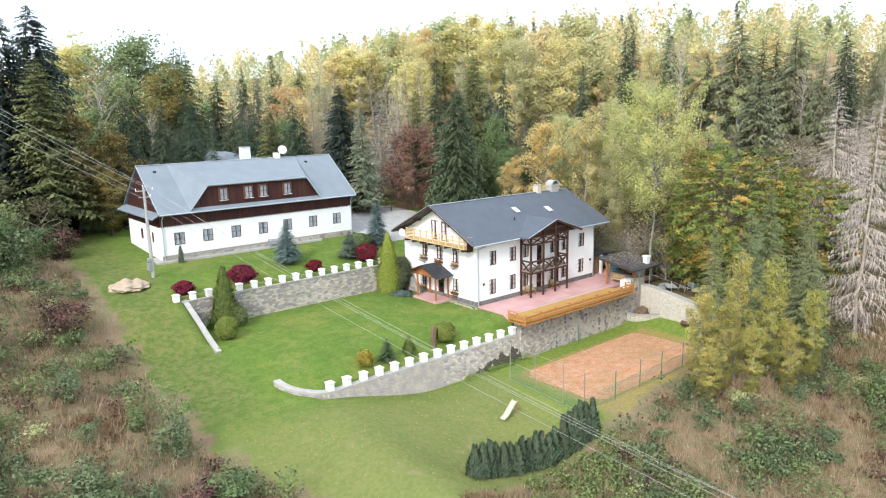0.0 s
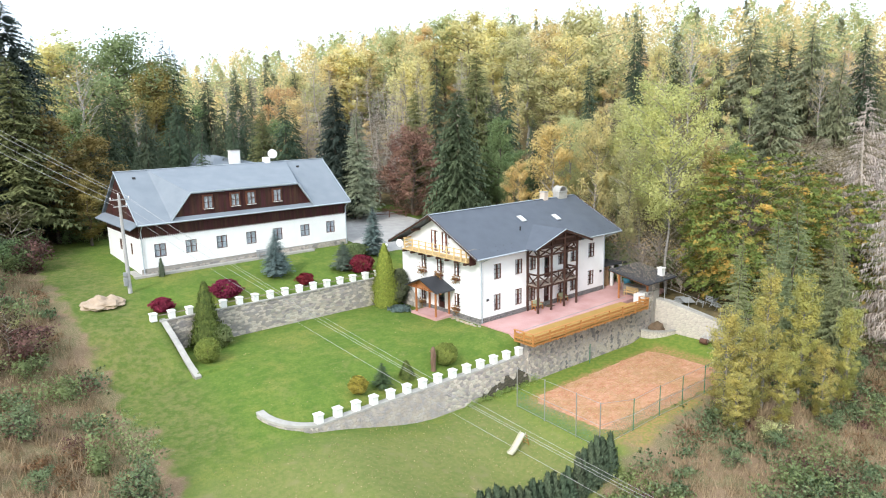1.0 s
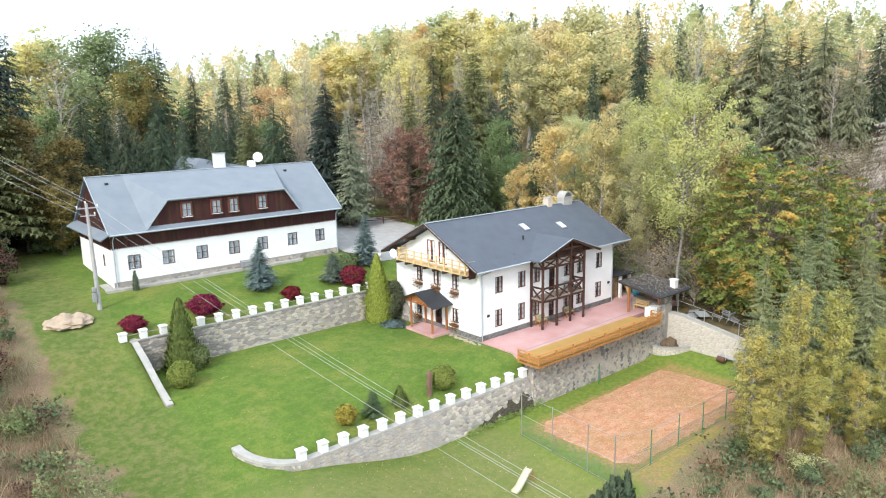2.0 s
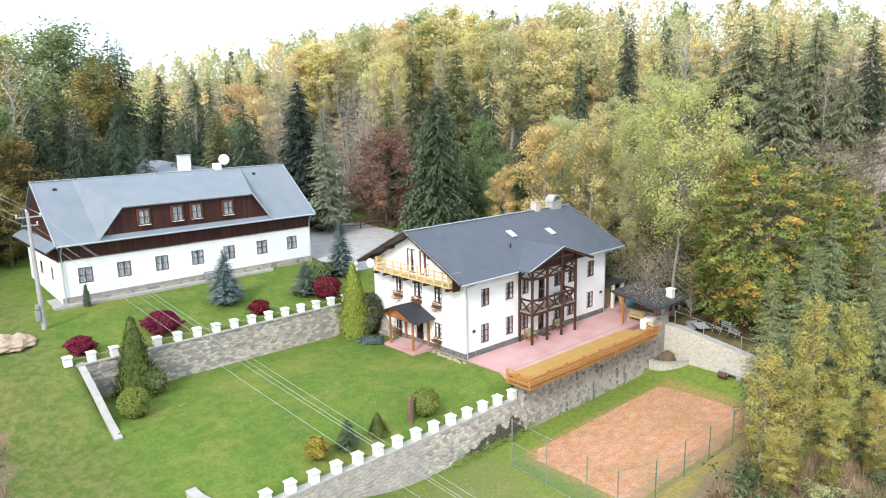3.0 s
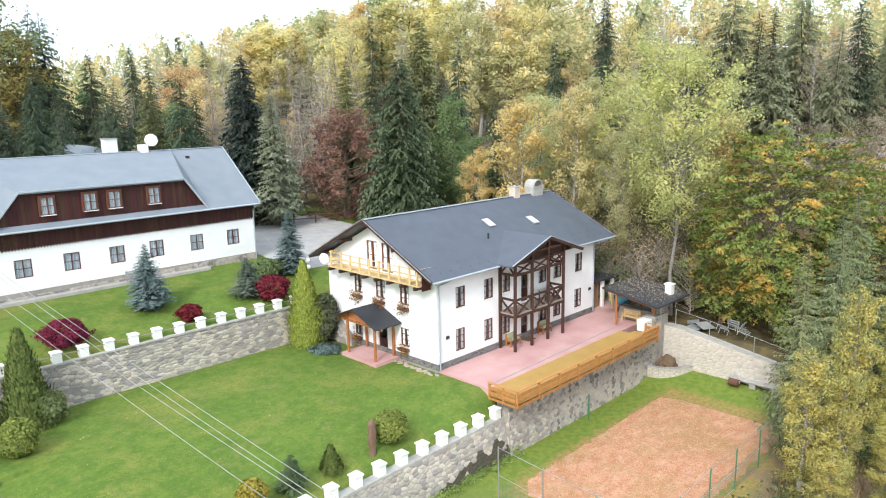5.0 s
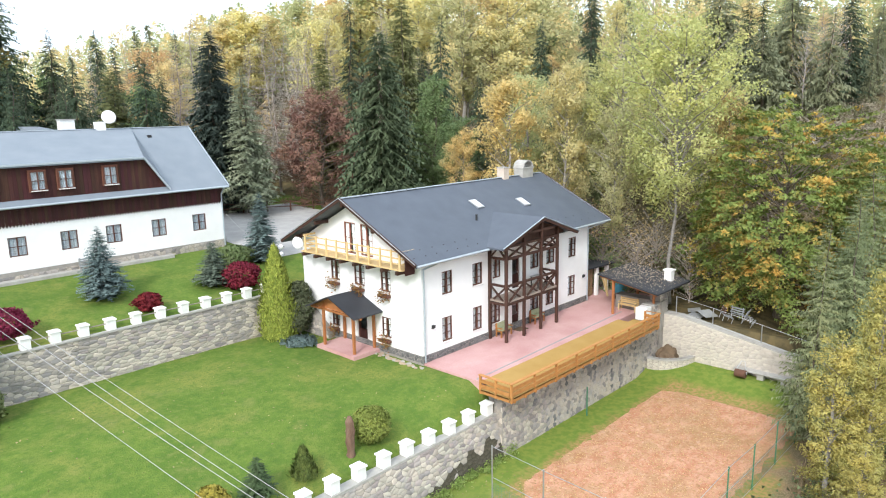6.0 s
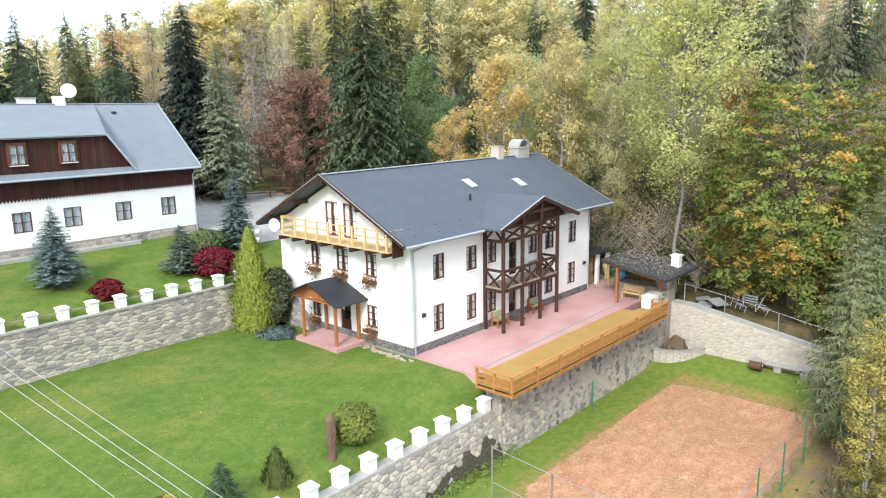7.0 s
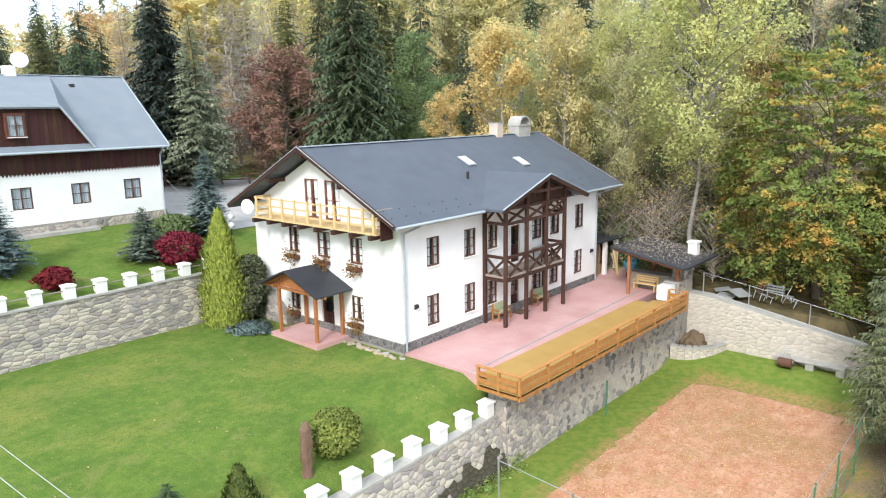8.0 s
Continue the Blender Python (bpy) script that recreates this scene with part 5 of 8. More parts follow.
def stem_mesh(seed, h, r, lean=0.0, limbs=(), sides=7):
    """A tapered, slightly wavy stem, and its limbs given as (start, end, radius)."""
    rg = random.Random(seed)
    bm = bmesh.new()
    pts = [Vector((rg.uniform(-1, 1) * 0.02 * h * (k > 0) + lean * h * k / 6, rg.uniform(-1, 1) * 0.02 * h * (k > 0), h * k / 6)) for k in range(7)]
    pts[0].z = -0.4
    for k in range(6):
        tube(bm, pts[k], pts[k + 1], r * (1 - k / 6.6), r * (1 - (k + 1) / 6.6), sides)
    for p, q, w in limbs:
        p, q = Vector(p), Vector(q)
        mid = (p + q) / 2 + Vector((rg.uniform(-1, 1), rg.uniform(-1, 1), rg.uniform(0, 1))) * 0.08 * (q - p).length
        tube(bm, p, mid, w, w * 0.65, 4)
        tube(bm, mid, q, w * 0.65, w * 0.2, 4)
    me = bpy.data.meshes.new("trunk")
    bm.to_mesh(me)
    bm.free()
    return me


def leaf_quads(rg, centres, spread, count, size, flat=0.75, axis=None):
    """Small leaves, a triangle each, in clumps about the centres; their normals turn out of the clump and the crown."""
    n = len(centres) * count
    off = np.clip(rg.normal(0, 1, (n, 3)), -1.6, 1.6) * np.array([1, 1, flat])
    mid = np.repeat(centres, count, 0)
    c = mid + off * np.repeat(spread, count)[:, None]
    a = rg.normal(0, 1, (n, 3))
    a[:, 2] *= 0.5
    a = unit(a)
    b = unit(np.cross(a, rg.normal(0, 1, (n, 3))))
    s = size * rg.uniform(0.6, 1.4, n)[:, None]
    v = np.stack([c - a * s, c + a * s * 0.7 + b * s * 0.75, c + a * s * 0.7 - b * s * 0.75], 1).reshape(-1, 3)
    f = np.arange(n)[:, None] * 3 + np.arange(3)
    out = unit(off) * 0.7 + np.array([0, 0, 0.4]) + rg.normal(0, 0.16, (n, 3))
    if axis is not None:
        out = out + unit(mid - np.asarray(axis)) * 0.9
    return v, f, np.repeat(unit(out), 3, 0)


def crown_limbs(seed, h, r, start, n, up=0.5, cone=False, base=0.35, twig=1.0):
    rg = random.Random(seed)
    out = []
    for k in range(n):
        t = start + (0.97 - start) * (k + rg.random()) / n
        az = k * 2.4 + rg.uniform(-0.5, 0.5)
        prof = math.sin(math.pi * min(max((t - start) / (1.02 - start), 0.06), 1) ** 0.8)
        if cone:
            prof = (1.02 - (t - start) / (1 - start)) ** 0.75 * 1.3 - 0.45
        L = r * (base + (1 - base) * prof) * rg.uniform(0.75, 1.1)
        p = Vector((0, 0, h * t * 0.93))
        q = p + Vector((math.cos(az) * L, math.sin(az) * L, L * up * rg.uniform(0.4, 1.2)))
        out.append((p, q, (0.025 + 0.012 * L) * twig))
    return out


def leafy_meshes(seed, h, r, start=0.25, n_limb=18, clumps=70, per=26, size=0.15, tr=None, up=0.5, fill=0.75, clump=0.55, cone=False, sides=7, base=0.35, twig=1.0):
    limbs = crown_limbs(seed, h, r, start, n_limb, up, cone, base, twig)
    rg = np.random.default_rng(seed)
    cs = []
    for k in range(clumps):
        p, q, w = limbs[rg.integers(len(limbs))]
        t = rg.uniform(1 - fill, 1.08)
        c = p.lerp(q, t) + Vector(rg.normal(0, 0.09 * r, 3))
        cs.append(c)
    cs.append(Vector((0, 0, h * 0.97)))
    cs.append(Vector((0.1, 0, h * 0.9)))
    v, f, q = leaf_quads(rg, np.array([tuple(c) for c in cs]), clump * rg.uniform(0.6, 1.3, len(cs)), per, size, axis=(0, 0, h * (0.4 + 0.3 * start)))
    return stem_mesh(seed, h * 0.95, tr or 0.014 * h, 0, limbs, sides), raw("crown", v, f, False, q)


def dome_meshes(seed, h, r, sprays=560, per=34, size=0.13, low=-0.75, centre=0.46):
    """A broad crown down to the ground: flat drooping sprays of leaves in layers on a lumpy dome, each on its own limb."""
    rg = np.random.default_rng(seed)
    az, u = rg.uniform(0, math.tau, sprays), rg.uniform(low, 1, sprays)
    lump = 1 + 0.13 * np.sin(3 * az + seed) * np.cos(2.3 * u + seed) + 0.08 * np.sin(7 * az + 5 * u + seed)
    deep = np.where(rg.random(sprays) < 0.7, rg.uniform(0.9, 1.04, sprays), rg.uniform(0.55, 0.9, sprays)) * lump
    hor = np.sqrt(np.clip(1 - u * u, 0, 1)) ** 0.8
    c = np.stack([hor * np.cos(az) * r * deep, hor * np.sin(az) * r * deep, h * centre + u * h * np.where(u > 0, 1 - centre, centre) * deep], 1)
    d = np.stack([np.cos(az), np.sin(az), -0.28 + 0.5 * u], 1)
    sd = np.stack([-np.sin(az), np.cos(az), np.zeros(sprays)], 1)
    k = sprays * per
    along, across, thick = rg.uniform(-0.75, 0.7, k), rg.normal(0, 0.34, k), rg.normal(0, 0.07, k)
    across *= np.clip(1 - np.abs(along) * 0.75, 0.2, 1)
    D, S, C = np.repeat(d, per, 0), np.repeat(sd, per, 0), np.repeat(c, per, 0)
    scale = np.repeat(rg.uniform(0.7, 1.35, sprays), per)[:, None]
    p = C + (D * along[:, None] + S * across[:, None]) * scale
    p[:, 2] += thick - 0.22 * across ** 2
    v, f, _ = leaf_quads(rg, p, np.full(k, 0.02), 1, size)
    up = unit(np.stack([d[:, 0] * 0.55, d[:, 1] * 0.55, np.full(sprays, 0.75)], 1) + rg.normal(0, 0.16, (sprays, 3)))
    q = np.repeat(unit(np.repeat(up, per, 0) + rg.normal(0, 0.16, (k, 3))), 3, 0)
    limbs = [((0, 0, max(h * 0.1, cz * 0.75)), (cx * 0.95, cy * 0.95, cz), 0.05) for cx, cy, cz in c[:70]]
    return stem_mesh(seed, h * 0.9, 0.3, 0, limbs), raw("crown", v, f, False, q)


def tree_of(name, label, category, trunk, crown, bark, leaf):
    t = thing(name, label, category, (0, 0, -500))
    part("trunk", trunk, bark, t)
    part("crown", crown, leaf, t)
    return t


KINDS = {}


def kind(key, name, label, category, pairs, bark, leaf):
    KINDS[key] = [tree_of(name, label, category, a, b, bark, leaf) for a, b in pairs]


OLIVE = mat("olive_spruce_needles", (0.2, 0.225, 0.13), (0.34, 0.35, 0.205), 0.6, 0.85, 0, spread=0.15, isle=0.3, translucent=0.25)
kind("spruce", "spruce_tree", "tall dark green spruce at the forest edge", "tree", [(stem_mesh(k, 17.5, 0.2), spruce_mesh(k, 18, 3.2 + 0.3 * k, 0.4, 10, 0.4, 0.05, 0.07, 0.68, 6, 0.7, 0.045, 0.75)) for k in range(3)], BARK, SPRUCE)
kind("slim", "spruce_tree", "slender green spruce among autumn trees", "tree", [(stem_mesh(k + 9, 15.6, 0.16), spruce_mesh(k + 9, 16, 2.2, 0.36, 9, 0.36, 0.05, 0.08, 0.65, 5, 0.6, 0.05, 0.8)) for k in range(2)], BARK, SPRUCE)
kind("droop", "spruce_tree", "broad olive-green spruce with drooping boughs", "tree", [(stem_mesh(k + 20, 19.5, 0.22), spruce_mesh(k + 20, 20, 5.2, 0.6, 9, 0.4, 0.05, 0.06, 0.7, 11, 1.0, 0.038, 0.55)) for k in range(2)], BARK, OLIVE)
kind("olive", "spruce_tree", "dense olive-green spruce beside the long house", "tree", [(stem_mesh(55, 15.5, 0.2), spruce_mesh(55, 16, 3.6, 0.26, 12, 0.2, 0.16, 0.06, 0.6, 7, 0.5, 0.045, 0.7))], BARK, mat("olive_green_needles", (0.16, 0.185, 0.075), (0.24, 0.25, 0.105), 0.9, 0.85, 0, isle=0.25, translucent=0.15))
kind("brushbig", "bush", "pale grey-brown leafless thicket on the slope", "bush", [leafy_meshes(98, 4.5, 2.2, 0.05, 30, 70, 16, 0.1, tr=0.05, up=0.9)], TWIG, mat("pale_thicket_leaves", (0.4, 0.34, 0.25), (0.3, 0.27, 0.18), 0.5, 0.85, 0, isle=0.25, translucent=0.3))
kind("young", "spruce_tree", "light green young spruce beside the court", "tree", [(stem_mesh(57 + k, 11.6, 0.12), spruce_mesh(57 + k, 12, 2.7, 0.22, 11, 0.12, 0.04, 0.03, 0.8, 11, 0.5, 0.022, 0.6)) for k in range(2)], BARK, mat("light_green_needles", (0.23, 0.275, 0.135), (0.35, 0.37, 0.19), 0.8, 0.85, 0, spread=0.25, isle=0.3, translucent=0.2))
kind("larch", "larch_tree", "bare grey larch with thin twigs", "tree", [(stem_mesh(k + 30, 17.6, 0.16), spruce_mesh(k + 30, 18, 2.3, 0.34, 8, 0.05, 0.08, 0.02, 0.5, 6, 0.5, 0.02, 0.8)) for k in range(3)], TWIG, LARCH)
kind("dead", "larch_tree", "bare greyish-pink larch with drooping twigs", "tree", [(stem_mesh(k + 40, 17.5, 0.18), spruce_mesh(k + 40, 18, 3.4, 0.5, 8, 0.3, 0.03, 0.012, 0.55, 12, 1.3, 0.012, 0.5)) for k in range(2)], TWIG, DEADLARCH)
kind("spruce_far", "spruce_tree", "tall dark green spruce within the forest", "tree", [(stem_mesh(k + 60, 17, 0.2, sides=5), spruce_mesh(k + 60, 18, 3.2, 0.6, 8, 0.38, 0.1, 0.08, 0.85, 4, 0.6, 0.06, 0.9)) for k in range(2)], BARK, SPRUCE)
kind("slim_far", "spruce_tree", "slender green spruce within the forest", "tree", [(stem_mesh(k + 65, 15.4, 0.16, sides=5), spruce_mesh(k + 65, 16, 2.3, 0.55, 8, 0.34, 0.1, 0.09, 0.85, 4, 0.6, 0.07, 0.9)) for k in range(2)], BARK, SPRUCE)
kind("droop_far", "spruce_tree", "broad olive-green spruce within the forest", "tree", [(stem_mesh(k + 80, 19, 0.22, sides=5), spruce_mesh(k + 80, 20, 4.2, 0.65, 9, 0.34, 0.06, 0.06, 0.78, 6, 1.1, 0.04, 0.7)) for k in range(2)], BARK, OLIVE)
kind("larch_far", "larch_tree", "bare grey larch within the forest", "tree", [(stem_mesh(k + 70, 17.5, 0.16, sides=5), spruce_mesh(k + 70, 18, 2.3, 0.5, 8, 0.05, 0.1, 0.03, 0.5, 4, 0.5, 0.03, 0.9)) for k in range(2)], TWIG, LARCH)
kind("dead_far", "larch_tree", "bare greyish-pink larch within the forest", "tree", [(stem_mesh(k + 75, 17.5, 0.18, sides=5), spruce_mesh(k + 75, 18, 3.0, 0.55, 8, 0.3, 0.08, 0.03, 0.6, 6, 1.4, 0.025, 0.7)) for k in range(2)], TWIG, DEADLARCH)
kind("aspen", "aspen_tree", "tall tree with thinning yellow-green leaves and pale stem", "tree", [leafy_meshes(421 + k, 15, 3.3, 0.3, 40, 300, 60, 0.085, up=0.8, clump=0.36, tr=0.16) for k in range(2)], BIRCHBARK, LIME)
kind("poplar", "aspen_tree", "tall aspen with light green crown above bare grey limbs", "tree", [leafy_meshes(431 + k, 15, 3.7, 0.34, 54, 380, 60, 0.072, up=0.85, clump=0.34, tr=0.12, fill=0.6, twig=0.8) for k in range(2)], BIRCHBARK, mat("light_green_leaves", (0.46, 0.5, 0.2), (0.68, 0.63, 0.25), 0.8, 0.75, 0, spread=0.15, isle=0.2, translucent=0.45))
kind("close", "spruce_tree", "large dense green spruce behind the houses", "tree", [(stem_mesh(k + 3, 17.5, 0.22), spruce_mesh(k + 25, 18, 3.9, 0.24, 14, 0.42, 0.04, 0.05, 0.55, 9, 0.9, 0.034, 0.5)) for k in range(2)], BARK, mat("mid_green_needles", (0.07, 0.105, 0.055), (0.14, 0.175, 0.09), 1.1, 0.85, 0, spread=0.1, isle=0.35, translucent=0.15))
kind("fir", "spruce_tree", "large dark blue-green spruce behind the long house", "tree", [(stem_mesh(k + 6, 17.5, 0.22), spruce_mesh(k + 35, 18, 3.7, 0.28, 16, 0.36, 0.03, 0.07, 0.62, 8, 0.7, 0.045, 0.65)) for k in range(2)], BARK, mat("dark_needles", (0.035, 0.055, 0.045), (0.065, 0.085, 0.065), 0.9, 0.85, 0, spread=0.2, isle=0.35, translucent=0.1))
kind("pale", "spruce_tree", "pale grey-green spruce beside the long house", "tree", [(stem_mesh(4, 17.5, 0.22), spruce_mesh(29, 18, 3.8, 0.26, 12, 0.25, 0.04, 0.05, 0.75, 9, 0.6, 0.035, 0.6))], BARK, mat("grey_green_needles", (0.27, 0.32, 0.21), (0.39, 0.42, 0.29), 0.8, 0.85, 0, isle=0.3, translucent=0.2))
kind("scrub", "bush", "leafless grey scrub with thin twigs", "bush", [leafy_meshes(97 + k, 6, 2.3, 0.03, 90, 34, 10, 0.065, tr=0.04, up=1.3, sides=5, twig=0.45) for k in range(2)], TWIG, ORANGE)
kind("broad", "broadleaf_tree", "broad leafy green tree in the forest", "tree", [leafy_meshes(411, 15, 4.6, 0.2, 34, 300, 60, 0.12, up=0.5, clump=0.5)], BARK, mat("soft_green_leaves", (0.2, 0.27, 0.12), (0.3, 0.36, 0.17), 0.7, 0.75, 0, isle=0.15, translucent=0.4))
kind("roundlime", "broadleaf_tree", "rounded tree with yellow-green autumn leaves", "tree", [leafy_meshes(415 + k, 15, 4.0, 0.18, 34, 230, 36, 0.16, up=0.55, clump=0.5) for k in range(2)], BARK, LIME)
kind("roundgold", "broadleaf_tree", "rounded tree with golden autumn leaves", "tree", [leafy_meshes(418, 15, 4.4, 0.18, 34, 230, 36, 0.17, up=0.5, clump=0.5)], BARK, YELLOW)
for key, nm, lab, leaf, bark in (("yellow", "birch_tree", "birch with bright yellow autumn leaves", YELLOW, BIRCHBARK), ("lime", "aspen_tree", "tall tree with yellow-green thinning leaves", LIME, BIRCHBARK),
                                 ("orange", "birch_tree", "birch with orange-brown autumn leaves", ORANGE, BIRCHBARK), ("green", "broadleaf_tree", "leafy green broadleaf tree", GREEN, BARK)):
    s0 = len(nm) + 7 * len(key)
    kind(key, nm, lab, "tree", [leafy_meshes(s0 + k, 15, 2.3 + 0.4 * k, 0.2, 22, 140, 40, 0.135, up=0.9, clump=0.45, sides=5) for k in range(3)], bark, leaf)
    kind(key + "_near", nm, lab, "tree", [leafy_meshes(s0 + 80 + k, 15, 2.5 + 0.4 * k, 0.18, 30, 240, 60, 0.09, up=0.85, clump=0.36) for k in range(2)], bark, leaf)
    kind(key + "_far", nm, lab, "tree", [leafy_meshes(s0 + 50 + k, 15, 2.5 + 0.4 * k, 0.2, 5, 90, 30, 0.19, up=0.9, clump=0.5, sides=4) for k in range(2)], bark, leaf)
kind("pyramid", "birch_tree", "young birch with dense yellow-green leaves", "tree", [leafy_meshes(130 + k, 12, 1.7, 0.03, 70, 260, 62, 0.07, up=1.1, clump=0.25, base=0.45, twig=0.6) for k in range(3)], BIRCHBARK, mat("pale_yellow_leaves", (0.37, 0.4, 0.14), (0.66, 0.55, 0.15), 0.45, 0.75, 0, spread=0.2, isle=0.4, translucent=0.35))
kind("bare", "birch_tree", "leafless birch with white stems", "tree", [leafy_meshes(77 + k, 14, 2.8, 0.15, 60, 30, 14, 0.1, up=1.4, tr=0.11, twig=0.5) for k in range(2)], mat("silver_birch_bark", (0.5, 0.46, 0.43), (0.34, 0.3, 0.28), 3, 0.9, 0.3), ORANGE)
kind("bronze", "birch_tree", "tree with dull golden-brown leaves", "tree", [leafy_meshes(141 + k, 15, 2.7, 0.12, 34, 220, 50, 0.11, up=0.6, clump=0.4) for k in range(2)], BARK, mat("golden_brown_leaves", (0.36, 0.26, 0.075), (0.22, 0.2, 0.075), 0.7, 0.75, 0, spread=0.2, isle=0.2, translucent=0.35))
kind("brush", "bush", "grey-brown leafless undergrowth bush", "bush", [leafy_meshes(90 + k, 4.5, 1.9, 0.05, 12, 36, 14, 0.14, tr=0.05, up=0.9) for k in range(2)], TWIG, mat("brown_thicket_leaves", (0.17, 0.14, 0.08), (0.12, 0.12, 0.05), 0.5, 0.85, 0, spread=0.6, isle=0.35, translucent=0.3))
for key, lab, leaf in (("shrub", "green leafy shrub on the bank", GREEN), ("weedshrub", "grey-green leafy shrub on the bank", WEED), ("redshrub", "dark red bramble bush on the bank", BRAMBLE), ("goldshrub", "yellowing leafy shrub on the bank", LIME)):
    kind(key, "bush", lab, "bush", [leafy_meshes(300 + 7 * len(key) + k, 2.0, 1.3, 0.02, 14, 46, 28, 0.08, tr=0.03, up=0.8, clump=0.24, sides=5) for k in range(2)], BARK, leaf)
rnd = random.Random(11)


def plant(key, x, y, height, base_h, z=None, which=None, widen=1.0):
    ts = KINDS[key]
    t = ts[rnd.randrange(len(ts)) if which is None else which]
    s = height / base_h
    if key + "_near" in KINDS and math.hypot(x - 24, y - 28) < 72 and height > 9.5:
        ts = KINDS[key + "_near"]
        t = ts[rnd.randrange(len(ts))]
    return copy_thing(t, pose(x, y, gz(x, y) if z is None else z, 0, 0, rnd.uniform(0, 360)) @ Matrix.Diagonal((s * widen, s * widen, s, 1)))


BASE = dict(poplar=15, roundlime=15, roundgold=15, bronze=15, fir=18, scrub=6, close=18, pale=18, aspen=15, broad=15, spruce=18, slim=16, droop=20, larch=18, dead=18, young=12, olive=16, brushbig=4.5, yellow=15, lime=15, orange=15, green=15, bare=14, shrub=2, weedshrub=2, redshrub=2, goldshrub=2, brush=4.5, pyramid=12, spruce_far=18, droop_far=20, yellow_near=15, lime_near=15, orange_near=15, green_near=15, slim_far=16, larch_far=18, dead_far=18, yellow_far=15, lime_far=15, orange_far=15, green_far=15)



def stand(key, *rows):
    for x, y, top, wd in rows:
        z = gz(x, y)
        plant(key, x, y, max(top - z, 3.0), BASE[key], z, None, wd)
        TAKEN.append((x, y))


TAKEN = []

# trees that stand out, kind by kind: x, y, top's height above the datum, breadth
stand("fir", (18.2, 97.4, 32.7, 1.1), (14.2, 92.1, 30.5, 1.1), (53.2, 85.3, 23.1, 1.1))
stand("spruce", (24, 114.9, 30.7, 1.12), (45.7, 123.2, 31.0, 1.1), (44.2, 122.6, 32.0, 1.0), (50.6, 121.5, 26.5, 1.1), (28.6, 100, 22.2, 1), (31.9, 103.2, 20.3, 1), (35.5, 107, 19.5, 1.2), (41, 112, 23, 1.3), (48.5, 111, 21, 1.2))
stand("spruce", (61.1, 133.7, 28.5, 0.8), (101.2, 71.8, 32.6, 0.75), (77.6, 77.2, 25.9, 0.8), (70.8, 65.8, 18.6, 0.8), (73.1, 75.6, 21.5, 0.8), (90.8, 72.5, 25.9, 0.8), (127.3, 47.2, 31.5, 1.1), (30, 105, 18, 1.2), (26, 97, 17.5, 1.2), (31, 96.5, 16, 1.2), (36.5, 101, 18, 1.2), (22, 101, 20, 1.2), (41.5, 103, 19, 1.1), (34, 98.5, 18.5, 1.2))
stand("close", (59.6, 67.8, 22.0, 1.22))
stand("slim", (61.5, 128.1, 26.9, 0.9), (65.6, 129.5, 28.8, 1.1), (73.6, 133.3, 29.3, 1), (74.4, 89.6, 29.6, 0.8), (121.7, 68.5, 28.9, 1.2), (147, 93, 38.5, 1.1), (112, 78, 35.0, 0.9), (125.6, 60.3, 31.1, 1.2), (128.2, 59.2, 31.9, 1.2), (77.7, 80.6, 22, 1.1))
stand("olive", (16.5, 88.2, 25.8, 1.15), (47.6, 95.8, 20.2, 1.0), (64.7, 82.6, 22.7, 0.75), (71.2, 76.8, 27.4, 0.8))
stand("pale", (54.6, 82.4, 19.7, 1.2))
stand("larch", (60.3, 101.8, 28.1, 1), (62.9, 102.6, 27.2, 1), (68.8, 103.7, 24.5, 1), (70.7, 102.4, 26.8, 1), (70.5, 97.7, 26.0, 1), (71.6, 94.4, 25.9, 1), (64.8, 91.9, 23.1, 1.1), (66.2, 89.7, 22.3, 1.1), (55.7, 97.5, 23.2, 1), (79.5, 100.3, 28, 0.9), (84.4, 95.0, 29.5, 0.9), (75.9, 157.3, 29.6, 1), (73.5, 99.0, 25, 1))
stand("yellow", (28.8, 129.8, 31.3, 1.5), (60.5, 108.5, 21.9, 1), (88.7, 136.0, 33.9, 1.6), (85.3, 138.2, 32.5, 1.6), (94.9, 138.0, 33.5, 1.6), (81.5, 107.0, 29.3, 0.9), (82.5, 103.7, 28.5, 0.9), (106.4, 109.3, 38.1, 1.3), (106.2, 94.9, 36.1, 1.3), (99.5, 84.2, 31.9, 1.2), (82.2, 81.1, 23.8, 0.7), (109.9, 73.0, 29.7, 0.8), (70.6, 55.6, 19.0, 0.7), (98, 122, 34, 1.2))
stand("lime", (32.2, 135.3, 33.4, 1.7), (65.7, 112.6, 25.9, 1), (106.1, 102.3, 36.6, 1.2), (96.5, 90.7, 31.5, 1.1), (73.7, 62.0, 19.1, 0.85), (90.4, 66.4, 21.5, 1.1), (81.9, 148.6, 29.8, 1.3), (98.8, 91.7, 26.7, 1.1))
stand("roundlime", (98.1, 85.9, 26.2, 1.25), (105.8, 142.5, 38.6, 1.0), (108.5, 127.7, 40.4, 1.1), (109.5, 87.6, 37.2, 1.2))
stand("roundgold", (109.4, 120.2, 40.7, 1.1))
stand("bronze", (39.6, 115.1, 27.6, 1.1), (24.3, 91.8, 18.0, 1.4), (19.6, 89.9, 20.6, 1.2), (22.2, 86.8, 13.5, 1.5))
stand("orange", (66.4, 58.9, 18.0, 0.95), (64.4, 62.4, 13.2, 0.9), (61.6, 117.0, 24.1, 1.2), (102.1, 126.5, 37.9, 1.1), (71.6, 41.6, 16.4, 0.55))
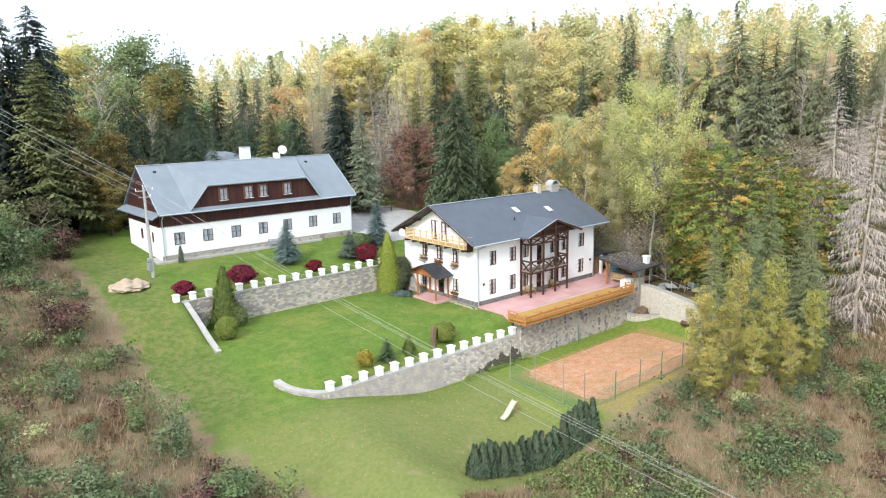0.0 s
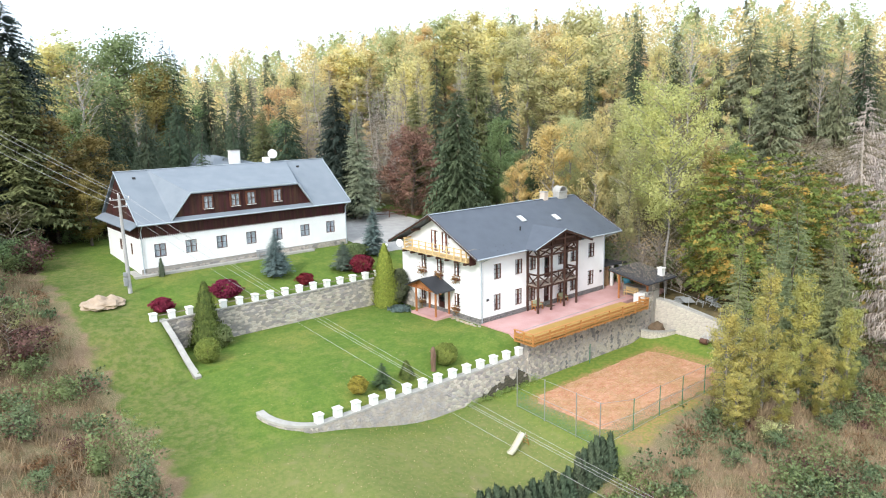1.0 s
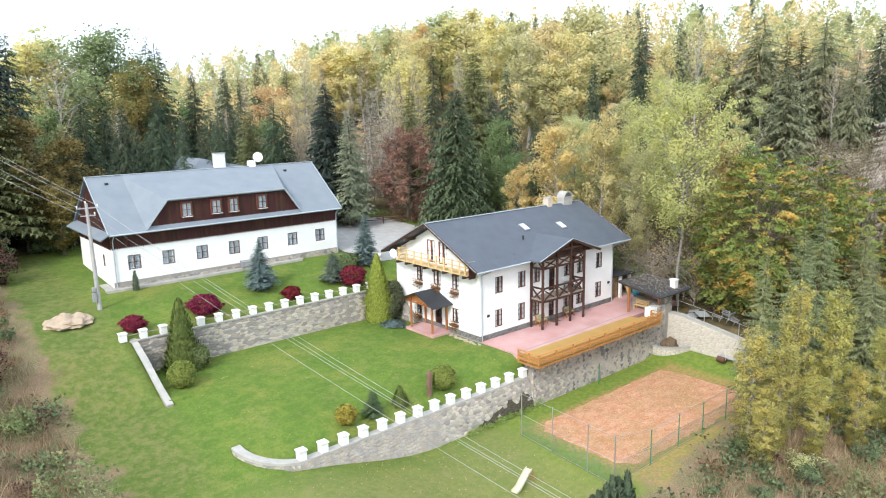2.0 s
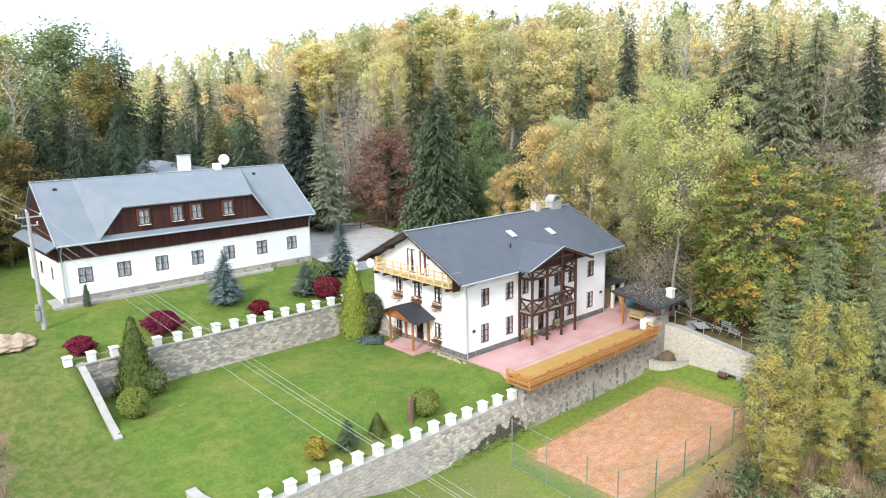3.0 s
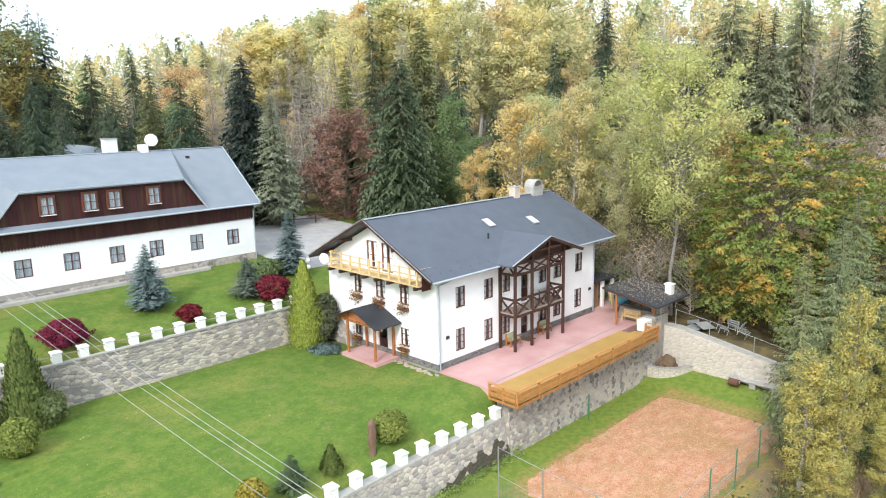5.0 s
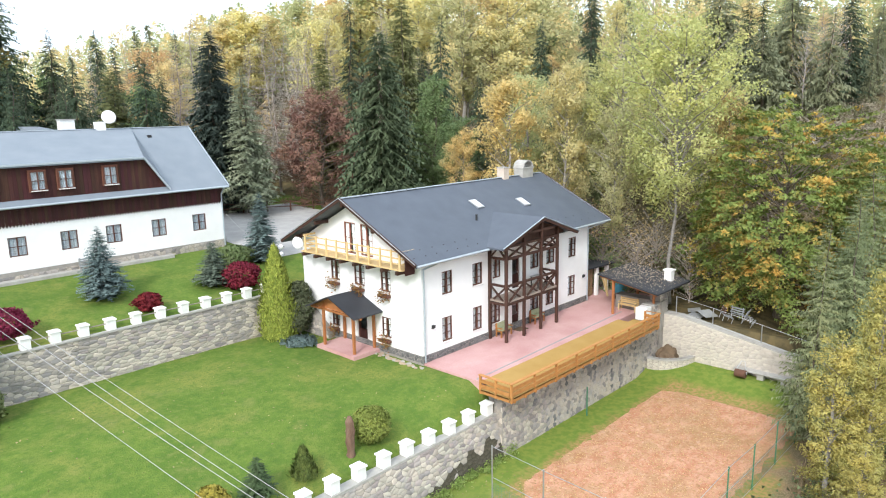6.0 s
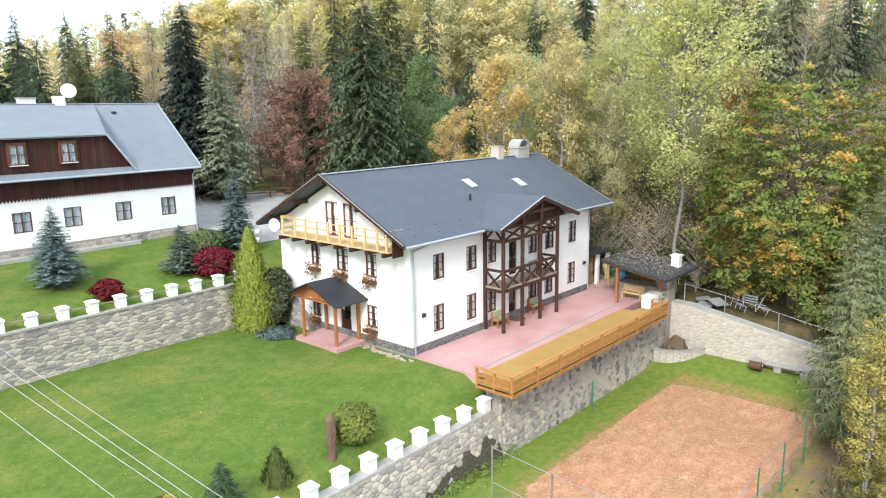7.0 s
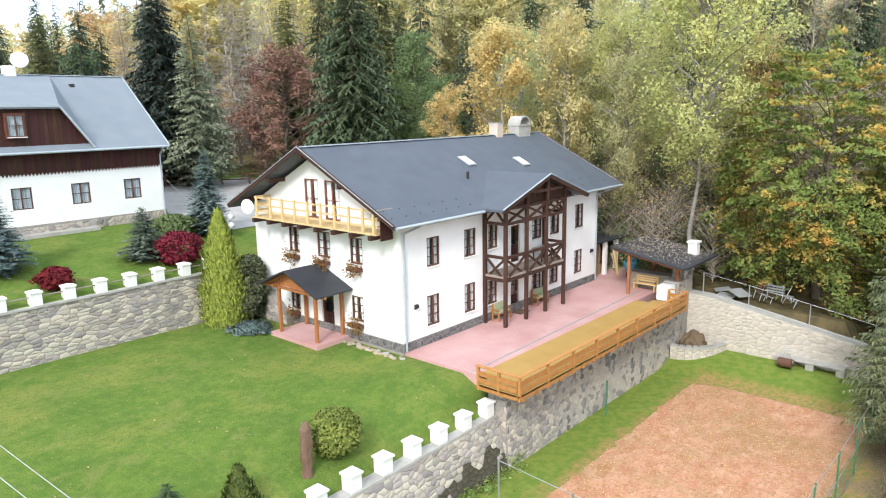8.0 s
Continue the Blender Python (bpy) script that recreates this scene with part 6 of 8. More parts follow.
stand("green", (54.8, 104.5, 18.8, 1.2), (69.0, 70.3, 18.6, 1.0), (67.6, 65.9, 14.3, 1.2), (72.5, 74, 16, 1.3))
stand("broad", (36.7, 121.8, 32.3, 1.15))
stand("bare", (29.2, 114, 27.9, 1.2), (66.6, 150.7, 27.4, 1.3), (116.0, 70.5, 32.4, 1.2), (123.7, 48.4, 27.9, 1.0), (121.5, 48.8, 26.2, 1.0), (119.5, 50.4, 25.5, 1.0))
stand("poplar", (68.0, 43.9, 21.6, 0.95), (75.5, 52.5, 19.0, 1.0))
stand("aspen", (79.7, 66.8, 18.2, 0.9), (69.0, 49.6, 15.0, 0.7), (74.0, 57.0, 16.5, 0.9))
stand("scrub", (67.6, 46.6, 5.0, 1.3), (69.6, 50.0, 6.5, 1.3), (69.4, 43.0, 4.5, 1.3), (69.2, 54, 6.5, 1.2), (67.2, 49.5, 4.5, 1.2), (70.4, 46.4, 6.0, 1.2), (66.6, 55.5, 6.0, 1.2), (71.5, 58, 8.0, 1.2))
stand("droop", (123.4, 63.7, 34.5, 1.3), (123.0, 53.3, 32.5, 1.3), (106.0, 51.2, 24.6, 1.45), (118.6, 47.2, 27, 1.0))
stand("dead", (82.4, 30.8, 21.0, 1.0), (71.3, 23.4, 19.6, 0.9), (88.0, 30.5, 19, 1), (108.6, 71.3, 25.5, 0.8), (112, 76, 26, 0.8))
stand("brushbig", (103.2, 43, 12.3, 2.6), (98.4, 43.9, 11.4, 2.6))
stand("pyramid", (51.0, 28.0, 4.9, 1.0), (52.4, 26.8, 3.6, 0.95), (55.4, 27.2, 7.4, 0.75), (58.6, 25.9, 6.6, 0.85), (53.6, 24.9, 1.6, 1.1), (49.6, 26.4, 0.4, 1.4), (61.5, 23.5, 3.6, 0.9), (57.4, 23.6, 1.6, 1.0))
stand("young", (56.8, 30.4, 9.2, 0.75), (63.2, 30.4, 10.2, 0.95), (67.5, 30.6, 11.4, 1.0), (66.5, 26.2, 7.5, 1.1), (70.8, 28.5, 9.5, 1.1))

# broad beech beside the shed, and the dark red one behind the houses
for lab, leaf, x, y, h, r, sd, zz, size in (("broad beech with green and orange leaves", MAPLE, 71.6, 37.0, 15.4, 6.3, 5, -1.0, 0.11), ("dark red-leaved beech behind the houses", BEECH, 62.4, 80.5, 13.2, 5.0, 8, 4.0, 0.12), ("broad beech with green and orange leaves", MAPLE, 78.6, 31.5, 13.0, 5.2, 21, -1.5, 0.14)):
    if leaf is BEECH:
        a, b = leafy_meshes(sd, h, r, 0.03, 60, 420, 54, 0.1, tr=0.25, up=0.45, fill=0.6, clump=0.34)
    else:
        a, b = dome_meshes(sd, h, r, *((1000, 56) if sd == 5 else (560, 36)), size, -0.93)
    t = tree_of("beech_tree", lab, "tree", a, b, BARK, leaf)
    t.matrix_basis = pose(x, y, zz)


def open_ground(x, y):
    """Where no forest grows: the clearing with the houses, and the banks in front."""
    if 11 < x < 66.5 and y < 90 - 0.25 * max(0, x - 45):
        return True
    if y < 31 and x < 70 or y < 14:
        return True
    if x < 11 and y < 84:
        return True
    return 66 < x < 70.5 and y < 60


# the forest, tree by tree, on an uneven grid
spots = []
step = 5.1
for i in range(-8, 60):
    for j in range(2, 60):
        x, y = i * step + rnd.uniform(-1.9, 1.9), j * step + rnd.uniform(-1.9, 1.9)
        az = math.degrees(math.atan2(x, y))
        d = math.hypot(x - 20, y - 25)
        if open_ground(x, y) or not 3 < az < 81 or math.hypot(x - 73.2, y - 37) < 6.5 or math.hypot(x - 62, y - 80) < 4.5 or any(math.hypot(x - p, y - q) < 2.6 for p, q in TAKEN):
            continue
        if d > 138:
            continue
        if rnd.random() < (0.42 if d > 105 else 0.28):
            continue
        spots.append((x, y, az, d))
for x, y, az, d in spots:
    r = rnd.random()
    v = noise.noise((x * 0.03, y * 0.03, 2.0))
    if az < 27:
        key = "spruce" if r < 0.5 else "slim" if r < 0.64 else "green" if r < 0.76 else "orange" if r < 0.88 else "yellow" if r < 0.95 else "bare"
        h = rnd.uniform(12, 19)
    elif az < 50:
        key = "larch" if r < 0.4 else "spruce" if r < 0.48 else "slim" if r < 0.54 else "yellow" if r < 0.78 else "lime" if r < 0.9 else "bare" if r < 0.95 else "orange"
        h = rnd.uniform(12, 19)
    elif az < 66:
        key = "lime" if r < 0.28 else "yellow" if r < 0.6 else "green" if r < 0.68 else "spruce" if r < 0.78 else "slim" if r < 0.87 else "larch" if r < 0.93 else "orange" if r < 0.97 else "bare"
        h = rnd.uniform(11, 17)
    else:
        key = "spruce" if r < 0.06 else "droop" if r < 0.36 else "yellow" if r < 0.58 else "dead" if r < 0.63 else "bare" if r < 0.7 else "lime" if r < 0.86 else "orange" if r < 0.94 else "lime"
        h = rnd.uniform(10, 17)
    if az > 63 and d < 108 and x > 80:
        key = "brushbig" if r < 0.62 else "droop" if r < 0.8 else "bare" if r < 0.86 else "young"
        h = rnd.uniform(2.5, 4.5) if key == "brushbig" else rnd.uniform(7, 13)
    if az > 52 and key in ("spruce", "slim") and r < 0.84:
        key = "droop"
    if az < 29 and d < 112:
        key = "spruce" if r < 0.66 else "slim" if r < 0.86 else "green" if r < 0.95 else "bare"
        h = rnd.uniform(12, 16)
    elif d < 80:
        key = "green" if r < 0.4 else "brush" if r < 0.75 else "lime" if r < 0.9 else "slim"
        h = rnd.uniform(4, 8)
    elif 22 < az < 42:
        h = rnd.uniform(5, 8) if d > 100 else rnd.uniform(6, 10)
    elif d < 118:
        h *= 0.42 + 0.4 * (d - 80) / 38
    else:
        h *= 0.85
    if d > 84 and key + "_far" in BASE:
        key += "_far"
    plant(key, x, y, h, BASE[key], None, None, rnd.uniform(0.85, 1.1))
    if d < 95 and rnd.random() < 0.25:
        plant("brush", x + rnd.uniform(-2.4, 2.4), y + rnd.uniform(-2.4, 2.4), rnd.uniform(2.2, 5), 4.5, None, None, 1.2)
for k in range(46):
    x, y = rnd.uniform(-16, 11), rnd.uniform(56, 84)
    key = rnd.choice(("shrub", "shrub", "weedshrub", "weedshrub", "goldshrub", "brush"))
    plant(key, x, y, rnd.uniform(2.0, 4.0) + 0.05 * (y - 56), BASE[key], None, None, rnd.uniform(0.9, 1.3))
for k in range(64):
    x, y = rnd.uniform(-12, 18), rnd.uniform(24, 60)
    if x > 13.0 + 0.34 * max(40.5 - y, 0) or noise.noise((x * 0.12, y * 0.12, 7.0)) < -0.05:
        continue
    plant(rnd.choice(("shrub", "shrub", "weedshrub", "weedshrub", "weedshrub", "redshrub")), x, y, rnd.uniform(0.8, 2.2), 2, None, None, rnd.uniform(0.9, 1.4))
for k in range(55):
    x, y = rnd.uniform(34, 74), rnd.uniform(10, 29)
    if x < 46 and y > 25 or noise.noise((x * 0.12, y * 0.12, 17.0)) < -0.1:
        continue
    plant(rnd.choice(("shrub", "weedshrub", "weedshrub", "weedshrub", "goldshrub")), x, y, rnd.uniform(0.6, 1.5), 2, None, None, rnd.uniform(0.9, 1.4))
for k in range(44):
    x, y = rnd.uniform(65.6, 72.5), rnd.uniform(41, 70)
    if 40 < y < 52:
        x = max(x, 68.2)
    key = "shrub" if rnd.random() < 0.5 else "brush"
    plant(key, x, y, rnd.uniform(1.6, 3.8), BASE[key], None, None, 1.15)
for k in range(26):
    x, y = rnd.uniform(8, 16), rnd.uniform(78, 92)
    plant(rnd.choice(("shrub", "shrub", "weedshrub", "brush", "redshrub")), x, y, rnd.uniform(1.8, 3.6), 2.4, None, None, 1.1)
for k in range(14):
    x, y = rnd.uniform(18, 36), rnd.uniform(88, 95)
    plant("shrub", x, y, rnd.uniform(2.0, 3.5), 2, None, None, 1.1)
for x, y, h in ((66.2, 51.8, 3.6), (67.4, 53.4, 4.4), (66.0, 54.6, 4.0), (68.4, 51.2, 4.2), (67.0, 56.4, 4.5), (66.4, 46.8, 2.4)):
    plant("shrub", x, y, h, 2, None, None, 0.8)
for ts in KINDS.values():
    for t in ts:
        for c in t.children_recursive:
            bpy.data.objects.remove(c)
        bpy.data.objects.remove(t)

# far woods: one mass of simple trees that nobody could count
rg = np.random.default_rng(21)
for nm, leaf, cone, share in (("far_spruce_woods", OLIVE, True, 0.06), ("far_birch_woods", YELLOW, False, 0.5), ("far_mixed_woods", LIME, False, 0.44)):
    n = int(760 * share)
    d = 134 + 290 * rg.random(n) ** 1.4
    az = np.radians(rg.uniform(-3, 84, n))
    x, y = 20 + d * np.sin(az), 25 + d * np.cos(az)
    z = ground_z(x, y)
    h = rg.uniform(11, 18, n)
    per = 380
    t = rg.random((n, per))
    if cone:
        rad = (1 - t) * 3.2 * rg.uniform(0.7, 1.1, (n, per))
    else:
        rad = np.sin(np.pi * np.clip(t * 0.85 + 0.12, 0, 1)) * 3.4 * rg.uniform(0.6, 1.1, (n, per))
    a = rg.uniform(0, math.tau, (n, per))
    c = np.stack([x[:, None] + rad * np.cos(a), y[:, None] + rad * np.sin(a), z[:, None] + h[:, None] * (0.1 + 0.9 * t)], 2).reshape(-1, 3)
    mid = np.repeat(np.stack([x, y, z + h * 0.45], 1), per, 0)
    v, f, q = leaf_quads(rg, c, np.full(len(c), 0.25), 1, 0.32)
    q = np.repeat(unit(c - mid + np.array([0, 0, 1.5])), 3, 0)
    ob = part(nm, raw(nm, v, f, False, q), leaf)
    tagged(ob, {"far_spruce_woods": "distant dark spruce woods on the hill", "far_birch_woods": "distant yellow autumn woods on the hill", "far_mixed_woods": "distant yellow-green woods on the hill"}[nm], "woods", kind="stuff")

# ---- weeds and thicket on the banks ----


def thicket(name, label, leaf, spots_, size, per, leafsize, height, seed, category="bushes"):
    rg = np.random.default_rng(seed)
    cs, sp = [], []
    for x, y, s in spots_:
        z = gz(x, y)
        for k in range(5):
            cs.append((x + rg.normal(0, 0.45) * s, y + rg.normal(0, 0.45) * s, z + rg.uniform(0.12, 0.8) * s * height))
            sp.append(0.3 * s)
    v, f, q = leaf_quads(rg, np.array(cs), np.array(sp) * size, per, leafsize)
    ob = part(name, raw(name, v, f, False, q), leaf)
    return tagged(ob, label, category, kind="stuff")


def bank_spot():
    while True:
        if rnd.random() < 0.62:
            x, y = rnd.uniform(-14, 22), rnd.uniform(20, 84)
            if x > 13.9 + 0.42 * max(40.5 - y, 0) + 1.4 * noise.noise((y * 0.2, 3, 1)):
                continue
        else:
            x, y = rnd.uniform(24, 74), rnd.uniform(8, 31)
            if y > 27.6 + 0.12 * (x - 36) * (x > 36) or (x < 46 and y > 27.5 + (x - 26) * 0.02):
                continue
        return x, y


def picks(n, lo, hi, salt):
    out = []
    while len(out) < n:
        x, y = bank_spot()
        if noise.noise((x * 0.17, y * 0.17, salt)) > 0.08 and not (40 < x < 64 and 31 < y):
            out.append((x, y, rnd.uniform(lo, hi)))
    return out


thicket("weed_thicket", "green weeds and low bushes on the bank", WEED, picks(420, 0.6, 1.8, 1.0), 1.0, 50, 0.1, 0.9, 31)
thicket("green_thicket", "dark green low bushes on the bank", GREEN, picks(130, 0.8, 2.4, 5.0), 1.0, 80, 0.1, 1.15, 32)
thicket("bramble_thicket", "dark red and brown brambles on the bank", BRAMBLE, picks(150, 0.5, 1.4, 9.0), 1.1, 50, 0.085, 0.7, 33)
thicket("wall_weeds", "fresh green weeds at the foot of the wall", mat("fresh_weed_leaves", (0.24, 0.36, 0.09), (0.36, 0.44, 0.14), 2, 0.85, 0, isle=0.5, translucent=0.25), [(37.8 + 0.19 * k + 0.1 * math.sin(k * 2.3), 42.35 + 0.2 * math.sin(k * 5.1), 0.25 + 0.2 * abs(math.sin(k * 1.7)) + (0.25 if k > 36 else 0)) for k in range(42)], 0.8, 34, 0.04, 0.8, 37, "weeds")
thicket("rust_thicket", "rust-brown withered ferns and weeds on the bank", mat("withered_ferns", (0.3, 0.17, 0.085), (0.2, 0.125, 0.07), 0.6, 0.9, 0, isle=0.5, translucent=0.25), picks(260, 0.4, 1.1, 19.0), 1.1, 44, 0.07, 0.55, 36)
thicket("yellow_thicket", "yellowing saplings on the bank", LIME, picks(40, 0.5, 1.1, 14.0), 1.0, 40, 0.09, 1.4, 34)
thicket("green_thicket", "bright green weeds behind the hedge", mat("fresh_weed_leaves", (0.2, 0.27, 0.1), (0.31, 0.36, 0.14), 0.3, 0.85, 0, isle=0.4, translucent=0.3), [(rnd.uniform(27.5, 39), rnd.uniform(20, 28.3), rnd.uniform(0.5, 1.3)) for k in range(90)], 1.0, 46, 0.085, 0.7, 35)
thicket("slope_scrub", "pale leafless scrub on the slope above the beech", mat("pale_scrub_twigs", (0.42, 0.36, 0.27), (0.32, 0.27, 0.19), 0.4, 0.9, 0, isle=0.35, translucent=0.25), [(rnd.uniform(84, 126), rnd.uniform(30, 64), rnd.uniform(1.0, 2.4)) for k in range(230)], 1.1, 36, 0.1, 0.8, 37)
n = 15000
P = np.array([bank_spot() for _ in range(n)])
rg = np.random.default_rng(5)
per = 5
bx = np.repeat(P, per, 0) + rg.normal(0, 0.16, (n * per, 2))
bz = ground_z(bx[:, 0], bx[:, 1])
hh = rg.uniform(0.35, 0.95, n * per)
a = rg.uniform(0, math.tau, n * per)
lean = rg.normal(0, 0.35, (n * per, 2)) * hh[:, None]
w = 0.035
v = np.stack([np.stack([bx[:, 0] - w * np.cos(a), bx[:, 1] - w * np.sin(a), bz - 0.05], 1), np.stack([bx[:, 0] + w * np.cos(a), bx[:, 1] + w * np.sin(a), bz - 0.05], 1),
              np.stack([bx[:, 0] + lean[:, 0], bx[:, 1] + lean[:, 1], bz + hh], 1)], 1).reshape(-1, 3)
ob = part("dry_grass", raw("dry_grass", v, np.arange(n * per)[:, None] * 3 + np.arange(3)), DRYGRASS)
tagged(ob, "tall tan dry grass on the banks", "grass", kind="stuff")


# ---- garden shrubs ----
def ball_shrub(name, label, x, y, r, h, leaf, seed, z=None, per=1500, size=0.07, rag=0.12, shape=None):
    """A clipped or loose shrub: leaves on and under an uneven rounded surface, over a short stem."""
    rg = np.random.default_rng(seed)
    z = gz(x, y) if z is None else z
    t = thing(name, label, "bush", (x, y, z))
    u = rg.uniform(-0.85, 1, per)
    a = rg.uniform(0, math.tau, per)
    depth = rg.uniform(0.7, 1.0, per)
    bump = 1 + rag * np.sin(3 * a + seed) * np.cos(4 * u + seed) + rg.normal(0, rag * 0.4, per)
    rr = np.sqrt(1 - np.minimum(u * u, 1)) * depth * bump
    zz = (u * 0.5 + 0.5)
    if shape == "cone":
        zz = rg.random(per) ** 1.6
        rr = (1 - zz) ** 0.75 * depth * bump * np.clip(zz / 0.06 + 0.75, 0, 1)
    if shape == "column":
        zz = rg.random(per) ** 1.1
        rr = np.clip((1 - zz) * 1.5, 0, 1) ** 0.7 * depth * bump * np.clip(zz / 0.1 + 0.8, 0, 1)
    if shape == "spire":
        zz = rg.random(per) ** 1.15
        rr = np.clip((1 - zz) * 1.5, 0, 1) * depth * bump
    c = np.stack([rr * r * np.cos(a), rr * r * np.sin(a), zz * h * (1 + rg.normal(0, 0.015, per))], 1)
    if shape:
        k = per * 3
        b = np.repeat(c, 3, 0) + rg.normal(0, size * 0.7, (k, 3))
        aa = np.repeat(a, 3) + rg.normal(0, 0.5, k)
        o = np.stack([np.cos(aa), np.sin(aa), np.zeros(k)], 1)
        t_ = np.stack([-np.sin(aa), np.cos(aa), np.zeros(k)], 1) * (size * rg.uniform(0.35, 0.7, k))[:, None]
        tip = b + o * (size * rg.uniform(0.5, 1.6, k))[:, None]
        tip[:, 2] += size * rg.uniform(1.2, 3.2, k)
        v = np.stack([b - t_, b + t_, tip], 1).reshape(-1, 3)
        f = np.arange(k)[:, None] * 3 + np.arange(3)
        q = np.repeat(unit(o + np.array([0, 0, 0.45]) + rg.normal(0, 0.25, (k, 3))), 3, 0)
    else:
        v, f, q = leaf_quads(rg, c, np.full(per, size * 0.6), 3, size, axis=(0, 0, h * 0.4))
    part("crown", raw("crown", v, f, False, q), leaf, t)
    bm = bmesh.new()
    tube(bm, (0, 0, -0.15), (0, 0, h * 0.8), 0.05 + 0.03 * r, 0.02)
    for k in range(5):
        a = k * 1.3
        tube(bm, (0, 0, h * 0.1 * (k + 1)), (math.cos(a) * r * 0.5, math.sin(a) * r * 0.5, h * (0.1 * k + 0.3)), 0.025, 0.008, 5)
    part("trunk", bm, BARK, t)
    return t


def small_spruce(label, x, y, h, r, leaf, seed, z=None):
    t = thing("spruce_tree", label, "tree", (x, y, gz(x, y) if z is None else z))
    part("trunk", stem_mesh(seed, h * 0.97, 0.08), BARK, t)
    part("crown", spruce_mesh(seed, h, r, 0.19, 34, 0.14, 0.03, 0.1, 0.82, 6, 0.1, 0.05, 0.8), leaf, t)


small_spruce("blue spruce with dense tiers on the lawn", 33.6, 65.5, 4.6, 1.7, BLUESPRUCE, 61)
small_spruce("blue-grey spruce beside the yard", 45.7, 66.3, 5.4, 1.6, BLUESPRUCE, 62)
small_spruce("small green spruce beside the merlon wall", 31.2, 44.55, 1.9, 0.85, mat("young_spruce_needles", (0.05, 0.085, 0.035), (0.08, 0.12, 0.05), 1.5, 0.85, 0, isle=0.4), 63)
small_spruce("dense grey-green dwarf spruce on the upper lawn", 40.4, 64.1, 3.1, 1.5, mat("grey_green_spruce_needles", (0.085, 0.12, 0.085), (0.17, 0.21, 0.16), 1.8, 0.85, 0, isle=0.5, translucent=0.15), 64)
ball_shrub("conifer_bush", "spreading green conifer beside the yard", 43.6, 66.9, 1.35, 1.35, GREEN, 4, None, 1800, 0.08, 0.35)
for x, y, r, h, sd in ((27.3, 63.0, 1.3, 1.6, 5), (35.1, 62.6, 0.75, 1.05, 6), (41.7, 62.8, 1.3, 1.8, 7), (21.5, 62.6, 0.85, 1.2, 8)):
    ball_shrub("barberry_bush", "crimson barberry bush on the upper lawn", x, y, r, h, CRIMSON, sd, None, int(900 + 900 * r), 0.07, 0.3)
ball_shrub("thuja_bush", "tall green conical thuja before the stone wall", 24.1, 59.8, 1.3, 5.4, DARKTHUJA, 11, -0.05, 5200, 0.1, 0.3, "cone")
ball_shrub("conifer_bush", "dark green low conifer before the stone wall", 25.0, 59.4, 1.0, 1.9, GREEN, 12, -0.05, 1700, 0.08, 0.2)
ball_shrub("box_bush", "clipped round yellow-green box bush", 22.75, 56.45, 1.0, 1.95, BOX, 13, -0.1, 3600, 0.055, 0.05)
ball_shrub("thuja_bush", "tall yellow-green column thuja at the house corner", 42.6, 59.9, 1.1, 6.1, THUJA, 14, -0.05, 8000, 0.075, 0.3, "column")
ball_shrub("bush", "grey-green loose bush beside the thuja", 43.95, 59.4, 1.0, 3.6, mat("grey_green_leaves", (0.1, 0.12, 0.065), (0.18, 0.2, 0.11), 1.5, 0.85, 0, isle=0.5, translucent=0.2), 15, -0.05, 3400, 0.07, 0.35)
ball_shrub("juniper_bush", "low spreading blue juniper on the lawn", 42.7, 57.7, 1.05, 0.36, BLUESPRUCE, 16, -0.1, 900, 0.07, 0.4)
ball_shrub("bush", "small golden bush beside the merlon wall", 29.2, 44.7, 0.72, 1.25, mat("golden_leaves", (0.44, 0.37, 0.06), (0.32, 0.26, 0.05), 2.5, 0.75, 0, isle=0.5, translucent=0.2), 17, None, 1300, 0.06, 0.15)
ball_shrub("thuja_bush", "small green thuja beside the merlon wall", 33.6, 44.7, 0.6, 1.25, DARKTHUJA, 18, None, 1200, 0.06, 0.15, "cone")
ball_shrub("box_bush", "clipped round box bush beside the merlon wall", 37.7, 44.85, 1.0, 1.7, BOX, 19, None, 3600, 0.055, 0.06)
ball_shrub("cypress_bush", "tiny brown cypress before the long house", 24.2, 70.4, 0.25, 1.7, DARKHEDGE, 20, None, 500, 0.05, 0.1, "column")

# dark conifer hedge by the court, plant by plant
for k in range(19):
    x = 27.3 + k * 0.6 + 0.25 * (k > 12)
    y = 29.75 - 0.03 * k + rnd.uniform(-0.1, 0.1)
    h = rnd.uniform(1.9, 2.6) + 0.55 * (k > 12)
    t = ball_shrub("hedge_thuja", "dark green upright thuja in a row", x, y, 0.5, h, DARKHEDGE, 100 + k, None, 1000, 0.08, 0.2, "spire")
    t["group"] = "thujas of the hedge"


# ---- power line ----
pole = thing("power_pole", "grey concrete power pole with a meter box", "pole", (20.4, 67.4, 3.9))
bm = bmesh.new()
tube(bm, (0, 0, -0.5), (-0.1, 0, 8.75), 0.19, 0.11, 10)
part("post", bm, CONCRETE, pole)
bm = bmesh.new()
beam(bm, (-0.85, 0.05, 8.35), (0.75, -0.05, 8.35), 0.09)
part("crossarm", bm, GALV, pole)
bm = bmesh.new()
beam(bm, (-0.6, 0.05, 7.75), (0.5, -0.05, 7.75), 0.08)
part("crossarm", bm, GALV, pole)
for x, z in ((-0.8, 8.4), (0.7, 8.4), (-0.15, 8.72), (0.45, 7.8)):
    bm = bmesh.new()
    tube(bm, (x, 0, z), (x, 0, z + 0.1), 0.035, 0.05)
    tube(bm, (x, 0, z + 0.102), (x, 0, z + 0.2), 0.06, 0.035)
    part("insulator", bm, WHITE_ENAMEL_AND_SKY, pole)
